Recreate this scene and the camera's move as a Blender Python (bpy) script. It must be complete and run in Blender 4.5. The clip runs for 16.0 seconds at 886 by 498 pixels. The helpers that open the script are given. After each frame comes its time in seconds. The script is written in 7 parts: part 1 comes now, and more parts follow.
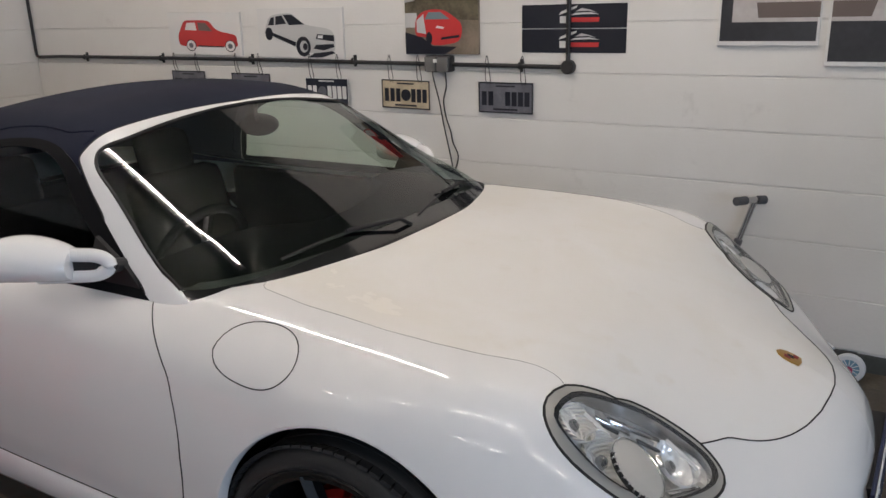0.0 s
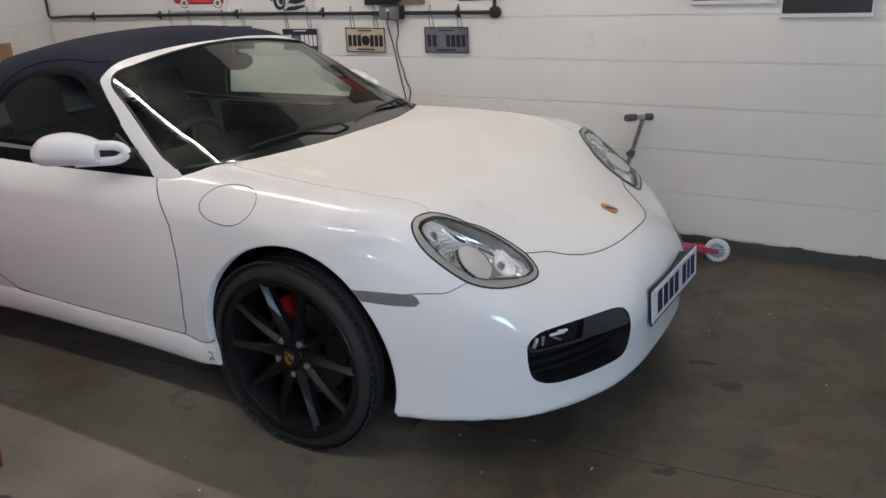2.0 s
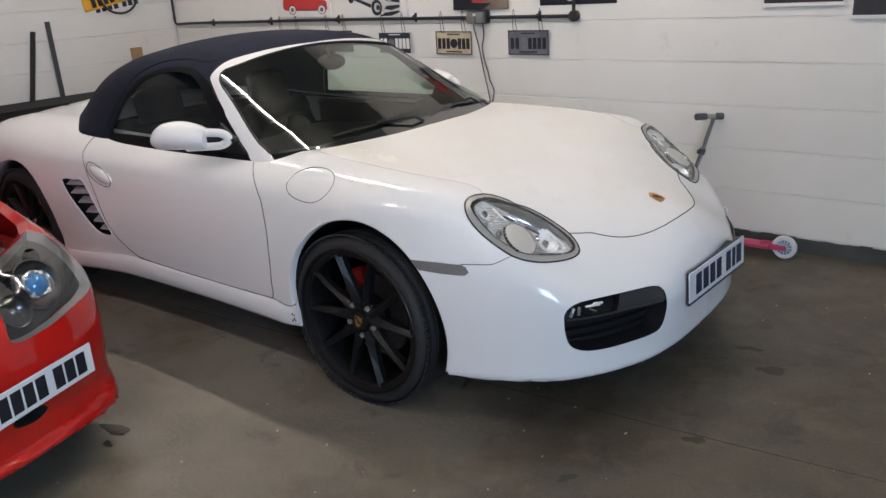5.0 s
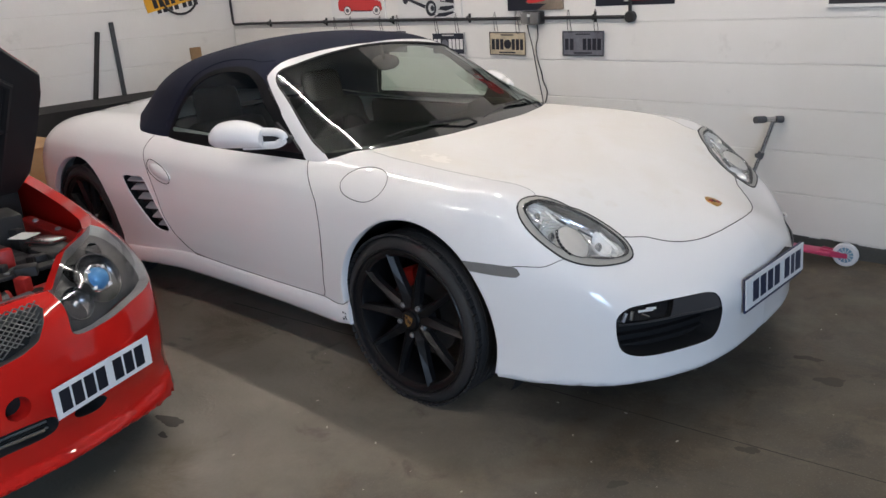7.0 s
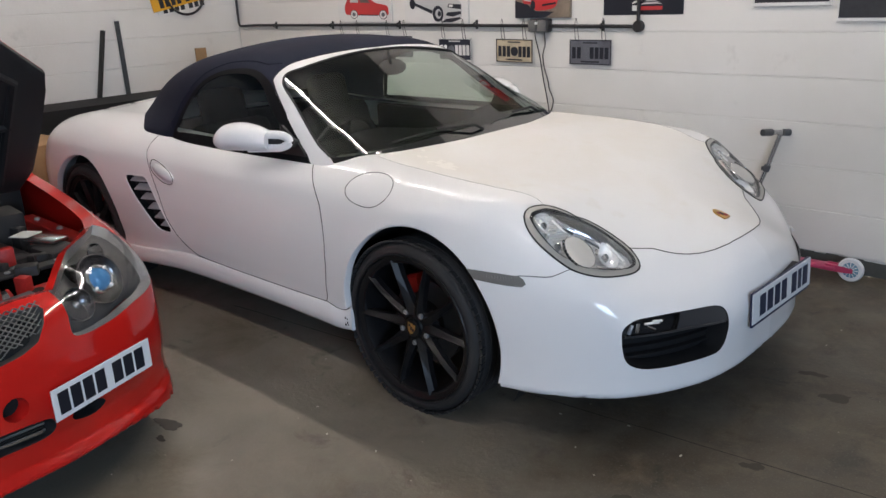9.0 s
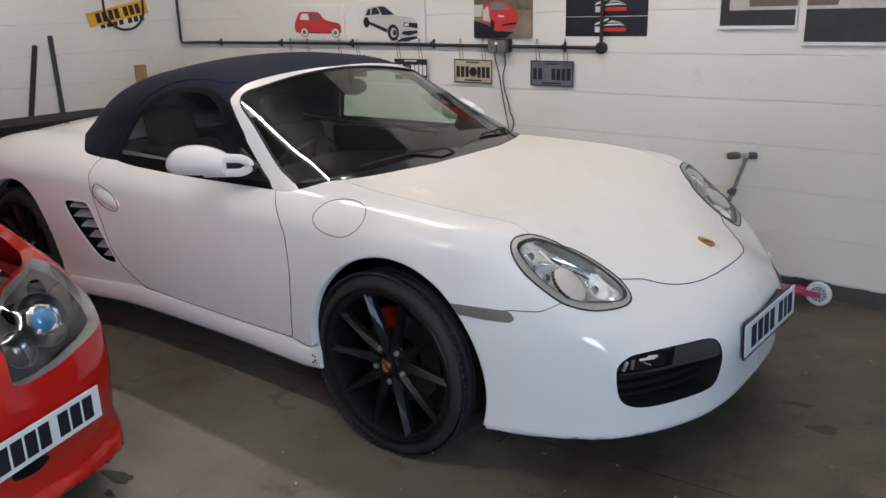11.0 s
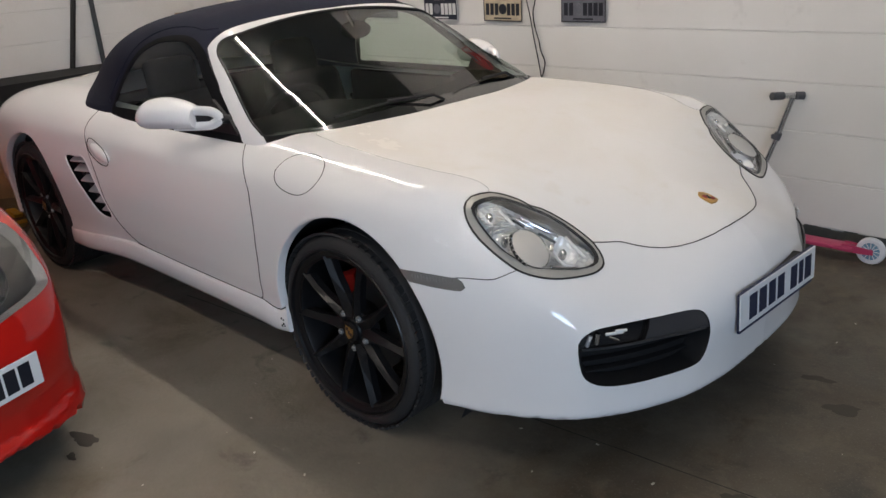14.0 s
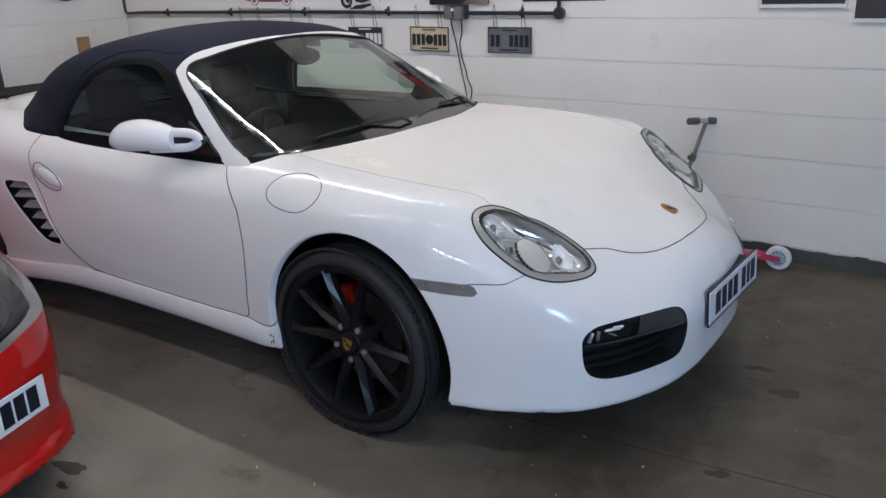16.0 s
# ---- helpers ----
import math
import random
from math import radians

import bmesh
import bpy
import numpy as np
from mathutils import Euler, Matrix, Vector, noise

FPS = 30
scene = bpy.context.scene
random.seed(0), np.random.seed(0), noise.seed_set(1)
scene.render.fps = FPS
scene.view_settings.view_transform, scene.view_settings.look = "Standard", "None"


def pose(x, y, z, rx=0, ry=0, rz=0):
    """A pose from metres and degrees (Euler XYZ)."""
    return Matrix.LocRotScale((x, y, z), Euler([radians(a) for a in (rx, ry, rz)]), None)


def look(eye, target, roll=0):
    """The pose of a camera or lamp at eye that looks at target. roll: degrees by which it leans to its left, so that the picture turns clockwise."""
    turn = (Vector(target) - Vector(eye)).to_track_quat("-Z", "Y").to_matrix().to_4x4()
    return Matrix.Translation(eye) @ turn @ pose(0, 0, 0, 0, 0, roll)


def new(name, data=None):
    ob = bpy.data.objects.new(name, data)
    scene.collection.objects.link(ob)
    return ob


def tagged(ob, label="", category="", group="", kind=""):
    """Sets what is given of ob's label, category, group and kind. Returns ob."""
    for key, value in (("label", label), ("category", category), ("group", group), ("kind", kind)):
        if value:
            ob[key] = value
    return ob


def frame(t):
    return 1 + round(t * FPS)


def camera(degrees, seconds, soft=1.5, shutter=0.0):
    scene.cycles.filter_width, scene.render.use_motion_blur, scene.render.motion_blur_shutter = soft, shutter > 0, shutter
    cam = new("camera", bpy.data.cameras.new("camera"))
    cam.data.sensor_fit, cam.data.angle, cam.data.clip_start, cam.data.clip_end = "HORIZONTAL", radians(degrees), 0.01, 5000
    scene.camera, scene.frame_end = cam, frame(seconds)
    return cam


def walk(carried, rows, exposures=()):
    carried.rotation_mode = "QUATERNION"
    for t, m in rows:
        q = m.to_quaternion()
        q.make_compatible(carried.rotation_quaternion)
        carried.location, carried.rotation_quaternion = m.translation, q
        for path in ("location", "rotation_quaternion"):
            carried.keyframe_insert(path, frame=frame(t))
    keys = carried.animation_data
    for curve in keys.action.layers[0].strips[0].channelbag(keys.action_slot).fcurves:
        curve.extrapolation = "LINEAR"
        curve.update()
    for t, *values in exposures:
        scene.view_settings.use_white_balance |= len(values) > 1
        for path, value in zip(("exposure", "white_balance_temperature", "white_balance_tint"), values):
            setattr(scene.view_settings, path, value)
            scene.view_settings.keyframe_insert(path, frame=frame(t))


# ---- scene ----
cam = camera(58.4, 16.0)
PATH = [
    (0, (2.513, -3.502, 1.518), (1.523, -1.866, 0.932), -1.5),
    (0.5, (2.778, -3.491, 1.496), (1.799, -1.847, 0.914), -2.7),
    (1, (3.015, -3.687, 1.495), (2.022, -2.061, 0.886), -2.5),
    (1.5, (3.096, -3.908, 1.492), (2.09, -2.318, 0.816), -2.1),
    (2, (3.196, -4.079, 1.485), (2.206, -2.476, 0.815), -2.8),
    (2.5, (3.411, -4.199, 1.475), (2.334, -2.646, 0.819), -2.1),
    (3, (3.51, -4.238, 1.494), (2.407, -2.702, 0.842), -2.4),
    (3.5, (3.523, -4.24, 1.491), (2.37, -2.74, 0.843), -3.1),
    (4, (3.525, -4.224, 1.484), (2.347, -2.743, 0.836), -3.6),
    (4.5, (3.519, -4.216, 1.488), (2.33, -2.745, 0.839), -3.6),
    (5, (3.506, -4.236, 1.485), (2.296, -2.78, 0.841), -3.6),
    (5.2, (3.503, -4.239, 1.486), (2.266, -2.806, 0.841), -3.7),
    (7.5, (3.493, -4.242, 1.488), (2.183, -2.87, 0.853), -3.5),
    (8, (3.486, -4.242, 1.487), (2.171, -2.873, 0.857), -3.0),
    (10.3, (3.326, -4.218, 1.492), (2.093, -2.761, 0.898), -0.9),
    (10.5, (3.287, -4.214, 1.486), (2.078, -2.731, 0.903), -1.0),
    (11, (3.247, -4.19, 1.481), (2.054, -2.695, 0.897), -1.6),
    (11.5, (3.255, -4.125, 1.469), (2.085, -2.626, 0.849), -2.0),
    (12, (3.337, -3.921, 1.447), (2.104, -2.508, 0.752), -2.7),
    (12.5, (3.392, -3.807, 1.451), (2.085, -2.467, 0.746), -3.2),
    (13, (3.404, -3.769, 1.455), (2.086, -2.443, 0.745), -3.0),
    (13.5, (3.41, -3.755, 1.451), (2.078, -2.442, 0.743), -3.6),
    (14, (3.408, -3.753, 1.446), (2.065, -2.452, 0.736), -4.0),
    (14.5, (3.401, -3.773, 1.449), (2.053, -2.482, 0.729), -4.2),
    (15, (3.389, -3.842, 1.454), (2.086, -2.507, 0.733), -4.5),
    (15.5, (3.29, -4.009, 1.467), (2.171, -2.488, 0.809), -2.5),
    (16, (3.206, -4.131, 1.465), (2.103, -2.597, 0.809), -2.1),
]
EXPOSURES = [(0.0, 0.0, 6500, 15), (0.5, -0.1, 6600, 15), (1.5, 0.08, 6400, 15), (3.0, 0.26, 6350, 15), (7.5, 0.42, 6300, 15), (10.5, 0.30, 6300, 15), (11.0, 0.27, 6300, 15),
             (12.0, 0.17, 6700, 15), (14.5, 0.22, 6500, 15), (15.2, 0.20, 6250, 13), (16.0, 0.25, 5850, 15)]
walk(cam, [(t, look(eye, target, roll)) for t, eye, target, roll in PATH], EXPOSURES)

# ---- light ----
world = bpy.data.worlds.new("world")
scene.world = world
world.use_nodes = True
sky = world.node_tree.nodes.new("ShaderNodeTexSky")
sky.sky_type, sky.sun_disc, sky.sun_elevation, sky.sun_rotation = 'NISHITA', False, radians(35), radians(0)
world.node_tree.links.new(sky.outputs[0], world.node_tree.nodes["Background"].inputs[0])
world.node_tree.nodes["Background"].inputs[1].default_value = 0.08
# daylight through the open vehicle door behind the camera
door_light = bpy.data.lights.new("doorway_daylight", 'AREA')
door_light.shape, door_light.size, door_light.size_y = 'RECTANGLE', 2.0, 1.3
door_light.energy, door_light.color = 130.0, (0.55, 0.76, 1.0)
ob = new("doorway_daylight", door_light)
ob.matrix_basis = look((6.78, -5.6, 1.70), (0.0, -5.6, 1.3))
# ---- materials ----
def material(name, color, rough=0.5, metal=0.0, coat=0.0, emit=None, strength=0.0, trans=0.0, ior=1.45, spec=0.5):
    m = bpy.data.materials.new(name)
    m.use_nodes = True
    b = m.node_tree.nodes["Principled BSDF"]
    b.inputs["Base Color"].default_value = (*color, 1)
    b.inputs["Roughness"].default_value = rough
    b.inputs["Metallic"].default_value = metal
    b.inputs["Coat Weight"].default_value = coat
    b.inputs["Coat Roughness"].default_value = 0.008
    b.inputs["Transmission Weight"].default_value = trans
    b.inputs["IOR"].default_value = ior
    b.inputs["Specular IOR Level"].default_value = spec
    if emit:
        b.inputs["Emission Color"].default_value = (*emit, 1)
        b.inputs["Emission Strength"].default_value = strength
    return m


def vary(m, amount=0.15, scale=6.0, fine=60.0, rough=0.1, bump=0.0, detail=6.0, tint=None):
    """Stains and grain at two scales on a material's colour, gloss and relief."""
    nt = m.node_tree
    b = nt.nodes["Principled BSDF"]
    c = b.inputs["Base Color"].default_value[:]
    tc = nt.nodes.new("ShaderNodeTexCoord")
    n1 = nt.nodes.new("ShaderNodeTexNoise")
    n2 = nt.nodes.new("ShaderNodeTexNoise")
    n1.inputs["Scale"].default_value, n1.inputs["Detail"].default_value = scale, detail
    n2.inputs["Scale"].default_value, n2.inputs["Detail"].default_value = fine, 3.0
    nt.links.new(tc.outputs["Object"], n1.inputs["Vector"])
    nt.links.new(tc.outputs["Object"], n2.inputs["Vector"])
    mix = nt.nodes.new("ShaderNodeMath")
    mix.operation = 'MULTIPLY_ADD'
    mix.inputs[1].default_value = 0.35
    nt.links.new(n2.outputs["Fac"], mix.inputs[0])
    nt.links.new(n1.outputs["Fac"], mix.inputs[2])
    ramp = nt.nodes.new("ShaderNodeValToRGB")
    dark = [max(0, v * (1 - amount)) for v in c[:3]]
    lite = [min(1, v * (1 + amount * 0.6)) for v in c[:3]]
    if tint:
        dark = [d * t for d, t in zip(dark, tint)]
    ramp.color_ramp.elements[0].position, ramp.color_ramp.elements[0].color = 0.38, (*dark, 1)
    ramp.color_ramp.elements[1].position, ramp.color_ramp.elements[1].color = 0.85, (*lite, 1)
    nt.links.new(mix.outputs[0], ramp.inputs[0])
    nt.links.new(ramp.outputs[0], b.inputs["Base Color"])
    r = nt.nodes.new("ShaderNodeMath")
    r.operation = 'MULTIPLY_ADD'
    r.inputs[1].default_value = rough
    r.inputs[2].default_value = b.inputs["Roughness"].default_value - rough * 0.6
    nt.links.new(mix.outputs[0], r.inputs[0])
    nt.links.new(r.outputs[0], b.inputs["Roughness"])
    if bump:
        bp = nt.nodes.new("ShaderNodeBump")
        bp.inputs["Strength"].default_value, bp.inputs["Distance"].default_value = bump, 0.003
        nt.links.new(mix.outputs[0], bp.inputs["Height"])
        nt.links.new(bp.outputs[0], b.inputs["Normal"])
    return m


WHITE_PAINT = material("white_car_paint", (0.81, 0.80, 0.795), 0.65, coat=1.0, spec=0.06)
RED_PAINT = material("red_car_paint", (0.49, 0.012, 0.008), 0.55, coat=1.0, spec=0.06)
WALL_PAINT = material("white_wall_paint", (0.74, 0.72, 0.69), 0.65)
# grey for the unseen east and south walls, chosen to cut bounced light
FILL_CUT_WALL = material("fill_cut_grey", (0.24, 0.235, 0.225), 0.85)
CONCRETE = material("concrete_floor", (0.125, 0.117, 0.103), 0.36)
FABRIC = material("navy_soft_top", (0.0105, 0.0125, 0.026), 0.92, spec=0.25)
BLACK = material("black_plastic", (0.012, 0.012, 0.013), 0.6)
GLOSS_BLACK = material("gloss_black", (0.006, 0.006, 0.007), 0.12, coat=0.6)
RUBBER = material("tyre_rubber", (0.018, 0.018, 0.019), 0.7)
SEAM = material("panel_gap", (0.02, 0.019, 0.018), 0.8)
DUSTY_PAINT = material("dusty_white_paint", (0.80, 0.775, 0.74), 0.65, coat=0.35, spec=0.06)
DEEP_BLACK = material("deep_black", (0.006, 0.006, 0.006), 0.8)
TRIM = material("black_trim", (0.0010, 0.0011, 0.0011), 0.95, spec=0.0)
VENT_GREY = material("vent_grey", (0.34, 0.34, 0.36), 0.4, coat=0.3)
WHEEL_BLACK = material("wheel_black", (0.007, 0.007, 0.008), 0.36, coat=0.10, spec=0.3)
GOLD = material("gold_enamel", (0.55, 0.34, 0.12), 0.32, metal=0.8)
BADGE_DARK = material("badge_dark", (0.06, 0.03, 0.02), 0.35)
BADGE_RED = material("badge_red", (0.30, 0.02, 0.02), 0.3)
STEEL = material("bolt_steel", (0.36, 0.36, 0.365), 0.35, metal=0.6)
DISC = material("disc_grey", (0.12, 0.12, 0.125), 0.4, metal=0.9)
CALIPER_RED = material("caliper_red", (0.30, 0.014, 0.01), 0.4)
PLATE_WHITE = material("plate_white", (0.76, 0.77, 0.78), 0.35)
NAVY = material("navy_holder", (0.010, 0.016, 0.06), 0.4)
PLATE_INK = material("plate_ink_navy", (0.012, 0.020, 0.055), 0.45)
INK = material("plate_ink", (0.010, 0.012, 0.02), 0.45)
LAMP_GREY = material("lamp_surround_grey", (0.40, 0.39, 0.36), 0.32, metal=0.35)
SATIN_CHROME = material("satin_chrome", (0.78, 0.78, 0.78), 0.16, metal=1.0)
MATT_SILVER = material("matt_silver", (0.60, 0.585, 0.55), 0.5, metal=0.3)
CLEAR_BULB = material("bulb_glass", (0.42, 0.42, 0.42), 0.15, metal=0.8)


def thin_glass(name, tint, gloss=0.0, ior=1.5):
    """A thin pane: tinted see-through, with mirror gloss by Fresnel."""
    m = bpy.data.materials.new(name)
    m.use_nodes = True
    nt = m.node_tree
    nt.nodes.remove(nt.nodes["Principled BSDF"])
    t = nt.nodes.new("ShaderNodeBsdfTransparent")
    t.inputs[0].default_value = (*tint, 1)
    g = nt.nodes.new("ShaderNodeBsdfGlossy")
    g.inputs["Roughness"].default_value = gloss
    # mirror share: a little face on, all of it at a grazing angle, alike from both sides
    base = ((ior - 1) / (ior + 1)) ** 2 * 1.6
    lw = nt.nodes.new("ShaderNodeLayerWeight")
    lw.inputs[0].default_value = 0.5
    p5 = nt.nodes.new("ShaderNodeMath")
    p5.operation, p5.inputs[1].default_value = 'POWER', 5.0
    nt.links.new(lw.outputs["Facing"], p5.inputs[0])
    f = nt.nodes.new("ShaderNodeMath")
    f.operation, f.inputs[1].default_value, f.inputs[2].default_value = 'MULTIPLY_ADD', 1 - base, base
    nt.links.new(p5.outputs[0], f.inputs[0])
    mx = nt.nodes.new("ShaderNodeMixShader")
    nt.links.new(f.outputs[0], mx.inputs[0])
    nt.links.new(t.outputs[0], mx.inputs[1])
    nt.links.new(g.outputs[0], mx.inputs[2])
    nt.links.new(mx.outputs[0], nt.nodes["Material Output"].inputs[0])
    return m


GLASS = thin_glass("windscreen_glass", (0.72, 0.83, 0.76), 0.0, 1.56)
SIDE_GLASS = thin_glass("side_glass", (0.76, 0.84, 0.80), 0.0, 1.40)
CLEAR = thin_glass("clear_lens", (0.97, 0.97, 0.97), 0.01, 1.45)
SMOKE_LENS = material("smoked_lens", (0.15, 0.145, 0.14), 0.10, coat=1.0)
CEILING = material("ceiling_grey", (0.24, 0.265, 0.25), 0.9)
PLINTH = material("plinth_grey", (0.055, 0.058, 0.055), 0.6)
BATTEN = material("batten_white", (0.75, 0.75, 0.74), 0.4)
TUBE = material("tube_light", (1, 1, 1), 0.4, emit=(1.0, 0.915, 0.81), strength=120)
# same tube at lower strength, set to balance light between the rows
DIM_TUBE = material("dim_tube_light", (1, 1, 1), 0.4, emit=(1.0, 0.915, 0.81), strength=85)
CONDUIT = material("conduit_black", (0.022, 0.021, 0.022), 0.4)
PAPER = material("print_white", (0.70, 0.69, 0.67), 0.5)
PRINT_RED = material("print_red", (0.50, 0.035, 0.035), 0.45)
PRINT_BROWN = material("print_brown", (0.13, 0.10, 0.09), 0.5)
PRINT_GREY = material("print_grey", (0.52, 0.52, 0.51), 0.5)
PRINT_DARK = material("print_dark", (0.035, 0.036, 0.042), 0.35)
PRINT_PALE = material("print_pale", (0.46, 0.43, 0.42), 0.4)
PHOTO_ROAD = material("photo_road", (0.20, 0.16, 0.12), 0.4)
PHOTO_TREES = material("photo_trees", (0.10, 0.085, 0.055), 0.4)
PHOTO_SKY = material("photo_sky", (0.42, 0.42, 0.43), 0.4)
PHOTO_GLASS = material("photo_glass", (0.13, 0.20, 0.22), 0.4)
PLATE_GREY = material("plate_grey", (0.13, 0.13, 0.15), 0.45)
PLATE_NAVY = material("plate_navy", (0.013, 0.017, 0.030), 0.45)
PLATE_CREAM = material("plate_cream", (0.48, 0.40, 0.28), 0.5)
PLATE_YELLOW = material("plate_yellow", (0.70, 0.36, 0.02), 0.4)
WHEEL_WHITE = material("wheel_white", (0.72, 0.73, 0.75), 0.4)
SCOOTER_PINK = material("scooter_pink", (0.45, 0.05, 0.12), 0.35)
SCOOTER_BLUE = material("scooter_blue", (0.16, 0.30, 0.40), 0.4)
CHROME_DULL = material("dull_chrome", (0.55, 0.55, 0.56), 0.25, metal=1.0)
GREY_PLASTIC = material("grey_plastic", (0.07, 0.073, 0.08), 0.5)
BAR_BLACK = material("bar_black", (0.018, 0.018, 0.018), 0.5)
CARDBOARD = material("cardboard", (0.36, 0.22, 0.11), 0.8)
BLACK_CLOTH = material("black_cloth", (0.010, 0.010, 0.011), 0.9)
BAG_FILM = thin_glass("bag_film", (0.75, 0.75, 0.74), 0.2, 1.3)
GREY_METAL = material("grey_metal", (0.16, 0.16, 0.155), 0.4, metal=0.6)
BAY_RED = material("bay_red", (0.30, 0.015, 0.012), 0.5)
LAMP_DARK = material("lamp_dark", (0.05, 0.05, 0.052), 0.3, metal=0.4)
LAMP_EDGE = material("lamp_edge", (0.24, 0.24, 0.235), 0.28, metal=0.4)
BOWL_DARK = material("dark_bowl", (0.10, 0.10, 0.105), 0.22, metal=0.9)
HOUSING_DARK = material("dark_housing", (0.03, 0.03, 0.032), 0.38, metal=0.3)
OIL = material("old_oil", (0.042, 0.034, 0.025), 0.6)
INTAKE_BLACK = material("intake_black", (0.009, 0.009, 0.010), 0.7, spec=0.3)
LENS_RIB = material("ribbed_lens", (0.26, 0.25, 0.235), 0.22, metal=0.4, coat=1.0)
GRIT = material("pale_grit", (0.45, 0.42, 0.36), 0.8)
PROJECTOR_BLUE = material("projector_blue", (0.08, 0.28, 0.55), 0.06, metal=0.3, coat=1.0)
FOG_LENS = thin_glass("fog_lens", (0.62, 0.63, 0.66), 0.01, 1.5)
FOG_PANEL = material("fog_panel", (0.035, 0.036, 0.040), 0.28, coat=0.4)
LAMP_WHITE = material("bright_lamp_silver", (0.86, 0.86, 0.86), 0.35, metal=0.35)


def mix_color(nt, fac, a, b):
    n = nt.nodes.new("ShaderNodeMix")
    n.data_type = 'RGBA'
    for s, v in ((n.inputs[0], fac), (n.inputs[6], a), (n.inputs[7], b)):
        if isinstance(v, tuple):
            s.default_value = (*v, 1)
        else:
            nt.links.new(v, s)
    return n.outputs[2]


def noise_fac(nt, vec, scale, lo, hi, detail=5.0, rough=0.55, warp=0.0):
    n = nt.nodes.new("ShaderNodeTexNoise")
    n.inputs["Scale"].default_value, n.inputs["Detail"].default_value, n.inputs["Roughness"].default_value, n.inputs["Distortion"].default_value = scale, detail, rough, warp
    nt.links.new(vec, n.inputs["Vector"])
    r = nt.nodes.new("ShaderNodeMapRange")
    r.inputs[1].default_value, r.inputs[2].default_value = lo, hi
    nt.links.new(n.outputs["Fac"], r.inputs[0])
    return r.outputs[0]


def dress_floor(m):
    """Dusty worn concrete: pale film, brown tyre and oil stains, dark blotches, fine grit, painted-in shade."""
    nt = m.node_tree
    b = nt.nodes["Principled BSDF"]
    vec = nt.nodes.new("ShaderNodeTexCoord").outputs["Object"]
    c = mix_color(nt, noise_fac(nt, vec, 0.55, 0.35, 0.68, 6, 0.6), (0.178, 0.154, 0.118), (0.268, 0.240, 0.195))
    c = mix_color(nt, noise_fac(nt, vec, 1.7, 0.50, 0.72, 8, 0.65, 0.6), c, (0.118, 0.088, 0.055))
    c = mix_color(nt, noise_fac(nt, vec, 4.5, 0.61, 0.74, 6, 0.6, 0.4), c, (0.050, 0.038, 0.026))
    c = mix_color(nt, noise_fac(nt, vec, 0.9, 0.60, 0.75, 4, 0.5), c, (0.150, 0.134, 0.108))
    # a much darker, mottled stretch before the sports car: oil stains plus painted-in shade
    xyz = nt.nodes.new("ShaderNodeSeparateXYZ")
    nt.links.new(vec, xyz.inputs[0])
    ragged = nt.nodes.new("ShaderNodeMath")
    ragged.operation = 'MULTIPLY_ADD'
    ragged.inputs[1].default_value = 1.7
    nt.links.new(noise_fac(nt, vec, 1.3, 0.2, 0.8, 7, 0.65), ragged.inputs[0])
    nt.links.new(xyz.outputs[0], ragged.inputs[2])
    oil_and_shade = nt.nodes.new("ShaderNodeMapRange")
    oil_and_shade.inputs[1].default_value, oil_and_shade.inputs[2].default_value, oil_and_shade.inputs[4].default_value = 2.0, 3.3, 0.80
    nt.links.new(ragged.outputs[0], oil_and_shade.inputs[0])
    shaded_grime = mix_color(nt, noise_fac(nt, vec, 2.6, 0.42, 0.66, 7, 0.65, 0.8), (0.056, 0.041, 0.025), (0.025, 0.020, 0.015))
    shaded_grime = mix_color(nt, noise_fac(nt, vec, 6.0, 0.55, 0.66, 7, 0.65, 0.5), shaded_grime, (0.011, 0.009, 0.006))
    shaded_grime = mix_color(nt, noise_fac(nt, vec, 5.2, 0.54, 0.72, 8, 0.7, 0.3), shaded_grime, (0.112, 0.084, 0.052))
    c = mix_color(nt, oil_and_shade.outputs[0], c, shaded_grime)
    c = mix_color(nt, noise_fac(nt, vec, 140.0, 0.58, 0.85, 2), c, (0.16, 0.145, 0.12))
    nt.links.new(c, b.inputs["Base Color"])
    r = nt.nodes.new("ShaderNodeMapRange")
    r.inputs[3].default_value, r.inputs[4].default_value = 0.40, 0.75
    nt.links.new(noise_fac(nt, vec, 2.3, 0.3, 0.7, 6), r.inputs[0])
    nt.links.new(r.outputs[0], b.inputs["Roughness"])
    bp = nt.nodes.new("ShaderNodeBump")
    bp.inputs["Strength"].default_value, bp.inputs["Distance"].default_value = 0.25, 0.004
    nt.links.new(noise_fac(nt, vec, 60.0, 0.2, 0.8, 5), bp.inputs["Height"])
    nt.links.new(bp.outputs[0], b.inputs["Normal"])


def dress_wall(m):
    """Thick white paint on blocks: faint yellowing, grey scuffs, roller relief."""
    nt = m.node_tree
    b = nt.nodes["Principled BSDF"]
    vec = nt.nodes.new("ShaderNodeNewGeometry").outputs["Position"]
    c = mix_color(nt, noise_fac(nt, vec, 0.8, 0.35, 0.7, 5), (0.76, 0.745, 0.72), (0.68, 0.655, 0.615))
    c = mix_color(nt, noise_fac(nt, vec, 5.0, 0.62, 0.82, 7, 0.65), c, (0.56, 0.54, 0.51))
    nt.links.new(c, b.inputs["Base Color"])
    bp = nt.nodes.new("ShaderNodeBump")
    bp.inputs["Strength"].default_value, bp.inputs["Distance"].default_value = 0.30, 0.003
    nt.links.new(noise_fac(nt, vec, 45.0, 0.2, 0.8, 5), bp.inputs["Height"])
    nt.links.new(bp.outputs[0], b.inputs["Normal"])


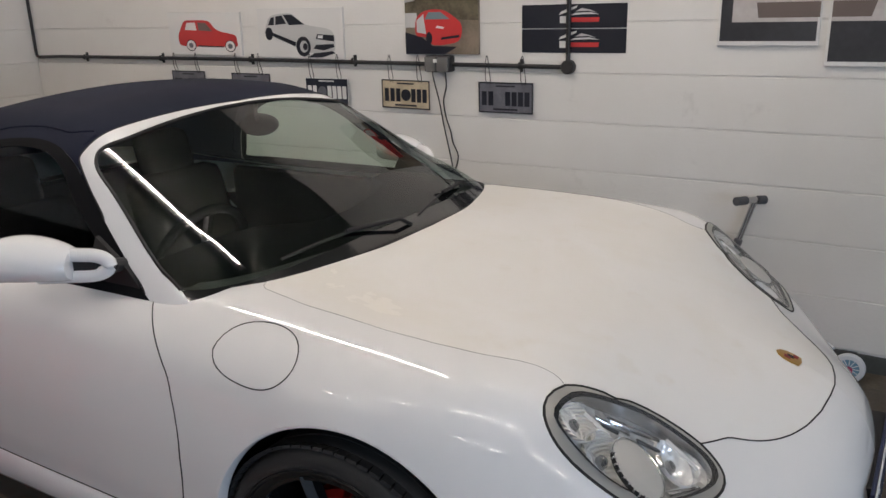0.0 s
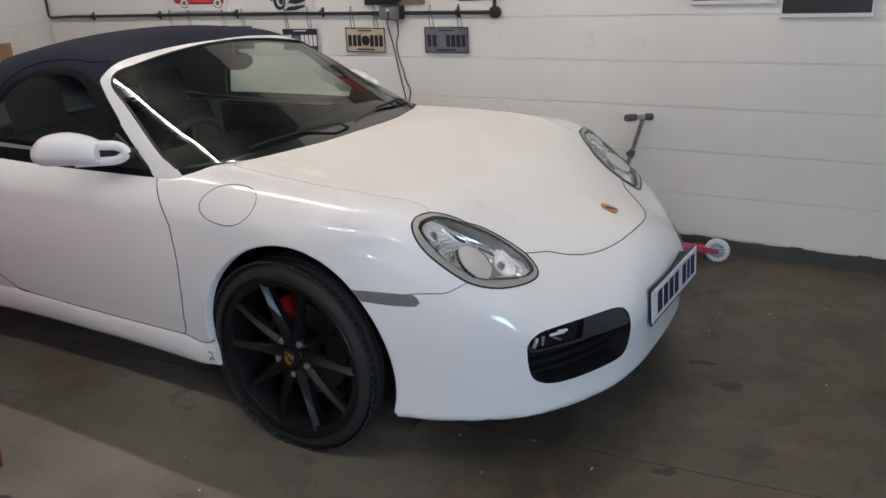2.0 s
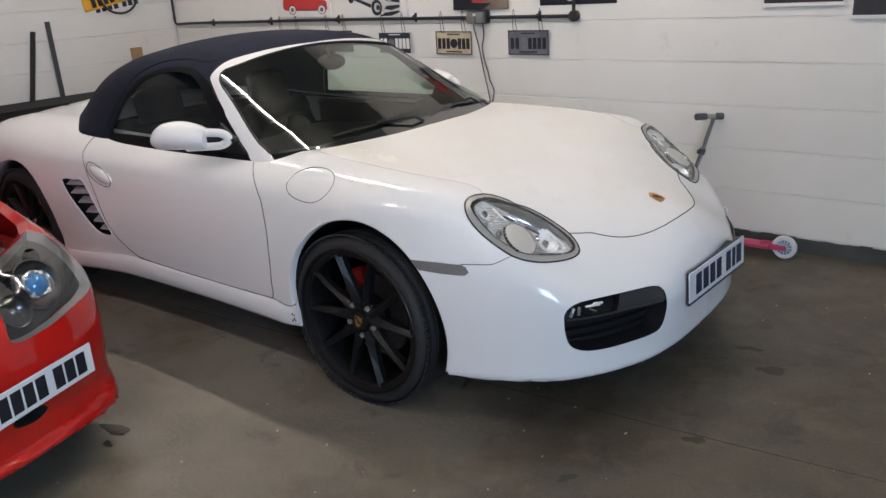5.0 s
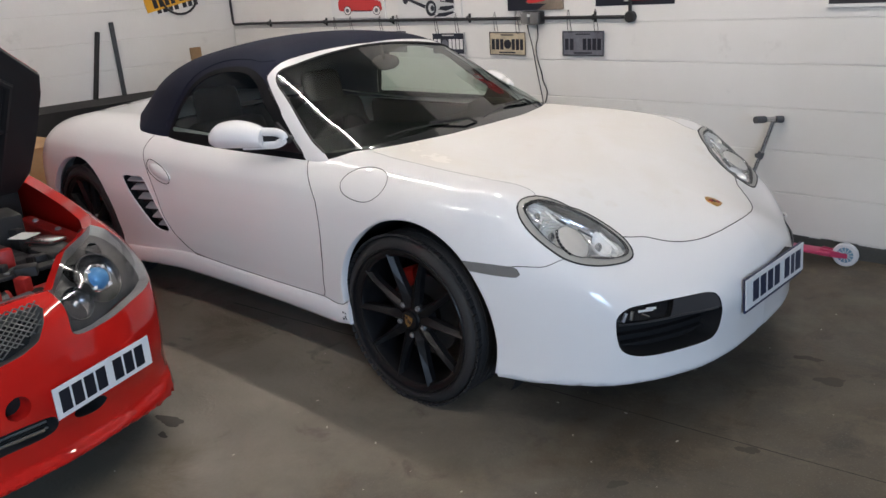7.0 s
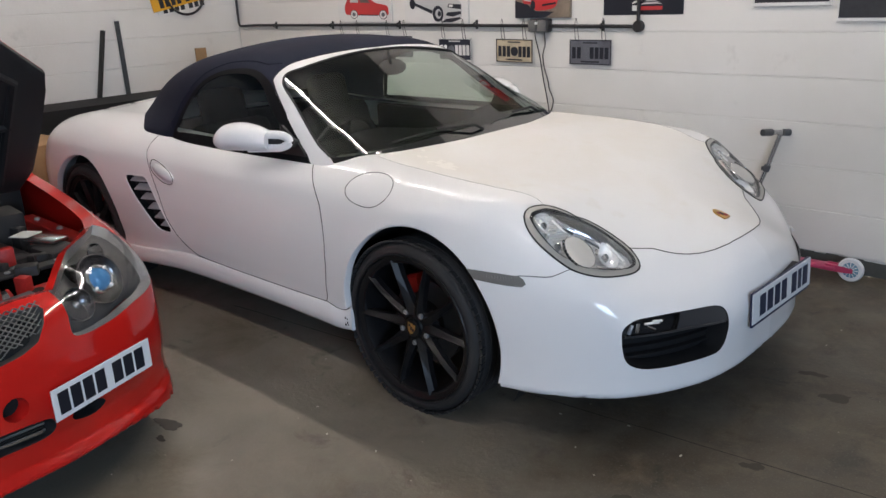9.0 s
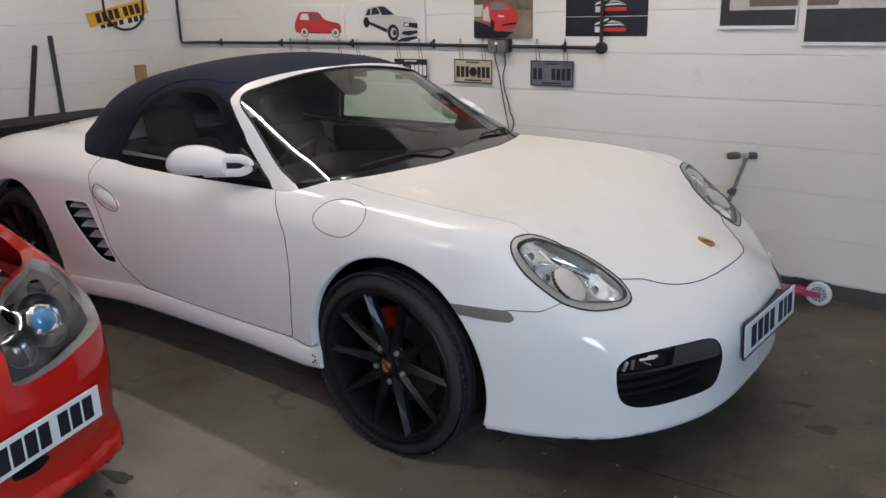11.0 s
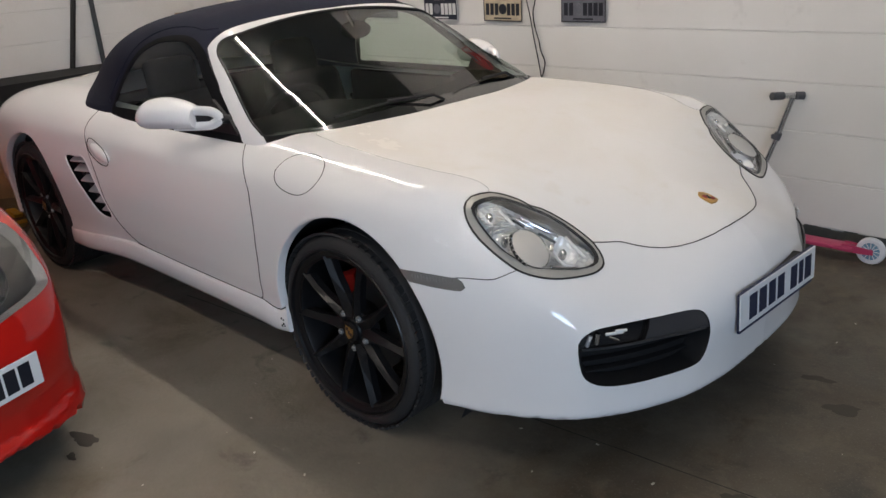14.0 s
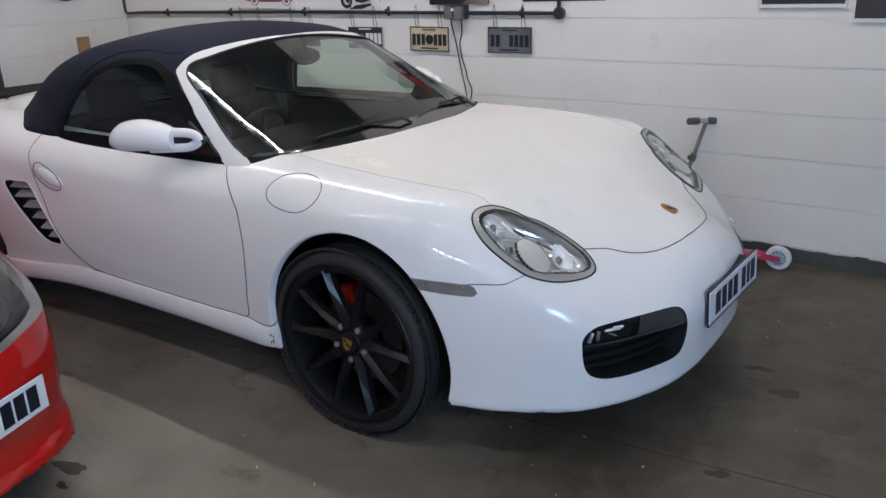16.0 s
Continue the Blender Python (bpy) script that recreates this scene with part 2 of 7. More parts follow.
def dress_hood(m):
    """A film of yellowish dust in patches, duller where it lies."""
    nt = m.node_tree
    b = nt.nodes["Principled BSDF"]
    vec = nt.nodes.new("ShaderNodeTexCoord").outputs["Object"]
    dust = noise_fac(nt, vec, 2.2, 0.42, 0.75, 6, 0.6, 0.5)
    c = mix_color(nt, dust, (0.80, 0.785, 0.765), (0.755, 0.722, 0.665))
    c = mix_color(nt, noise_fac(nt, vec, 9.0, 0.60, 0.85, 5), c, (0.735, 0.70, 0.645))
    nt.links.new(c, b.inputs["Base Color"])
    r = nt.nodes.new("ShaderNodeMapRange")
    r.inputs[3].default_value, r.inputs[4].default_value = 0.03, 0.35
    nt.links.new(dust, r.inputs[0])
    nt.links.new(r.outputs[0], b.inputs["Coat Roughness"])


def facet_relief(m, scale, strength):
    """Small mirror facets."""
    nt = m.node_tree
    v = nt.nodes.new("ShaderNodeTexVoronoi")
    v.inputs["Scale"].default_value = scale
    nt.links.new(nt.nodes.new("ShaderNodeTexCoord").outputs["Object"], v.inputs["Vector"])
    bp = nt.nodes.new("ShaderNodeBump")
    bp.inputs["Strength"].default_value, bp.inputs["Distance"].default_value = strength, 0.01
    nt.links.new(v.outputs["Distance"], bp.inputs["Height"])
    nt.links.new(bp.outputs[0], nt.nodes["Principled BSDF"].inputs["Normal"])


LAMP_FACET = material("lamp_facets", (0.94, 0.94, 0.93), 0.18, metal=0.35)
facet_relief(LAMP_FACET, 42.0, 0.6)
LAMP_FLUTE = material("fluted_chrome", (0.93, 0.92, 0.89), 0.14, metal=0.45)
nt = LAMP_FLUTE.node_tree
flutes = nt.nodes.new("ShaderNodeTexWave")
flutes.bands_direction = 'Z'
flutes.inputs["Scale"].default_value, flutes.inputs["Distortion"].default_value, flutes.inputs["Detail"].default_value = 42.0, 2.5, 1.0
nt.links.new(nt.nodes.new("ShaderNodeTexCoord").outputs["Object"], flutes.inputs["Vector"])
flute_bump = nt.nodes.new("ShaderNodeBump")
flute_bump.inputs["Strength"].default_value, flute_bump.inputs["Distance"].default_value = 0.8, 0.006
nt.links.new(flutes.outputs["Fac"], flute_bump.inputs["Height"])
nt.links.new(flute_bump.outputs[0], nt.nodes["Principled BSDF"].inputs["Normal"])
LAMP_CHROME = material("lamp_chrome", (0.93, 0.93, 0.92), 0.10, metal=0.45)
facet_relief(LAMP_CHROME, 60.0, 0.8)
facet_relief(LAMP_EDGE, 130.0, 0.2)
SEAL = material("window_seal", (0.007, 0.007, 0.008), 0.85, spec=0.12)
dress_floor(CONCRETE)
dress_wall(WALL_PAINT)
dress_hood(DUSTY_PAINT)
vary(FILL_CUT_WALL, 0.2, 2.0, 60.0, 0.1, 0.2)
vary(FABRIC, 0.25, 3.0, 900.0, 0.05, 0.35)
vary(RUBBER, 0.3, 8.0, 120.0, 0.15, 0.1)
vary(CARDBOARD, 0.2, 4.0, 80.0, 0.1, 0.1)
vary(PLINTH, 0.35, 5.0, 60.0, 0.1, 0.2)
vary(PLATE_CREAM, 0.3, 14.0, 90.0, 0.1, 0.1)
vary(PLATE_GREY, 0.35, 14.0, 90.0, 0.1, 0.1)
vary(PLATE_NAVY, 0.4, 14.0, 90.0, 0.1, 0.1)
vary(PHOTO_TREES, 0.75, 16.0, 70.0)
vary(PHOTO_ROAD, 0.4, 8.0, 60.0)
vary(PRINT_DARK, 0.4, 4.0, 40.0)
vary(PRINT_PALE, 0.3, 5.0, 30.0)
vary(BLACK_CLOTH, 0.4, 6.0, 300.0, 0.05, 0.3)
vary(BAY_RED, 0.5, 9.0, 80.0, 0.2, 0.1)
vary(BLACK, 0.3, 7.0, 90.0, 0.15)
vary(GREY_PLASTIC, 0.3, 9.0, 90.0, 0.15)
# ---- mesh tools ----
def mesh_object(name, verts, faces, mat, parent=None, label="", normals=None, smooth=True):
    me = bpy.data.meshes.new(name)
    me.from_pydata([tuple(map(float, v)) for v in verts], [], faces)
    me.materials.append(mat)
    if smooth:
        me.polygons.foreach_set("use_smooth", [True] * len(me.polygons))
    if normals is not None:
        me.normals_split_custom_set_from_vertices([tuple(map(float, n)) for n in normals])
    me.update()
    ob = new(name, me)
    if parent:
        ob.parent = parent
    if label:
        ob["label"] = label
    return ob


def part(name, bm, mat, parent=None, label="", smooth=False, angle=None):
    """Links a bmesh as one mesh object under a thing or a part."""
    me = bpy.data.meshes.new(name)
    bmesh.ops.recalc_face_normals(bm, faces=bm.faces)
    bm.to_mesh(me)
    bm.free()
    me.materials.append(mat)
    if smooth or angle:
        me.polygons.foreach_set("use_smooth", [True] * len(me.polygons))
        me.set_sharp_from_angle(angle=radians(angle or 40))
    ob = new(name, me)
    if parent:
        ob.parent = parent
    if label:
        ob["label"] = label
    return ob


def thing(name, label, category, group="", kind="", at=None):
    ob = new(name)
    ob.empty_display_size = 0.1
    if at is not None:
        ob.matrix_basis = at
    return tagged(ob, label, category, group, kind)


def box(bm, x0, x1, y0, y1, z0, z1, bevel=0.0, m=None, seg=2):
    r = bmesh.ops.create_cube(bm, size=1.0, matrix=Matrix.Translation(((x0 + x1) / 2, (y0 + y1) / 2, (z0 + z1) / 2)) @ Matrix.Diagonal((x1 - x0, y1 - y0, z1 - z0, 1)))
    vs = r["verts"]
    if bevel:
        es = {e for v in vs for e in v.link_edges}
        rb = bmesh.ops.bevel(bm, geom=list(es), offset=bevel, segments=seg, affect='EDGES', profile=0.5)
        vs = list({v for f in rb["faces"] for v in f.verts} | {v for v in vs if v.is_valid})
    if m is not None:
        bmesh.ops.transform(bm, matrix=m, verts=vs)
    return vs


def rod(bm, a, b, r0, r1=None, seg=12, caps=True):
    a, b = Vector(a), Vector(b)
    d = b - a
    m = Matrix.Translation((a + b) / 2) @ d.to_track_quat('Z', 'Y').to_matrix().to_4x4()
    bmesh.ops.create_cone(bm, cap_ends=caps, segments=seg, radius1=r0, radius2=r0 if r1 is None else r1, depth=d.length, matrix=m)


def tube(bm, pts, r, seg=8, closed=False):
    """A round tube along a line of points."""
    pts = [Vector(p) for p in pts]
    n = len(pts)
    rings = []
    up = Vector((0.13, 0.31, 0.94))
    for i, p in enumerate(pts):
        a = pts[(i - 1) % n] if closed or i else p
        b = pts[(i + 1) % n] if closed or i < n - 1 else p
        d = (b - a).normalized()
        s = d.cross(up)
        s = s.normalized() if s.length > 1e-4 else d.orthogonal().normalized()
        w = d.cross(s)
        rings.append([bm.verts.new(p + r * (math.cos(k * math.tau / seg) * s + math.sin(k * math.tau / seg) * w)) for k in range(seg)])
    for i in range(n if closed else n - 1):
        A, B = rings[i], rings[(i + 1) % n]
        for k in range(seg):
            bm.faces.new((A[k], A[(k + 1) % seg], B[(k + 1) % seg], B[k]))
    if not closed:
        bm.faces.new(rings[0][::-1])
        bm.faces.new(rings[-1])


def lathe(bm, profile, seg=48, m=None):
    """Turns (radius, height) pairs round the z axis."""
    rings = []
    vs = []
    for r, h in profile:
        ring = [bm.verts.new((r * math.cos(k * math.tau / seg), r * math.sin(k * math.tau / seg), h)) for k in range(seg)]
        rings.append(ring)
        vs += ring
    for A, B in zip(rings, rings[1:]):
        for k in range(seg):
            bm.faces.new((A[k], A[(k + 1) % seg], B[(k + 1) % seg], B[k]))
    if m is not None:
        bmesh.ops.transform(bm, matrix=m, verts=vs)
    return rings


def prism(bm, outline, d, m=None, bevel=0.0):
    """A flat outline (x, y) given the thickness d along z."""
    bot = [bm.verts.new((x, y, 0)) for x, y in outline]
    top = [bm.verts.new((x, y, d)) for x, y in outline]
    n = len(outline)
    bm.faces.new(bot[::-1])
    f = bm.faces.new(top)
    for i in range(n):
        bm.faces.new((bot[i], bot[(i + 1) % n], top[(i + 1) % n], top[i]))
    vs = bot + top
    if bevel:
        rb = bmesh.ops.bevel(bm, geom=list(f.edges), offset=bevel, segments=2, affect='EDGES', profile=0.5)
        vs = list({v for g in rb["faces"] for v in g.verts} | {v for v in vs if v.is_valid})
    if m is not None:
        bmesh.ops.transform(bm, matrix=m, verts=vs)
    return vs


def smooth_curve(xs, ys):
    """A monotone cubic through few points, as a function of an array."""
    xs, ys = np.asarray(xs, float), np.asarray(ys, float)
    h, d = np.diff(xs), np.diff(ys) / np.diff(xs)
    s = np.zeros_like(xs)
    s[1:-1] = np.where(d[:-1] * d[1:] > 0, 2 * d[:-1] * d[1:] / np.where(d[:-1] + d[1:] == 0, 1, d[:-1] + d[1:]), 0.0)
    s[0], s[-1] = d[0], d[-1]

    def f(x):
        x = np.asarray(x, float)
        i = np.clip(np.searchsorted(xs, x) - 1, 0, len(h) - 1)
        t = np.clip((x - xs[i]) / h[i], -0.5, 1.5)
        t2, t3 = t * t, t * t * t
        return ys[i] * (2 * t3 - 3 * t2 + 1) + h[i] * s[i] * (t3 - 2 * t2 + t) + ys[i + 1] * (3 * t2 - 2 * t3) + h[i] * s[i + 1] * (t3 - t2)
    return f


def smax(a, b, k):
    h = np.maximum(k - np.abs(a - b), 0) / k
    return np.maximum(a, b) + h * h * k * 0.25


class Shell:
    """A closed shell round a spine: rays from the spine meet the surface f = 0; panels are cut out of its grid along smooth lines."""

    def __init__(self, f, origins, ways, far=3.0, closed=True):
        self.f, (nu, nv) = f, origins.shape[:2]
        lo, hi = np.zeros((nu, nv)), np.full((nu, nv), far)
        for _ in range(42):
            mid = (lo + hi) / 2
            p = origins + mid[..., None] * ways
            out = f(p[..., 0], p[..., 1], p[..., 2]) > 0
            hi, lo = np.where(out, mid, hi), np.where(out, lo, mid)
        self.P = origins + ((lo + hi) / 2)[..., None] * ways
        self.label = np.zeros((nu - 1, nv - 1, 2), int)
        self.diag = np.zeros((nu - 1, nv - 1), bool)
        self.names, self.kept = ["rest"], None

    def cut(self, name, g, over=(0,)):
        """Gives the faces where g > 0 to the panel; g takes x, y, z. over: the panels that it may take from."""
        P = self.P
        G = g(P[..., 0], P[..., 1], P[..., 2])
        G = np.where(np.abs(G) < 1e-9, 1e-9, G)
        best = np.full(G.shape, 9.0)
        to = P.copy()
        for ax in (0, 1):
            a = [slice(None)] * 2
            b = [slice(None)] * 2
            a[ax], b[ax] = slice(0, -1), slice(1, None)
            a, b = tuple(a), tuple(b)
            g0, g1, p0, p1 = G[a], G[b], P[a], P[b]
            x = (g0 > 0) != (g1 > 0)
            t = np.where(x, g0 / np.where(x, g0 - g1, 1), 0)
            q = p0 + t[..., None] * (p1 - p0)
            for sl, dist in ((a, t), (b, 1 - t)):
                m = x & (dist <= 0.5) & (dist < best[sl])
                best[sl] = np.where(m, dist, best[sl])
                to[sl] = np.where(m[..., None], q, to[sl])
        moved = best < 9
        self.P = np.where(moved[..., None], to, P)
        S = np.where(moved, 0, np.sign(G)).astype(int)
        s00, s10, s11, s01 = S[:-1, :-1], S[1:, :-1], S[1:, 1:], S[:-1, 1:]
        mixed = (np.minimum(np.minimum(s00, s10), np.minimum(s11, s01)) < 0) & (np.maximum(np.maximum(s00, s10), np.maximum(s11, s01)) > 0)
        free = ~np.any(self.label[..., 0:1] != self.label[..., 1:2], axis=-1)
        self.diag = np.where(mixed & free, (s10 == 0) & (s01 == 0), self.diag)
        k = len(self.names)
        self.names.append(name)
        # two triangles a cell: split 00-11, or 10-01 where diag is set
        ta = np.where(self.diag, s00 + s10 + s01, s00 + s10 + s11)
        tb = np.where(self.diag, s10 + s11 + s01, s00 + s11 + s01)
        for i, s in ((0, ta), (1, tb)):
            m = (s > 0) & np.isin(self.label[..., i], over)
            self.label[..., i] = np.where(m, k, self.label[..., i])
        return k

    def normals(self, e=2e-4):
        if self.kept is not None and self.kept[0] == len(self.names):
            return self.kept[1]
        x, y, z = self.P[..., 0], self.P[..., 1], self.P[..., 2]
        n = np.stack([self.f(x + e, y, z) - self.f(x - e, y, z), self.f(x, y + e, z) - self.f(x, y - e, z), self.f(x, y, z + e) - self.f(x, y, z - e)], -1)
        self.kept = (len(self.names), n / np.maximum(np.linalg.norm(n, axis=-1, keepdims=True), 1e-9))
        return self.kept[1]

    def panel(self, k, offset=0.0):
        """Vertices, faces and normals of a panel."""
        nu, nv = self.P.shape[:2]
        idx = np.arange(nu * nv).reshape(nu, nv)
        a, b, c, d = idx[:-1, :-1], idx[1:, :-1], idx[1:, 1:], idx[:-1, 1:]
        L, dg = self.label, self.diag
        faces = []
        q = (L[..., 0] == k) & (L[..., 1] == k)
        faces += np.stack([a[q], b[q], c[q], d[q]], -1).tolist()
        for i, dia, tri in ((0, False, (a, b, c)), (0, True, (a, b, d)), (1, False, (a, c, d)), (1, True, (b, c, d))):
            m = (L[..., i] == k) & ~q & (dg == dia)
            faces += np.stack([t[m] for t in tri], -1).tolist()
        used = sorted({i for f in faces for i in f})
        at = {v: i for i, v in enumerate(used)}
        N = self.normals().reshape(-1, 3)[used]
        V = self.P.reshape(-1, 3)[used] + offset * N
        return V, [[at[i] for i in f] for f in faces], N

    def seam(self, ka, kb, r=0.0016, lift=0.0003):
        """A thin dark tube along the line where two panels meet."""
        nu, nv = self.P.shape[:2]
        idx = np.arange(nu * nv).reshape(nu, nv)
        a, b, c, d = [t.ravel() for t in (idx[:-1, :-1], idx[1:, :-1], idx[1:, 1:], idx[:-1, 1:])]
        dg = self.diag.ravel()
        L = self.label.reshape(-1, 2)
        side = {}
        near = np.isin(L, (ka, kb)).any(1).reshape(nu - 1, nv - 1)
        both = np.zeros_like(near)
        for k in (ka, kb):
            m = (L == k).any(1).reshape(nu - 1, nv - 1)
            w = m.copy()
            w[1:] |= m[:-1]
            w[:-1] |= m[1:]
            w[:, 1:] |= w[:, :-1].copy()
            w[:, :-1] |= w[:, 1:].copy()
            both = w if k == ka else both & w
        for i in np.nonzero((near & both).ravel())[0]:
            tris = ((a[i], b[i], d[i]), (b[i], c[i], d[i])) if dg[i] else ((a[i], b[i], c[i]), (a[i], c[i], d[i]))
            for tri, l in zip(tris, L[i]):
                if l in (ka, kb):
                    for e in ((tri[0], tri[1]), (tri[1], tri[2]), (tri[2], tri[0])):
                        side.setdefault((min(e), max(e)), set()).add(int(l))
        edges = [e for e, s in side.items() if len(s) == 2]
        link = {}
        for e in edges:
            link.setdefault(e[0], []).append(e[1])
            link.setdefault(e[1], []).append(e[0])
        P = self.P.reshape(-1, 3)
        N = self.normals().reshape(-1, 3)
        lines = []
        seen = set()
        for s in sorted(link, key=lambda v: len(link[v])):
            for t in link[s]:
                if (min(s, t), max(s, t)) in seen:
                    continue
                line = [s, t]
                seen.add((min(s, t), max(s, t)))
                while True:
                    nxt = [w for w in link[line[-1]] if (min(w, line[-1]), max(w, line[-1])) not in seen]
                    if not nxt:
                        break
                    seen.add((min(nxt[0], line[-1]), max(nxt[0], line[-1])))
                    line.append(nxt[0])
                lines.append(line)
        bm = bmesh.new()
        for line in lines:
            if len(line) > 2:
                p = P[line] + lift * N[line]
                p[1:-1] = (p[:-2] + 2 * p[1:-1] + p[2:]) / 4
                tube(bm, p, r, 5)
        return bm


def polygon_side(outline):
    """A signed distance (positive inside) to a closed outline, as a function of two arrays."""
    A = np.asarray(outline, float)
    B = np.roll(A, -1, 0)

    def g(u, v):
        d = np.full(np.shape(u), 1e9)
        inside = np.zeros(np.shape(u), bool)
        for (ax, ay), (bx, by) in zip(A, B):
            ex, ey = bx - ax, by - ay
            t = np.clip(((u - ax) * ex + (v - ay) * ey) / (ex * ex + ey * ey), 0, 1)
            d = np.minimum(d, np.hypot(u - ax - t * ex, v - ay - t * ey))
            if ay != by:
                inside ^= ((ay > v) != (by > v)) & (u < ax + (v - ay) / (by - ay) * ex)
        return np.where(inside, d, -d)
    return g


def rounded(points, steps=6):
    """A closed smooth outline through few points (Catmull-Rom)."""
    P = [Vector(p) for p in points]
    n, out = len(P), []
    for i in range(n):
        a, b, c, d = P[i - 1], P[i], P[(i + 1) % n], P[(i + 2) % n]
        for k in range(steps):
            t = k / steps
            out.append(0.5 * ((2 * b) + (c - a) * t + (2 * a - 5 * b + 4 * c - d) * t * t + (3 * b - a - 3 * c + d) * t ** 3))
    return [tuple(p) for p in out]
# ---- room ----
XL, XR, YN, ZC = -2.94, 6.8, -9.0, 3.05


def slab(name, x0, x1, y0, y1, z0, z1, mat, label, category):
    bm = bmesh.new()
    box(bm, x0, x1, y0, y1, z0, z1)
    ob = part(name, bm, mat)
    return tagged(ob, label, category, kind="structure")


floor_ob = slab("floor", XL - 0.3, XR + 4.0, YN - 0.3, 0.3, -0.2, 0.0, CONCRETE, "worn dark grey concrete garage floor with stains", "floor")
wall_n = slab("wall_north", XL - 0.3, XR + 0.3, 0.006, 0.25, 0.0, ZC, WALL_PAINT, "white painted concrete block wall", "wall")
wall_w = slab("wall_west", XL - 0.25, XL - 0.006, YN, 0.006, 0.0, ZC, WALL_PAINT, "white painted concrete block wall", "wall")
# the vehicle door stands open in the east wall
DY0, DY1, DZ = -6.65, -4.55, 2.4
bm = bmesh.new()
box(bm, XR, XR + 0.25, YN, DY0, 0.0, ZC)
box(bm, XR, XR + 0.25, DY1, 0.006, 0.0, ZC)
box(bm, XR, XR + 0.25, DY0, DY1, DZ, ZC)
tagged(part("wall_east", bm, FILL_CUT_WALL), "unseen grey wall with an open doorway, dark to cut bounced light", "wall", kind="structure")
slab("wall_south", XL - 0.3, XR + 0.3, YN - 0.25, YN, 0.0, ZC, FILL_CUT_WALL, "unseen grey wall, dark to cut bounced light", "wall")
slab("ceiling", XL - 0.3, XR + 0.3, YN - 0.3, 0.3, ZC, ZC + 0.15, CEILING, "plain grey ceiling", "ceiling")

# grey painted plinth along the foot of the north and west walls
for nm, args in (("baseboard_1", (XL, XR, -0.004, 0.02, 0.0, 0.078)), ("baseboard_2", (XL - 0.02, XL + 0.004, YN, -0.004, 0.0, 0.078))):
    bm = bmesh.new()
    x0, x1, y0, y1, z0, z1 = args
    n = 160
    along_x = x1 - x0 > 1
    rnd = random.Random(4)
    for i in range(n):
        a0, a1 = i / n, (i + 1) / n
        top = z1 + rnd.uniform(-0.005, 0.005)
        if along_x:
            box(bm, x0 + (x1 - x0) * a0, x0 + (x1 - x0) * a1, y0, y1, z0, top)
        else:
            box(bm, x0, x1, y0 + (y1 - y0) * a0, y0 + (y1 - y0) * a1, z0, top)
    tagged(part(nm, bm, PLINTH), "dark grey painted plinth with a chipped top edge", "baseboard", kind="structure")


# ---- ceiling battens ----
def batten(x, y, glow):
    t = thing("ceiling_light", "white batten with one bare tube under the ceiling", "lamp", "ceiling battens", at=pose(x, y, ZC))
    bm = bmesh.new()
    box(bm, -0.95, 0.95, -0.035, 0.035, -0.06, 0.0, 0.006)
    part("housing", bm, BATTEN, t)
    bm = bmesh.new()
    rod(bm, (-0.92, 0, -0.085), (0.92, 0, -0.085), 0.0095, seg=16)
    part("tube", bm, glow, t, "glowing white tube")
    for s in (-1, 1):
        bm = bmesh.new()
        box(bm, s * 0.935 - 0.012, s * 0.935 + 0.012, -0.018, 0.018, -0.103, -0.055, 0.004)
        part("tube_holder", bm, BATTEN, t)


for x, y, glow in [(-1.92, -1.56, DIM_TUBE), (0.05, -1.56, TUBE), (2.15, -1.56, TUBE), (0.45, -4.0, DIM_TUBE), (2.5, -4.0, DIM_TUBE), (2.6, -7.0, DIM_TUBE), (4.6, -5.6, DIM_TUBE)]:
    batten(x, y, glow)


# old oil spots, a joint cut across the slab, and grit lying about
def stain(x, y, rx, ry, turn, seed):
    rnd = random.Random(seed)
    ph = [rnd.uniform(0, 6.28) for _ in range(4)]
    out = []
    for k in range(28):
        a = k * math.tau / 28
        r = 1 + 0.22 * math.sin(2 * a + ph[0]) + 0.16 * math.sin(3 * a + ph[1]) + 0.10 * math.sin(5 * a + ph[2]) + 0.06 * math.sin(9 * a + ph[3])
        out.append((rx * r * math.cos(a), ry * r * math.sin(a)))
    bm = bmesh.new()
    prism(bm, out, 0.0008, Matrix.Translation((x, y, 0.0002)) @ Matrix.Rotation(radians(turn), 4, 'Z'))
    part("oil_stain", bm, OIL, floor_ob, "dark dried oil stain")


for k, (x, y, rx, ry, turn) in enumerate([(0.92, -3.06, 0.06, 0.03, 20), (0.99, -3.13, 0.022, 0.014, 0), (2.73, -1.39, 0.055, 0.03, 40), (2.67, -2.00, 0.035, 0.02, 10), (2.43, -2.41, 0.03, 0.018, 70),
                                             (2.60, -1.25, 0.045, 0.02, 15), (2.95, -2.25, 0.03, 0.012, 50), (1.95, -2.95, 0.02, 0.012, 30)]):
    stain(x, y, rx, ry, turn, 40 + k)
bm = bmesh.new()
rnd = random.Random(8)
pts = [(0.10 + 0.17 * i, -2.235 + 0.104 * (0.10 + 0.17 * i - 0.10) + rnd.uniform(-0.002, 0.002)) for i in range(36)]
for (xa, ya), (xb, yb) in zip(pts, pts[1:]):
    w = rnd.uniform(0.0012, 0.0024)
    bm.faces.new([bm.verts.new(q) for q in ((xa, ya - w, 0.0006), (xb, yb - w, 0.0006), (xb, yb + w, 0.0006), (xa, ya + w, 0.0006))])
part("saw_cut_joint", bm, SEAM, floor_ob, "thin dark joint in the slab")
bm = bmesh.new()
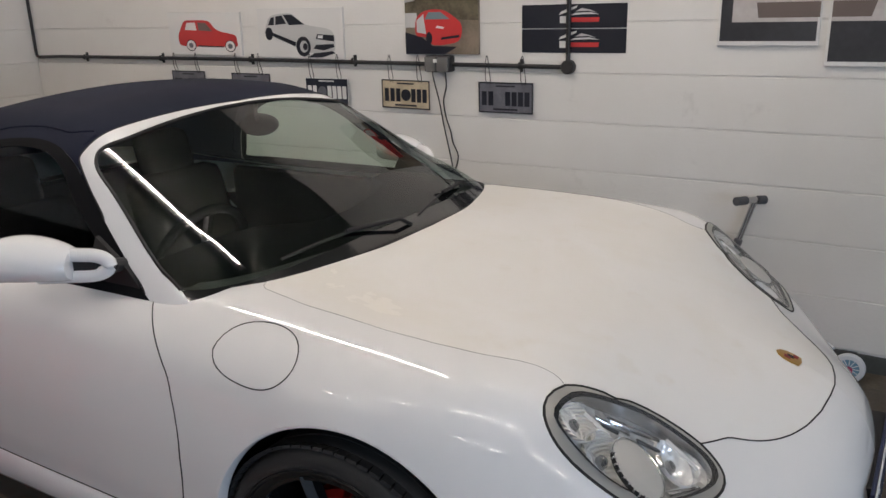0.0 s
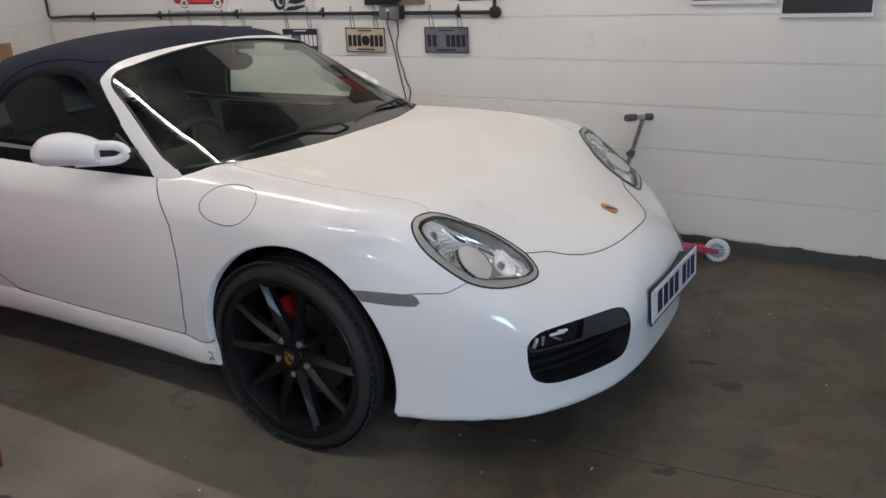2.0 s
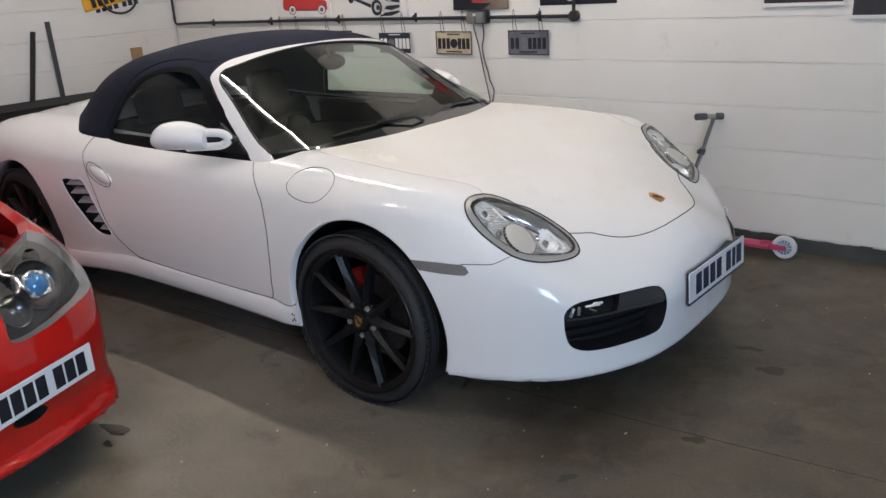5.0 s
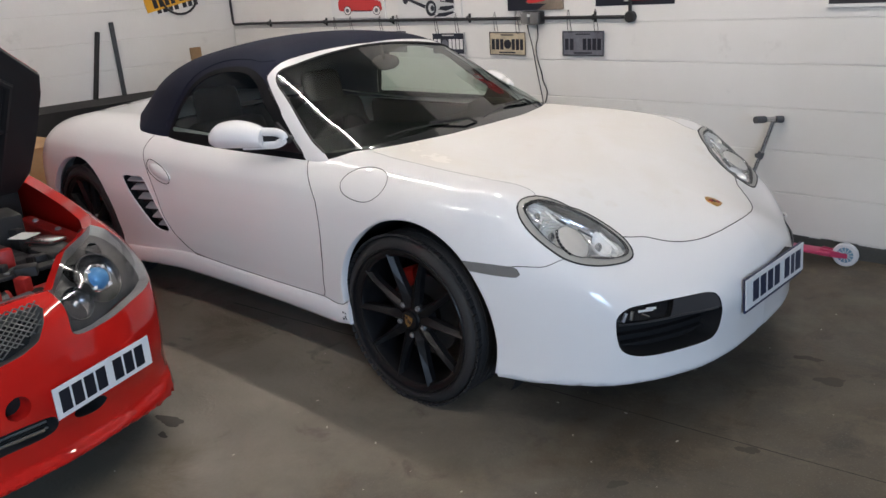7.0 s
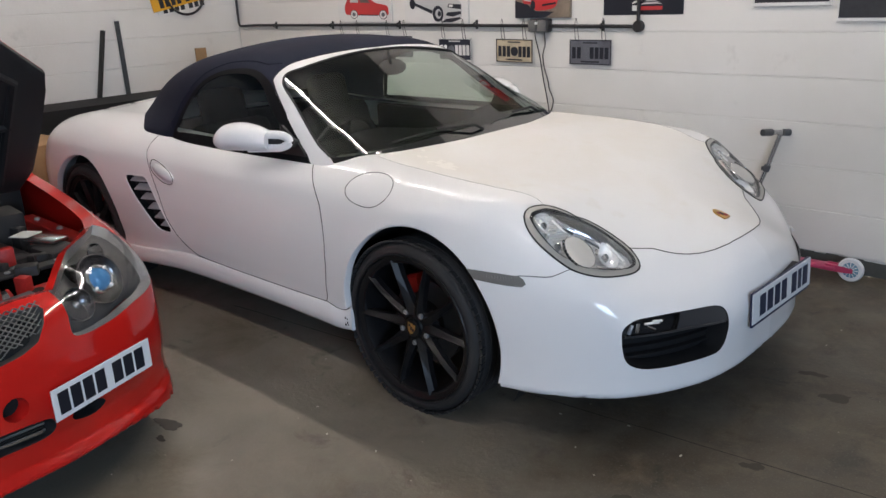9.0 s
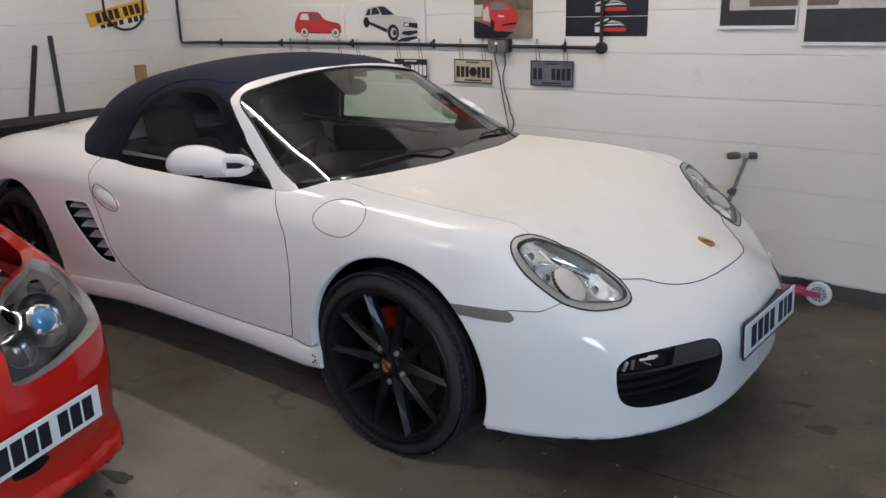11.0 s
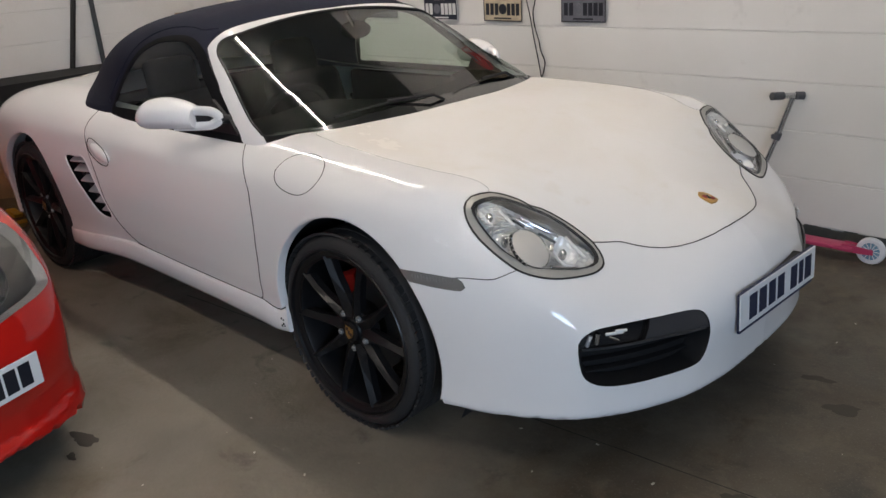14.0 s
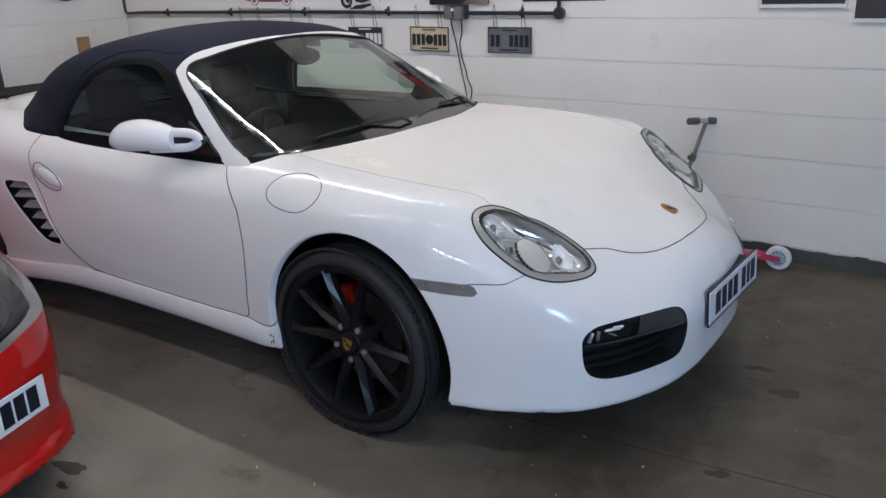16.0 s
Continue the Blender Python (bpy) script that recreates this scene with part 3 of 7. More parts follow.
for x, y in [(1.28, -2.49), (1.27, -2.73), (1.66, -2.70), (1.07, -2.49), (1.26, -2.63)] + [(rnd.uniform(0.9, 3.6), rnd.uniform(-3.4, -0.5)) for _ in range(70)]:
    r = rnd.choice((0.0016, 0.002, 0.003, 0.004))
    bmesh.ops.create_icosphere(bm, subdivisions=1, radius=r, matrix=Matrix.Translation((x, y, r * 0.5)) @ Matrix.Rotation(rnd.uniform(0, 6), 4, 'Z') @ Matrix.Diagonal((rnd.uniform(0.8, 2.4), 1, 0.6, 1)))
tagged(part("floor_grit", bm, GRIT), "pale grit and crumbs on the concrete floor", "grit", kind="stuff")
# ---- things on and along the walls ----
def conduit():
    c = thing("conduit", "black electrical conduit with clips along the wall", "pipe")
    y, z = -0.022, 1.243
    bm = bmesh.new()
    tube(bm, [(XL + 0.03, y, ZC), (XL + 0.03, y, 1.28), (XL + 0.036, y, 1.256), (XL + 0.06, y, 1.245), (XL + 0.3, y, 1.252), (-1.0, y, 1.250), (0.2, y, 1.242), (1.10, y, 1.236)], 0.0105, 10)
    part("pipe", bm, CONDUIT, c, smooth=True)
    bm = bmesh.new()
    rod(bm, (1.10, y, 1.236), (1.105, y, ZC), 0.0105, seg=10)
    part("riser_pipe", bm, CONDUIT, c, smooth=True, angle=60)
    bm = bmesh.new()
    lathe(bm, [(0.0005, 0.034), (0.026, 0.034), (0.032, 0.028), (0.033, 0.0)], 24, Matrix.Translation((1.10, -0.004, 1.236)) @ Matrix.Rotation(radians(90), 4, 'X'))
    part("round_box", bm, CONDUIT, c, "round black junction box", smooth=True, angle=40)
    for x in (-2.37, -1.62, -0.86, -0.12, 0.86):
        bm = bmesh.new()
        zz = 1.25 if x < 0 else 1.239
        lathe(bm, [(0.0145, -0.008), (0.0175, -0.006), (0.0175, 0.006), (0.0145, 0.008)], 16, Matrix.Translation((x, y, zz)) @ Matrix.Rotation(radians(90), 4, 'Y'))
        box(bm, x - 0.007, x + 0.007, -0.012, 0.0, zz - 0.03, zz + 0.03, 0.002)
        part("clip", bm, CONDUIT, c, smooth=True, angle=30)


def socket_box():
    s = thing("socket", "dark grey double outdoor socket with clear lids on the conduit", "socket")
    bm = bmesh.new()
    box(bm, 0.352, 0.494, -0.060, 0.0, 1.203, 1.284, 0.010, seg=3)
    part("case", bm, CONDUIT, s, smooth=True, angle=30)
    for a, b in ((0.357, 0.420), (0.426, 0.489)):
        bm = bmesh.new()
        box(bm, a, b, -0.076, -0.058, 1.208, 1.279, 0.006)
        part("lid", bm, SMOKE_LENS, s, "smoky grey lid", smooth=True, angle=30)
    bm = bmesh.new()
    box(bm, 0.412, 0.432, -0.079, -0.074, 1.252, 1.268, 0.001)
    part("label", bm, PAPER, s, "small white sticker")


def cables():
    for pts in ([(0.378, -0.03, 1.205), (0.378, -0.02, 1.16), (0.402, -0.014, 1.06), (0.428, -0.014, 0.93), (0.458, -0.014, 0.80), (0.478, -0.014, 0.70), (0.49, -0.02, 0.60)],
                [(0.452, -0.03, 1.205), (0.450, -0.02, 1.13), (0.430, -0.016, 1.06), (0.442, -0.016, 0.98), (0.468, -0.014, 0.90), (0.478, -0.014, 0.85), (0.507, -0.014, 0.79), (0.502, -0.016, 0.74), (0.486, -0.016, 0.69), (0.49, -0.02, 0.60)]):
        P = [Vector(p) for p in pts]
        out = []
        for i in range(len(P) - 1):
            a, b, c, d = P[max(i - 1, 0)], P[i], P[i + 1], P[min(i + 2, len(P) - 1)]
            for k in range(6):
                t = k / 6
                out.append(0.5 * ((2 * b) + (c - a) * t + (2 * a - 5 * b + 4 * c - d) * t * t + (3 * b - a - 3 * c + d) * t ** 3))
        bm = bmesh.new()
        tube(bm, out + [P[-1], (P[-1].x, -0.02, 0.02)], 0.0036, 6)
        tagged(part("power_cable", bm, CONDUIT, smooth=True), "thin black cable hanging down the white wall", "cable", "hanging cables")


def wall_plate(x0, x1, z0, z1, face, ink, hooks, label, tilt=0.0):
    """A pressed metal plate with bars for its writing, hung by wire hooks from the conduit."""
    t = thing("hanging_plate", label, "plate", "plates hung on the conduit")
    m = Matrix.Translation(((x0 + x1) / 2, 0, z1)) @ Matrix.Rotation(radians(tilt), 4, 'Y')
    w, h = (x1 - x0) / 2, z1 - z0
    bm = bmesh.new()
    box(bm, -w, w, -0.019, -0.016, -h, 0, 0.001, m)
    body = part("sheet", bm, face, t)
    bm = bmesh.new()
    for a, b, c, d in ((-w, w, -0.006, 0), (-w, w, -h, -h + 0.006), (-w, -w + 0.006, -h, 0), (w - 0.006, w, -h, 0)):
        box(bm, a, b, -0.021, -0.0185, c, d, 0.0008, m)
    part("raised_edge", bm, ink, t)
    n_left, n_right = hooks[2]
    cw = 0.026
    for k in range(n_left):
        bm = bmesh.new()
        a = -w + 0.018 + k * (cw + 0.010)
        box(bm, a, a + cw, -0.0205, -0.0185, -h * 0.76, -h * 0.30, 0.0005, m)
        part("bar", bm, ink, t)
    for k in range(n_right):
        bm = bmesh.new()
        a = w - 0.018 - (k + 1) * (cw + 0.008) + 0.008
        box(bm, a, a + cw, -0.0205, -0.0185, -h * 0.76, -h * 0.30, 0.0005, m)
        part("bar", bm, ink, t)
    mid = (-w + 0.018 + n_left * (cw + 0.010) + w - 0.018 - n_right * (cw + 0.008)) / 2
    bm = bmesh.new()
    lathe(bm, [(0.030, 0.0), (0.030, 0.002), (0.025, 0.002), (0.024, 0.001), (0.012, 0.001), (0.012, 0.002), (0.0005, 0.002)], 20, m @ Matrix.Translation((mid, -0.019, -h * 0.52)) @ Matrix.Rotation(radians(90), 4, 'X'))
    part("crest", bm, ink if hooks[3] else PLATE_GREY, t, "round crest")
    bm = bmesh.new()
    box(bm, -w * 0.45, w * 0.45, -0.0205, -0.0185, -h * 0.91, -h * 0.85, 0.0004, m)
    part("small_bar", bm, ink, t)
    bm = bmesh.new()
    box(bm, -w * 0.35, w * 0.35, -0.0205, -0.0185, -h * 0.15, -h * 0.10, 0.0004, m)
    part("small_bar", bm, ink, t)
    for hx in hooks[:2]:
        for dx in (-0.010, 0.010):
            bm = bmesh.new()
            tube(bm, [(hx + dx * 0.2, -0.036, 1.285), (hx + dx * 0.8, -0.037, 1.255), (hx + dx, -0.035, 1.22), (hx + dx * 1.3, -0.026, z1 + 0.012), (hx + dx * 0.7, -0.020, z1 - 0.012)], 0.0019, 6)
            part("wire_hook", bm, CONDUIT, t, smooth=True)


def canvas(name, x0, x1, z0, z1, mat, label, d=0.018, turn=0.0):
    t = thing(name, label, "picture", at=Matrix.Translation((x0, 0, z0)) @ Matrix.Rotation(radians(turn), 4, 'Y'))
    bm = bmesh.new()
    box(bm, 0, x1 - x0, -d, 0.0, 0, z1 - z0, 0.002)
    part("panel", bm, mat, t)
    return t, x1 - x0, z1 - z0, d


def flat(t, name, outline, mat, d, layer, smooth_it=True):
    """A flat printed shape on a picture (x, z), laid one layer above the last."""
    bm = bmesh.new()
    pts = rounded(outline, 4) if smooth_it else outline
    prism(bm, pts, 0.0006, Matrix.Translation((0, -d - 0.0008 * layer + 0.0004, 0)) @ Matrix.Rotation(radians(90), 4, 'X'))
    return part(name, bm, mat, t)


def disc(t, name, x, z, r, mat, d, layer, n=20, sx=1.0):
    return flat(t, name, [(x + sx * r * math.cos(k * math.tau / n), z + r * math.sin(k * math.tau / n)) for k in range(n)], mat, d, layer, False)


def pictures():
    # red hatchback print
    t, w, h, d = canvas("picture", -1.530, -0.930, 1.276, 1.522, PAPER, "white print of a small red hatchback", turn=0.8)
    flat(t, "car_shape", [(0.09, 0.064), (0.085, 0.109), (0.11, 0.154), (0.145, 0.195), (0.20, 0.200), (0.34, 0.197), (0.39, 0.160), (0.44, 0.138), (0.555, 0.118), (0.570, 0.083), (0.565, 0.054), (0.48, 0.051), (0.22, 0.048), (0.12, 0.051)], PRINT_RED, d, 1)
    flat(t, "window_shape", [(0.145, 0.144), (0.165, 0.186), (0.235, 0.188), (0.245, 0.142)], PAPER, d, 2, False)
    flat(t, "window_shape", [(0.262, 0.142), (0.258, 0.188), (0.325, 0.186), (0.375, 0.138)], PRINT_BROWN, d, 2, False)
    flat(t, "sill_shape", [(0.245, 0.048), (0.25, 0.056), (0.46, 0.054), (0.46, 0.047)], INK, d, 2, False)
    for x in (0.19, 0.515):
        disc(t, "wheel_shape", x, 0.055, 0.034, INK, d, 3, sx=1.25)
        disc(t, "wheel_shape", x, 0.055, 0.029, PAPER, d, 4, sx=1.25)
        disc(t, "wheel_shape", x, 0.055, 0.015, PLATE_GREY, d, 5, sx=1.25)
    # white hatchback print
    t, w, h, d = canvas("picture", -0.790, -0.185, 1.262, 1.532, PAPER, "white print of a white hatchback in black outline", turn=0.5)
    flat(t, "car_shape", [(0.055, 0.128), (0.06, 0.163), (0.10, 0.224), (0.19, 0.240), (0.26, 0.237), (0.35, 0.182), (0.50, 0.160), (0.545, 0.128), (0.55, 0.077), (0.53, 0.035), (0.40, 0.029), (0.32, 0.045), (0.13, 0.109)], PRINT_GREY, d, 1)
    flat(t, "window_shape", [(0.195, 0.234), (0.255, 0.234), (0.345, 0.182), (0.235, 0.178)], INK, d, 2, False)
    flat(t, "window_shape", [(0.135, 0.179), (0.14, 0.224), (0.185, 0.230), (0.215, 0.186)], INK, d, 2, False)
    flat(t, "window_shape", [(0.08, 0.176), (0.105, 0.218), (0.128, 0.221), (0.125, 0.179)], INK, d, 2, False)
    flat(t, "sill_shape", [(0.10, 0.122), (0.11, 0.138), (0.28, 0.086), (0.27, 0.064)], INK, d, 2, False)
    flat(t, "grille_shape", [(0.42, 0.106), (0.43, 0.131), (0.545, 0.125), (0.545, 0.093)], INK, d, 2, False)
    flat(t, "lamp_shape", [(0.432, 0.110), (0.437, 0.125), (0.470, 0.124), (0.468, 0.108)], PAPER, d, 3, False)
    flat(t, "bumper_shape", [(0.40, 0.054), (0.42, 0.074), (0.54, 0.080), (0.545, 0.064), (0.47, 0.045)], INK, d, 2, False)
    flat(t, "spoiler_shape", [(0.36, 0.006), (0.40, 0.029), (0.53, 0.042), (0.55, 0.032), (0.46, 0.008)], INK, d, 2, False)
    disc(t, "wheel_shape", 0.33, 0.064, 0.054, INK, d, 3, sx=0.95)
    disc(t, "wheel_shape", 0.335, 0.064, 0.032, PRINT_GREY, d, 4, sx=0.9)
    disc(t, "wheel_shape", 0.345, 0.064, 0.019, INK, d, 5, sx=0.9)
    disc(t, "wheel_shape", 0.085, 0.131, 0.035, INK, d, 3, sx=0.8)
    # colour photograph of a red car
    t, w, h, d = canvas("picture", 0.217, 0.636, 1.288, 1.700, PHOTO_ROAD, "colour photograph of a red hatchback on a road")
    flat(t, "wood_shape", [(0.0, 0.185), (0.0, 0.41), (0.419, 0.41), (0.419, 0.16)], PHOTO_TREES, d, 1, False)
    flat(t, "sky_shape", [(0.0, 0.25), (0.0, 0.412), (0.11, 0.412), (0.08, 0.30), (0.06, 0.26)], PHOTO_SKY, d, 2, False)
    flat(t, "building_shape", [(0.0, 0.13), (0.0, 0.20), (0.07, 0.20), (0.075, 0.13)], PRINT_GREY, d, 3, False)
    flat(t, "shadow_shape", [(0.0, 0.000), (0.0, 0.107), (0.10, 0.082), (0.16, 0.041), (0.30, 0.037), (0.23, 0.000)], INK, d, 3, False)
    flat(t, "car_shape", [(0.065, 0.094), (0.065, 0.164), (0.10, 0.201), (0.16, 0.215), (0.23, 0.209), (0.29, 0.176), (0.325, 0.143), (0.325, 0.090), (0.29, 0.057), (0.17, 0.045), (0.12, 0.082)], PRINT_RED, d, 4)
    flat(t, "window_shape", [(0.118, 0.168), (0.14, 0.203), (0.21, 0.203), (0.262, 0.168)], PHOTO_GLASS, d, 5, False)
    flat(t, "side_shape", [(0.07, 0.107), (0.07, 0.164), (0.11, 0.193), (0.115, 0.156), (0.125, 0.098)], PRINT_GREY, d, 5, False)
    disc(t, "wheel_shape", 0.142, 0.078, 0.030, INK, d, 6, sx=0.6)
    flat(t, "grille_shape", [(0.21, 0.070), (0.215, 0.082), (0.315, 0.094), (0.315, 0.082)], INK, d, 6, False)
    flat(t, "lamp_shape", [(0.18, 0.127), (0.19, 0.138), (0.23, 0.131), (0.225, 0.123)], PAPER, d, 6, False)
    # black banner with two emblems
    for z0, z1 in ((1.299, 1.404), (1.408, 1.512)):
        t, w, h, d = canvas("show_plate", 0.860, 1.364, z0, z1, INK, "black show plate with a white and red car emblem", 0.005)
        cx = 0.285
        flat(t, "emblem_line", [(cx - 0.10, 0.058), (cx - 0.09, 0.072), (cx - 0.04, 0.090), (cx - 0.01, 0.098), (cx - 0.015, 0.088), (cx - 0.06, 0.070)], PAPER, d, 1, False)
        flat(t, "emblem_line", [(cx - 0.05, 0.055), (cx - 0.02, 0.066), (cx + 0.05, 0.068), (cx + 0.095, 0.058), (cx + 0.05, 0.060), (cx - 0.015, 0.058)], PAPER, d, 1, False)
        flat(t, "emblem_line", [(cx - 0.02, 0.072), (cx + 0.01, 0.086), (cx + 0.05, 0.078), (cx + 0.08, 0.066), (cx + 0.04, 0.074)], PRINT_GREY, d, 1, False)
        flat(t, "lettering_bar", [(cx - 0.095, 0.022), (cx - 0.095, 0.052), (cx - 0.065, 0.052), (cx - 0.065, 0.022)], PAPER, d, 1, False)
        flat(t, "lettering_bar", [(cx - 0.058, 0.026), (cx - 0.055, 0.046), (cx + 0.095, 0.046), (cx + 0.092, 0.026)], PRINT_RED, d, 1, False)
    # three staggered panels of one large picture of a pale car
    for i, (x0, x1, z0) in enumerate([(1.753, 2.137, 1.333), (2.165, 2.548, 1.256), (2.573, 2.960, 1.192)]):
        t, w, h, d = canvas("triptych", x0, x1, z0, z0 + 0.62, PAPER, "white-edged dark panel showing a pale car's side", 0.020)
        t["group"] = "three-part picture"
        flat(t, "ground_shape", [(0.010, 0.018), (0.010, 0.60), (w - 0.010, 0.60), (w - 0.010, 0.018)], PRINT_DARK, d, 1, False)
        a = 0.055 if i == 0 else 0.010
        zb = 1.425 - z0
        flat(t, "car_shape", [(a, zb), (a, zb + 0.19), (w - 0.01, zb + 0.19), (w - 0.01, zb)], PRINT_PALE, d, 2, False)
        flat(t, "sill_shape", [(a + (0.10 if i == 0 else 0), zb + 0.016), (a + (0.09 if i == 0 else 0), zb + 0.075), (w * (0.99 if i == 0 else 0.42), zb + 0.075), (w * (0.99 if i == 0 else 0.38), zb + 0.016)], PRINT_BROWN, d, 3, False)


def scooter():
    s = thing("kick_scooter", "small pink kick scooter with white wheels leaning against the wall", "scooter")
    for x, y in ((2.397, -0.13), (1.80, -0.15)):
        bm = bmesh.new()
        m = Matrix.Translation((x, y, 0.062)) @ Matrix.Rotation(radians(90), 4, 'X')
        lathe(bm, [(0.040, -0.012), (0.056, -0.013), (0.062, -0.006), (0.062, 0.006), (0.056, 0.013), (0.040, 0.012), (0.040, -0.012)], 32, m)
        wh = part("wheel", bm, WHEEL_WHITE, s, "white wheel", smooth=True, angle=50)
        bm = bmesh.new()
        lathe(bm, [(0.040, -0.009), (0.010, -0.010), (0.010, 0.010), (0.040, 0.009)], 24, m)
        part("wheel_core", bm, SCOOTER_BLUE, wh, "pale blue spoked core", smooth=True, angle=40)
        for k in range(12):
            a = k * math.tau / 12
            bm = bmesh.new()
            rod(bm, m @ Vector((0.012 * math.cos(a), 0.012 * math.sin(a), 0.010)), m @ Vector((0.039 * math.cos(a), 0.039 * math.sin(a), 0.010)), 0.0018, seg=5)
            part("spoke", bm, WHEEL_WHITE, wh)
    bm = bmesh.new()
    box(bm, 1.86, 2.33, -0.178, -0.092, 0.052, 0.072, 0.008)
    part("deck", bm, SCOOTER_PINK, s, "pink foot deck", smooth=True, angle=30)
    for y in (-0.152, -0.108):
        bm = bmesh.new()
        prism(bm, [(2.28, 0.045), (2.28, 0.080), (2.37, 0.076), (2.412, 0.070), (2.412, 0.050), (2.36, 0.046)], 0.005, Matrix.Translation((0, y + 0.0025, 0)) @ Matrix.Rotation(radians(90), 4, 'X'))
        part("rear_fork", bm, SCOOTER_PINK, s)
    bm = bmesh.new()
    tube(bm, [(1.80, -0.15, 0.075), (1.815, -0.14, 0.13), (1.835, -0.115, 0.24), (1.862, -0.085, 0.34)], 0.017, 12)
    part("head_tube", bm, SCOOTER_PINK, s, smooth=True)
    bm = bmesh.new()
    tube(bm, [(1.84, -0.11, 0.26), (1.912, -0.055, 0.52), (1.962, -0.045, 0.700)], 0.0125, 12)
    part("stem", bm, CHROME_DULL, s, "chrome telescopic stem", smooth=True)
    bm = bmesh.new()
    tube(bm, [(1.905, -0.060, 0.495), (1.914, -0.056, 0.528)], 0.018, 12)
    box(bm, 1.885, 1.905, -0.075, -0.055, 0.50, 0.522, 0.004)
    part("clamp", bm, GREY_PLASTIC, s, "grey clamp", smooth=True, angle=40)
    bm = bmesh.new()
    tube(bm, [(1.925, -0.115, 0.712), (1.99, 0.0 - 0.016, 0.704)], 0.013, 12)
    part("handlebar", bm, CHROME_DULL, s, smooth=True)
    for a, b in (((1.907, -0.150, 0.715), (1.935, -0.098, 0.711)), ((1.975, -0.045, 0.706), (1.998, -0.018, 0.703))):
        bm = bmesh.new()
        tube(bm, [a, b], 0.0185, 14)
        part("grip", bm, GREY_PLASTIC, s, "grey grip", smooth=True, angle=40)


def west_side():
    # yellow and white plates with a loop of hose
    for z, y, tilt, mat, nm in ((1.452, -0.53, 8, PAPER, "white"), (1.503, -0.56, 11, PLATE_YELLOW, "yellow")):
        t = thing("spare_plate", nm + " car plate with dark bars hung on the wall", "plate", at=Matrix.Translation((XL, y, z)) @ Matrix.Rotation(radians(tilt), 4, 'X'))
        dx = 0.006 if nm == "yellow" else 0.0
        bm = bmesh.new()
        box(bm, 0.002 + dx, 0.006 + dx, -0.27 if nm == "yellow" else -0.25, 0.265, -0.055, 0.055, 0.001)
        part("sheet", bm, mat, t)
        for k, y0 in enumerate([-0.20, -0.145, -0.09, -0.035, 0.045, 0.10, 0.155]):
            bm = bmesh.new()
            box(bm, 0.0055 + dx, 0.0065 + dx, y0, y0 + 0.040, -0.038, 0.038)
            part("bar", bm, INK, t)
    bm = bmesh.new()
    pts = [(XL + 0.022, -0.69 + 0.02 * math.sin(0), 1.90)]
    for k in range(13):
        a = math.pi + math.pi * k / 12
        pts.append((XL + 0.022, -0.513 + 0.172 * math.cos(a), 1.53 + 0.158 * math.sin(a)))
    pts.append((XL + 0.022, -0.335, 1.90))
    tube(bm, pts, 0.010, 8)
    tagged(part("hose", bm, CONDUIT, smooth=True), "loop of black hose hanging on the wall", "hose")
    # two dark bars leaning on the wall
    for (y0, z0), (y1, z1) in (((-1.4155, 0.776), (-1.276, 1.287)), ((-1.1717, 0.776), (-1.152, 1.352))):
        bm = bmesh.new()
        a, b = Vector((XL + 0.07, y0, z0)), Vector((XL + 0.022, y1, z1))
        d = (b - a)
        m = Matrix.Translation(a) @ d.to_track_quat('Z', 'Y').to_matrix().to_4x4()
        box(bm, -0.018, 0.018, -0.012, 0.012, 0, d.length, 0.004, m)
        tagged(part("roof_bar", bm, BAR_BLACK), "black metal bar leaning upright against the wall", "bar", "leaning bars")
    bm = bmesh.new()
    box(bm, XL, XL + 0.012, -0.481, -0.376, 0.95, 1.086, 0.001)
    tagged(part("cardboard_piece", bm, CARDBOARD), "small brown cardboard piece on the wall", "cardboard")
    # low black bench along the wall
    b = thing("bench", "low bench draped in black cloth along the wall", "bench")
    bm = bmesh.new()
    box(bm, XL + 0.004, -2.40, -3.4, -0.55, 0.735, 0.775, 0.01)
    part("top", bm, BLACK_CLOTH, b)
    bm = bmesh.new()
    rows = []
    for i in range(61):
        y = -3.4 + 2.85 * i / 60
        rows.append([bm.verts.new((-2.395 + 0.012 * math.sin(y * 21) * (0.80 - z), y, z)) for z in (0.782, 0.65, 0.48, 0.3, 0.12)])
    for P, Q in zip(rows, rows[1:]):
        for j in range(4):
            bm.faces.new((P[j], P[j + 1], Q[j + 1], Q[j]))
    part("drape", bm, BLACK_CLOTH, b, smooth=True)
    for x, y in ((-2.88, -3.3), (-2.45, -3.3), (-2.88, -0.65), (-2.45, -0.65)):
        bm = bmesh.new()
        box(bm, x - 0.025, x + 0.025, y - 0.025, y + 0.025, 0.0, 0.735)
        part("leg", bm, BLACK, b)
    # brown carton and a clear bag in front of it
    c = thing("carton", "brown cardboard carton standing on the floor", "box", at=pose(-2.02, -2.42, 0, 0, 0, 8))
    for nm, a in (("side", (-0.30, -0.29, -0.28, 0.28)), ("side", (0.29, 0.30, -0.28, 0.28)), ("side", (-0.29, 0.29, -0.28, -0.27)), ("side", (-0.29, 0.29, 0.27, 0.28))):
        bm = bmesh.new()
        box(bm, *a, 0.0, 0.66)
        part(nm, bm, CARDBOARD, c)
    bm = bmesh.new()
    box(bm, -0.305, 0.305, -0.285, 0.285, 0.655, 0.664)
    part("lid", bm, CARDBOARD, c)
    bm = bmesh.new()
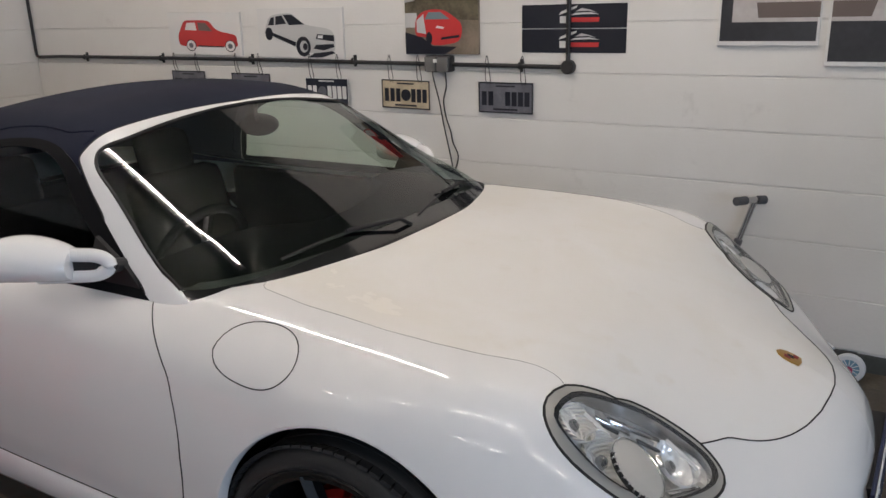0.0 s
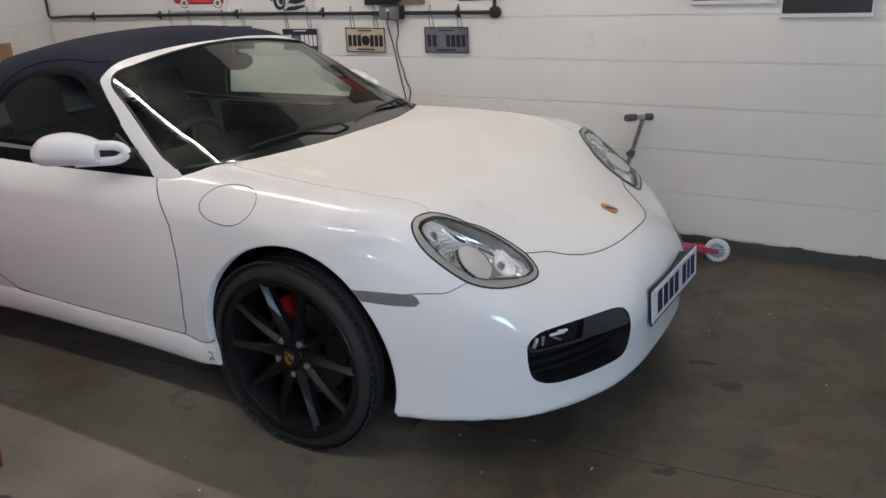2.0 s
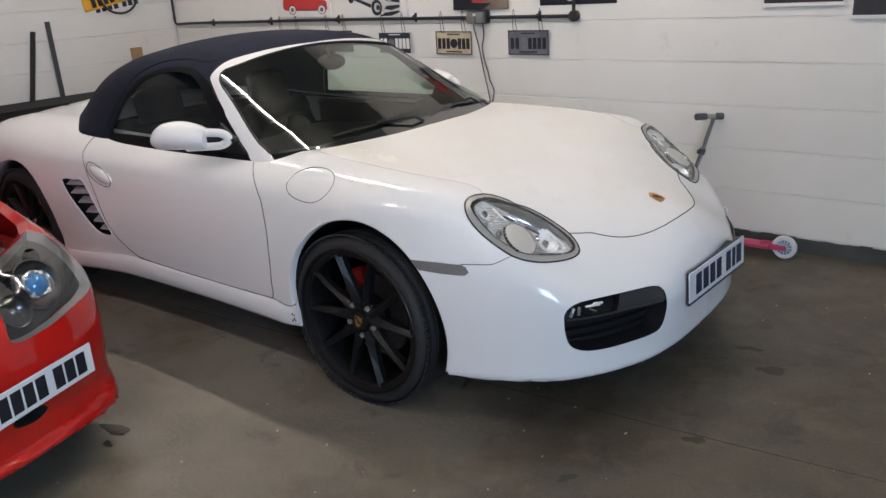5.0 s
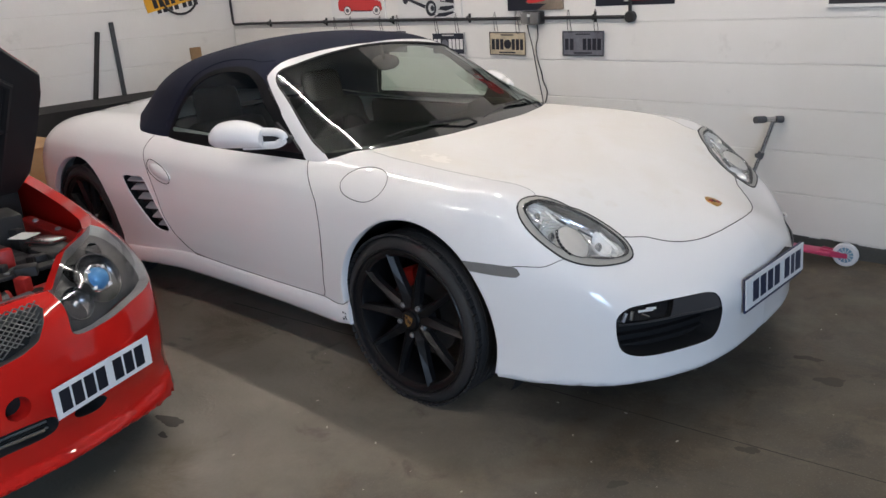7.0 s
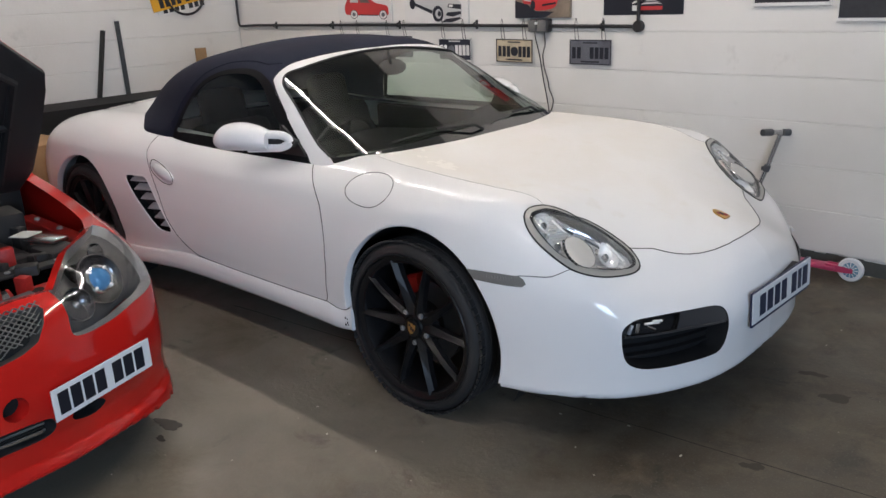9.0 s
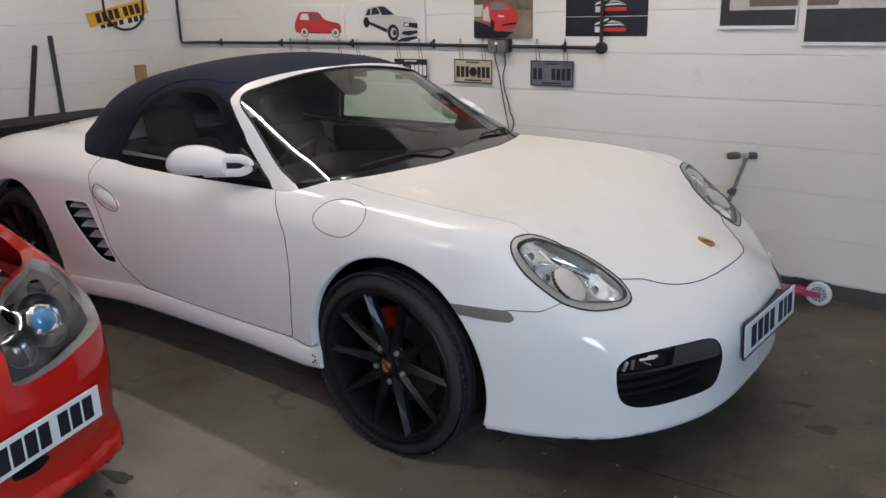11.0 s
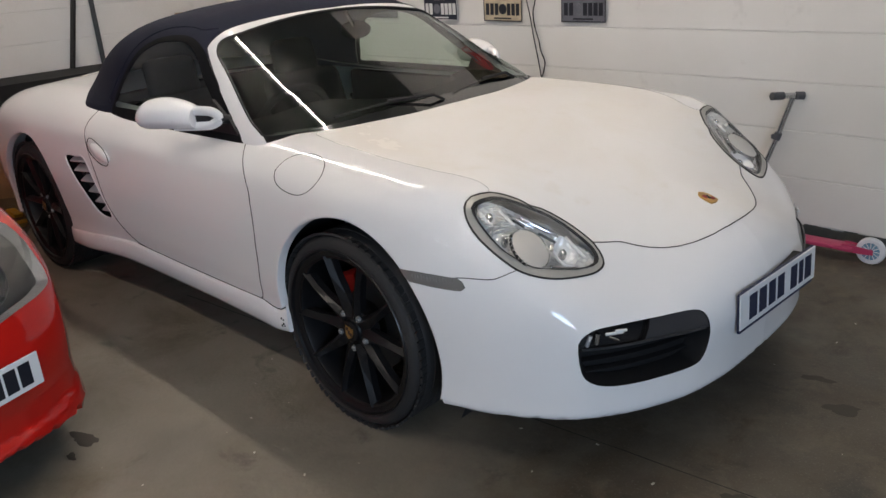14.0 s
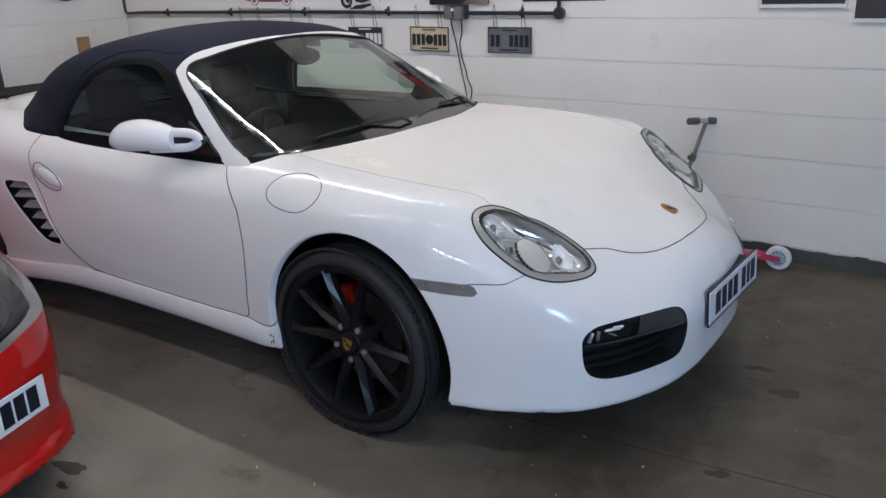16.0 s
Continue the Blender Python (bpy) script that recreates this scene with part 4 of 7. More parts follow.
    for k in range(4):
        rod(bm, (0.300, 0.10 + 0.035 * (k % 2), 0.50 - 0.03 * (k // 2)), (0.3012, 0.10 + 0.035 * (k % 2), 0.50 - 0.03 * (k // 2)), 0.007, seg=10)
    part("hole", bm, INK, c)
    bg = thing("plastic_bag", "crumpled clear bag with yellow packets beside the carton", "bag")
    rnd = random.Random(9)
    bm = bmesh.new()
    bmesh.ops.create_icosphere(bm, subdivisions=3, radius=1.0)
    for v in bm.verts:
        v.co *= 1 + 0.18 * noise.noise(v.co * 2.7)
        v.co = Vector((-1.58 + v.co.x * 0.10, -2.45 + v.co.y * 0.13, max(0.002, 0.12 + v.co.z * 0.12)))
    part("film", bm, BAG_FILM, bg, smooth=True)
    for k in range(5):
        bm = bmesh.new()
        box(bm, -0.04, 0.04, -0.03, 0.03, -0.012, 0.012, 0.005, Matrix.Translation((-1.58 + rnd.uniform(-0.04, 0.04), -2.45 + rnd.uniform(-0.06, 0.06), 0.05 + 0.025 * k)) @ Euler((rnd.uniform(-0.8, 0.8), rnd.uniform(-0.8, 0.8), rnd.uniform(0, 3))).to_matrix().to_4x4())
        part("packet", bm, PLATE_YELLOW, bg)


conduit()
socket_box()
cables()
wall_plate(-1.540, -1.255, 1.028, 1.176, PLATE_GREY, INK, (-1.49, -1.30, (2, 4), 1), "grey pressed metal plate with dark bars hung on wire hooks")
wall_plate(-1.030, -0.728, 1.022, 1.171, PLATE_GREY, INK, (-0.97, -0.79, (3, 3), 1), "grey pressed metal plate with dark bars hung on wire hooks")
wall_plate(-0.468, -0.165, 1.010, 1.158, PLATE_NAVY, PAPER, (-0.41, -0.22, (2, 4), 0), "navy pressed metal plate with white bars hung on wire hooks")
wall_plate(0.055, 0.351, 1.010, 1.157, PLATE_CREAM, INK, (0.120, 0.295, (3, 3), 1), "cream pressed metal plate with dark bars hung on wire hooks", 0.6)
wall_plate(0.634, 0.926, 1.012, 1.159, PLATE_GREY, INK, (0.690, 0.878, (2, 4), 0), "grey pressed metal plate with dark bars hung on wire hooks")
pictures()
scooter()
west_side()
# ---- white sports car: x forward from the front axle, y to its left, z up ----
CAR = pose(1.555, -1.56, 0.0, 0, 0, 1.0)
c_top = smooth_curve([-3.5, -3.3, -3.0, -2.6, -2.2, -1.9, -1.6, -1.0, -0.6, -0.3, 0.0, 0.2, 0.4, 0.6, 0.767, 0.85, 0.93, 1.0],
                     [0.60, 0.78, 0.90, 0.94, 0.945, 0.93, 0.91, 0.905, 0.915, 0.90, 0.862, 0.826, 0.782, 0.727, 0.670, 0.635, 0.575, 0.46])
f_top = smooth_curve([-3.5, -3.3, -3.0, -2.6, -2.2, -1.7, -1.2, -0.57, -0.2, 0.1, 0.3, 0.416, 0.5, 0.6, 0.7, 0.8, 0.95],
                     [0.50, 0.70, 0.85, 0.905, 0.91, 0.89, 0.88, 0.885, 0.875, 0.858, 0.835, 0.80, 0.745, 0.668, 0.59, 0.50, 0.36])
w_plan = smooth_curve([-3.5, -3.2, -2.9, -2.415, -1.9, -1.5, -1.0, -0.5, -0.2, 0.05, 0.3, 0.5, 0.8],
                      [0.70, 0.82, 0.875, 0.898, 0.887, 0.874, 0.876, 0.882, 0.893, 0.906, 0.906, 0.888, 0.84])
w_in = smooth_curve([0.10, 0.20, 0.33, 0.42, 0.55, 0.65, 0.75, 0.82, 0.88, 0.95, 1.05], [0.045, 0.012, 0.014, 0.004, 0.0, 0.010, 0.040, 0.085, 0.15, 0.26, 0.5])
n_plan = smooth_curve([0.0, 0.19, 0.345, 0.505, 0.675, 0.75, 0.825, 0.875, 0.945], [0.0, 0.006, 0.027, 0.085, 0.20, 0.30, 0.46, 0.62, 0.95])
n_up = smooth_curve([0.1, 0.18, 0.26, 0.36, 0.46, 0.54, 0.60, 0.66, 0.8], [0.03, 0.006, 0.008, 0.004, 0.0, 0.012, 0.045, 0.10, 0.25])
r_up = smooth_curve([0.15, 0.3, 0.5, 0.65, 0.8, 0.95], [-3.15, -3.32, -3.36, -3.36, -3.33, -3.2])
b_low = smooth_curve([-3.4, -2.9, -2.0, -1.5, -1.0, -0.4, -0.1, 0.2, 0.38, 0.95], [0.26, 0.22, 0.228, 0.250, 0.262, 0.262, 0.250, 0.220, 0.214, 0.215])


def body_field(x, y, z):
    a = np.abs(y)
    s = np.minimum(a / 0.70, 1.0)
    lift = (3 * s ** 2 - 2 * s ** 3) * 0.75 + 0.25 * s
    top = z - (c_top(x) + (f_top(x) - c_top(x)) * lift)
    side = a - (w_plan(x) - w_in(z))
    slope = (n_plan(a + 0.01) - n_plan(a - 0.01)) / 0.02
    nose = (x - (0.975 - n_plan(a) - n_up(z))) / np.sqrt(1 + slope ** 2)
    tail = (r_up(z) - 0.25 * a * a + 0.08) - x + a * a * 0.6
    low = b_low(x) - z
    f = smax(top * 0.93, side, 0.13)
    f = smax(f, nose, 0.07)
    f = smax(f, tail, 0.15)
    return smax(f, low, 0.03)


def spine_rays(xa, xb, zc, n_mid, n_front, n_rear, n_round):
    """Rays that leave a level spine squarely, and fan out at its two ends."""
    th = np.linspace(0, math.tau, 2 * n_round + 1)
    rows = [(xa, -math.pi / 2 * (1 - i / n_rear)) for i in range(n_rear)]
    rows += [(xa + (xb - xa) * i / n_mid, 0.0) for i in range(n_mid + 1)]
    rows += [(xb, math.pi / 2 * (i + 1) / n_front) for i in range(n_front)]
    O, D = [], []
    for x, phi in rows:
        phi = max(-1.5706, min(1.5706, phi))
        O.append(np.stack([np.full_like(th, x), 0 * th, np.full_like(th, zc)], -1))
        D.append(np.stack([np.full_like(th, math.sin(phi)), np.sin(th) * math.cos(phi), np.cos(th) * math.cos(phi)], -1))
    return np.array(O), np.array(D)



def flank(outline):
    g = polygon_side(outline)
    return lambda x, y, z: np.where(np.abs(y) > 0.5, g(x, z), -0.3)


def plan(outline):
    g = polygon_side(outline)
    return lambda x, y, z: np.where(z > 0.5, g(x, np.abs(y)), -0.3)


def front(outline):
    g = polygon_side(outline)
    return lambda x, y, z: np.where(x > 0.4, g(np.abs(y), z), -0.3)


def right_only(g):
    return lambda x, y, z: np.where(y < 0, g(x, y, z), -0.3)


w_bow = smooth_curve([0.0, 0.2, 0.385, 0.59, 0.65, 0.70, 0.8], [0.0, 0.012, 0.055, 0.13, 0.19, 0.30, 0.7])
hood_back = lambda y: -0.245 - w_bow(np.abs(y))
LAMP_OUT = rounded([(0.421, 0.737), (0.406, 0.698), (0.410, 0.632), (0.442, 0.585), (0.487, 0.541), (0.535, 0.502), (0.594, 0.476), (0.653, 0.468), (0.700, 0.486), (0.714, 0.517),
                    (0.701, 0.580), (0.673, 0.659), (0.639, 0.704), (0.593, 0.734), (0.522, 0.752), (0.460, 0.755)], 4)
LAMP_IN = rounded([(0.445, 0.721), (0.434, 0.679), (0.444, 0.618), (0.494, 0.556), (0.562, 0.507), (0.637, 0.490), (0.680, 0.498), (0.692, 0.533), (0.668, 0.605), (0.634, 0.673), (0.594, 0.707), (0.527, 0.729)], 4)
LAMP_IN = [(0.566 + (x - 0.566) * 1.05, 0.605 + (y - 0.605) * 1.06) for x, y in LAMP_IN]
INTAKE = rounded([(0.692, 0.437), (0.688, 0.470), (0.655, 0.490), (0.588, 0.490), (0.478, 0.484), (0.372, 0.478), (0.340, 0.464), (0.331, 0.430), (0.338, 0.367), (0.358, 0.330),
                  (0.397, 0.318), (0.505, 0.317), (0.603, 0.318), (0.650, 0.328), (0.676, 0.350), (0.687, 0.385)], 4)
HOOD_LINE = [(-0.60, 0.0), (-0.60, 0.600), (-0.418, 0.610), (-0.2, 0.652), (0.038, 0.671), (0.15, 0.667), (0.248, 0.650), (0.352, 0.606), (0.46, 0.60), (0.60, 0.56), (0.648, 0.474),
             (0.672, 0.432), (0.694, 0.390), (0.723, 0.364), (0.750, 0.336), (0.778, 0.300), (0.806, 0.255), (0.830, 0.202), (0.850, 0.135), (0.862, 0.057), (0.866, 0.0), (0.9, -0.3), (-0.6, -0.3)]
DOOR_LINE = [(-0.650, 0.875), (-0.57, 0.822), (-0.504, 0.773), (-0.453, 0.725), (-0.424, 0.66), (-0.410, 0.59), (-0.414, 0.49), (-0.428, 0.40), (-0.434, 0.338), (-0.612, 0.335), (-0.869, 0.335), (-1.10, 0.338), (-1.30, 0.343),
             (-1.385, 0.350), (-1.45, 0.376), (-1.53, 0.425), (-1.59, 0.49), (-1.632, 0.598), (-1.68, 0.67), (-1.73, 0.725), (-1.80, 0.80), (-1.83, 0.95), (-0.75, 0.99)]
VENT_LINE = rounded([(-1.939, 0.662), (-1.91, 0.676), (-1.83, 0.678), (-1.755, 0.676), (-1.683, 0.604), (-1.615, 0.511), (-1.572, 0.445), (-1.60, 0.422), (-1.70, 0.437), (-1.817, 0.534), (-1.915, 0.625)], 3)
FLAP_LINE = rounded([(-0.345, 0.0), (-0.330, -0.068), (-0.275, -0.115), (-0.197, -0.117), (-0.135, -0.075), (-0.108, 0.0), (-0.125, 0.065), (-0.183, 0.098), (-0.272, 0.086), (-0.328, 0.05)], 4)


def roadster_body(car):
    sh = Shell(body_field, *spine_rays(-2.75, 0.30, 0.5, 235, 75, 16, 160))
    arch = sh.cut("arch", lambda x, y, z: np.maximum(0.390 - np.hypot((x - 0.040) * 1.06, z - 0.335), 0.385 - np.hypot(x + 2.43, z - 0.335)))
    under = sh.cut("underside", lambda x, y, z: np.where(np.abs(y) < 0.78, b_low(x) + 0.006 - z, -0.1))
    hood_g = plan(HOOD_LINE)
    hood = sh.cut("hood", lambda x, y, z: np.minimum(hood_g(x, y, z), (x - hood_back(y)) * 0.8))
    cowl = sh.cut("cowl", lambda x, y, z: np.where((z > 0.7) & (np.abs(y) < 0.72), np.minimum(np.minimum(hood_back(y) - x, x + 0.62), 0.692 - np.abs(y)), -0.1))
    pit = sh.cut("pit", lambda x, y, z: np.where(z > 0.7, np.minimum(np.minimum(hood_back(y) - 0.10 - x, x + 1.9), 0.645 - np.abs(y)), -0.1), (0, cowl))
    bumper = sh.cut("bumper", lambda x, y, z: np.where(x > 0.2, np.minimum(0.622 + np.clip(x - 0.555, 0, 0.2) * 0.6 - z, x - 0.25), -0.1))
    door = sh.cut("door", flank(DOOR_LINE))
    flap = sh.cut("flap", right_only(lambda x, y, z: np.where((np.abs(y) > 0.6) & (x > -0.6) & (x < 0.2) & (z > 0.6), polygon_side(FLAP_LINE)(x, -y - z), -0.3)))
    bezel = sh.cut("bezel", plan(LAMP_OUT), (0, hood, bumper))
    lens = sh.cut("lens", plan(LAMP_IN), (bezel,))
    intake = sh.cut("intake", front(INTAKE), (bumper,))
    fog = sh.cut("fog", lambda x, y, z: np.where(x > 0.4, z - fog_edge(y), -0.1), (intake,))
    fog_lit = sh.cut("fog_lit", lambda x, y, z: np.where(x > 0.4, (np.abs(y) - 0.520) + (z - 0.46) * 0.9, -0.1), (fog,))
    vent = sh.cut("vent", flank(VENT_LINE), (0, door))
    marker_shape = flank([(0.28, 0.6235), (0.38, 0.6225), (0.470, 0.620), (0.490, 0.592), (0.482, 0.586), (0.40, 0.588), (0.30, 0.594)])
    marker = sh.cut("marker", lambda x, y, z: np.where(y < 0, marker_shape(x, y, z), np.minimum(marker_shape(x, y, z), 0.42 - x)), (0, bumper))
    for k, name, label in ((0, "body", ""), (hood, "hood", "dusty white front hood"), (bumper, "front_bumper", ""), (flap, "fuel_flap", "round white fuel flap")):
        V, F, N = sh.panel(k)
        mesh_object(name, V, F, DUSTY_PAINT if k == hood else WHITE_PAINT, car, label, N)
    V, F, N = sh.panel(cowl, -0.006)
    mesh_object("cowl", V, F, BLACK, car, "matt black scuttle panel", N)
    V, F, N = sh.panel(under)
    mesh_object("underside", V, F, BLACK, car, "black underside", N)
    for side, name in ((-1, "right"), (1, "left")):
        side_skirt(car, side)
        V, F, N = sh.panel(door)
        keep = [f for f in F if V[f[0]][1] * side > 0]
        door_ob = mesh_object("door", *compact(V, keep, N)[:2], WHITE_PAINT, car, "", compact(V, keep, N)[2])
        if side < 0:
            door_handle(sh, door_ob)
        head_lamp(sh, bezel, lens, side, car)
        grille(sh, intake, fog, fog_lit, side, car)
        side_vent(sh, vent, side, car)
        V, F, N = sh.panel(marker, 0.003)
        keep = [f for f in F if V[f[0]][1] * side > 0]
        V, F, N = compact(V, keep, N)
        mk = mesh_object("side_marker", V, F, LENS_RIB, car, "smoked ribbed side indicator lens", N)
        for k in range(14):
            x = 0.335 + 0.0092 * k
            y = float(surface_y(x, 0.606)[0])
            if side < 0 or x < 0.41:
                bm = bmesh.new()
                rod(bm, (x, side * (y + 0.0030), 0.594), (x - 0.004, side * (y + 0.0026), 0.617), 0.0016, seg=6)
                part("rib", bm, LENS_RIB, mk, smooth=True)
    bm = sh.seam(hood, 0, 0.0006, 0.0)
    for a, b, r in ((hood, bumper, 0.0018), (door, 0, 0.0018), (bumper, 0, 0.0014), (flap, 0, 0.0015), (bezel, 0, 0.0032), (bezel, hood, 0.0032), (bezel, bumper, 0.0032), (cowl, 0, 0.002)):
        b2 = sh.seam(a, b, r)
        me = bpy.data.meshes.new("tmp")
        b2.to_mesh(me)
        b2.free()
        bm.from_mesh(me)
    part("panel_gap", bm, SEAM, car, "dark shut lines", smooth=True)
    wheel_wells(car)
    return sh


def side_skirt(car, side):
    """A moulded sill between the wheel arches, standing a little proud of the body, scuffed at its front end."""
    top = smooth_curve([-2.08, -1.9, -1.7, -1.39, -1.04, -0.68, -0.434, -0.389, -0.344, -0.300], [0.290, 0.300, 0.318, 0.343, 0.337, 0.335, 0.337, 0.327, 0.325, 0.345])
    low = smooth_curve([-2.08, -1.96, -1.7, -1.47, -1.2, -0.85, -0.5, -0.39, -0.29], [0.212, 0.214, 0.232, 0.244, 0.248, 0.248, 0.243, 0.241, 0.250])
    prof = [(-0.012, -0.06), (0.0015, 0.0), (0.007, 0.04), (0.012, 0.12), (0.0165, 0.30), (0.0175, 0.55), (0.014, 0.80), (0.006, 0.96), (-0.006, 1.0), (-0.07, 1.0)]
    bm = bmesh.new()
    rows = []
    for i in range(91):
        x = -2.075 + 1.777 * i / 90
        zt, zb = float(top(x)), float(low(x))
        y = float(surface_y(x, max(zt, 0.30))[0])
        end = min(1.0, (i + 0.5) / 8, (90.5 - i) / 5) ** 0.5
        rows.append([bm.verts.new((x, side * (y + d * end - 0.006 * (1 - end)), zt + (zb - zt) * t)) for d, t in prof])
    for P, Q in zip(rows, rows[1:]):
        for k in range(len(prof) - 1):
            bm.faces.new((P[k], P[k + 1], Q[k + 1], Q[k]))
    bm.faces.new(rows[0])
    bm.faces.new(rows[-1])
    sk = part("side_skirt", bm, WHITE_PAINT, car, "white moulded side skirt", smooth=True, angle=50)
    bm = bmesh.new()
    tube(bm, [(x, side * (float(surface_y(x, 0.335)[0]) + 0.0012), float(top(x)) + 0.001) for x in [-1.39 + 1.09 * i / 40 for i in range(41)]], 0.0016, 5)
    part("skirt_gap", bm, SEAM, sk, "dark gap over the skirt", smooth=True)
    rnd = random.Random(14)
    for k in range(5):
        x, z = rnd.uniform(-0.324, -0.304), rnd.uniform(0.262, 0.318)
        bm = bmesh.new()
        r = rnd.uniform(0.002, 0.0045)
        bmesh.ops.create_icosphere(bm, subdivisions=1, radius=1.0, matrix=Matrix.Translation((x, side * (float(surface_y(x, 0.30)[0]) + 0.011), z)) @ Matrix.Diagonal((r, 0.0025, r * 1.3, 1)))
        part("scuff", bm, SEAM, sk, "dark stone chip")


def compact(V, F, N):
    used = sorted({i for f in F for i in f})
    at = {v: i for i, v in enumerate(used)}
    return np.asarray(V)[used], [[at[i] for i in f] for f in F], np.asarray(N)[used]


def one_side(sh, k, side, offset=0.0):
    V, F, N = sh.panel(k, offset)
    return compact(V, [f for f in F if V[f[0]][1] * side > 0], N)


def skirt(bm, sh, k, side, depth, lift=0.0):
    """A wall that drops inward from a panel's edge."""
    V, F, N = one_side(sh, k, side, lift)
    count = {}
    for f in F:
        for a, b in zip(f, f[1:] + f[:1]):
            key = (min(a, b), max(a, b))
            count[key] = count.get(key, 0) + 1
    top, low = {}, {}
    c = V.mean(0)
    for (a, b), n in count.items():
        if n == 1:
            for i in (a, b):
                if i not in top:
                    top[i] = bm.verts.new(V[i])
                    q = V[i] - depth * N[i]
                    low[i] = bm.verts.new(q + 0.06 * (c - V[i]))
            bm.faces.new((top[a], top[b], low[b], low[a]))


def head_lamp(sh, bezel, lens, side, car):
    lamp = mesh_object("headlight", *one_side(sh, bezel, side, 0.001)[:2], LAMP_GREY, car, "clear almond-shaped headlight with grey surround", one_side(sh, bezel, side, 0.001)[2])
    V, F, N = one_side(sh, lens, side, 0.003)
    ob = mesh_object("lens", V, F, CLEAR, lamp, "clear lens", N)
    ob.visible_shadow = False
    bm = bmesh.new()
    skirt(bm, sh, lens, side, 0.006, 0.0036)
    part("gasket", bm, BLACK, lamp, "black rubber lens gasket", smooth=True)
    bm = bmesh.new()
    skirt(bm, sh, lens, side, 0.034, 0.001)
    part("rim", bm, SATIN_CHROME, lamp, "chrome inner rim", smooth=True)
    V, F, N = one_side(sh, lens, side, 0.0)
    c = V.mean(0)
    d = np.linalg.norm(V - c, axis=1)
    deep = 0.022 + 0.030 * np.clip(1 - (d / 0.15) ** 2, 0, 1)
    mesh_object("reflector", V - deep[:, None] * N, F, LAMP_CHROME, lamp, "faceted bright silver reflector")

    def seat_at(x, y, d):
        """A point d below the lens over the plan point (x, y), with the outward way there."""
        lo, hi = 0.4, 1.0
        for _ in range(36):
            mid = (lo + hi) / 2
            lo, hi = (lo, mid) if body_field(np.array([x]), np.array([y]), np.array([mid]))[0] > 0 else (mid, hi)
        g = field_normal(body_field, (x, y * side, lo))
        return Vector((x, y * side, lo)) - d * g, g

    def basis(p, g, way, sx=1.0, sy=1.0):
        vv = Vector((way[0], way[1] * side, way[2]))
        vv = (vv - g * vv.dot(g)).normalized()
        uu = vv.cross(g).normalized()
        return Matrix(((uu.x, vv.x, g.x, p.x), (uu.y, vv.y, g.y, p.y), (uu.z, vv.z, g.z, p.z), (0, 0, 0, 1))) @ Matrix.Diagonal((sx, sy, 1, 1))

    down = (0.55, 0.45, -0.6)
    # three mirror bowls with their bulbs
    for x, y, r, mat, dp, sx, sy in ((0.470, 0.676, 0.040, LAMP_FLUTE, 0.012, 0.95, 1.1), (0.536, 0.692, 0.050, LAMP_FLUTE, 0.017, 0.85, 1.15), (0.628, 0.556, 0.042, LAMP_FACET, 0.013, 0.85, 1.2)):
        p, g = seat_at(x, y, dp)
        m = basis(p, g, down, sx, sy)
        bm = bmesh.new()
        lathe(bm, [(r * 1.06, -0.004), (r * 1.05, 0.002), (r * 1.01, 0.003), (r * 0.97, -0.001), (r * 0.85, -0.012), (r * 0.55, -0.022), (0.008, -0.026)], 36, m)
        bowl = part("bowl", bm, mat, lamp, "fluted mirror bowl", smooth=True)
        bm = bmesh.new()
        lathe(bm, [(0.012, -0.024), (0.0115, -0.010), (0.008, -0.004), (0.0005, -0.002)], 16, m)
        part("bulb", bm, CLEAR_BULB, bowl, "glass bulb in a metal cap", smooth=True)
    # large matt silver shield between the bowls, chrome edge on one side, toothed dark edge on the other
    p, g = seat_at(0.583, 0.652, 0.007)
    m = basis(p, g, down, 0.90, 1.06)
    R0 = 0.061
    bm = bmesh.new()
    lathe(bm, [(0.0005, 0.004), (R0 * 0.6, 0.002), (R0 * 0.97, -0.003), (R0, -0.007)], 48, m)
    pan = part("centre_panel", bm, MATT_SILVER, lamp, "matt silver inner shield", smooth=True)
    bm = bmesh.new()
    tube(bm, [m @ Vector((R0 * 1.02 * math.cos(a), R0 * 1.02 * math.sin(a), -0.003)) for a in [k * math.tau / 48 for k in range(48)]], 0.0022, 6, True)
    part("panel_rim", bm, SATIN_CHROME, pan, "chrome rim", smooth=True)
    out = Vector((-0.35, 1.0 * side, 0.1))
    lead = math.atan2(out.dot(m.col[1].to_3d()), out.dot(m.col[0].to_3d()))
    bm = bmesh.new()
    tube(bm, [m @ Vector((R0 * 1.07 * math.cos(a), R0 * 1.07 * math.sin(a), -0.001)) for a in [lead - 0.85 + 1.7 * k / 16 for k in range(17)]], 0.0045, 6)
    arc = part("toothed_edge", bm, DEEP_BLACK, pan, "dark toothed edge", smooth=True)
    for k in range(9):
        a = lead - 0.78 + 1.56 * k / 8
        bm = bmesh.new()
        box(bm, -0.0045, 0.0045, -0.002, 0.002, -0.001, 0.005, 0.0008, m @ Matrix.Rotation(a, 4, 'Z') @ Matrix.Translation((R0 * 1.075, 0, 0)))
        part("tooth", bm, SATIN_CHROME, arc)
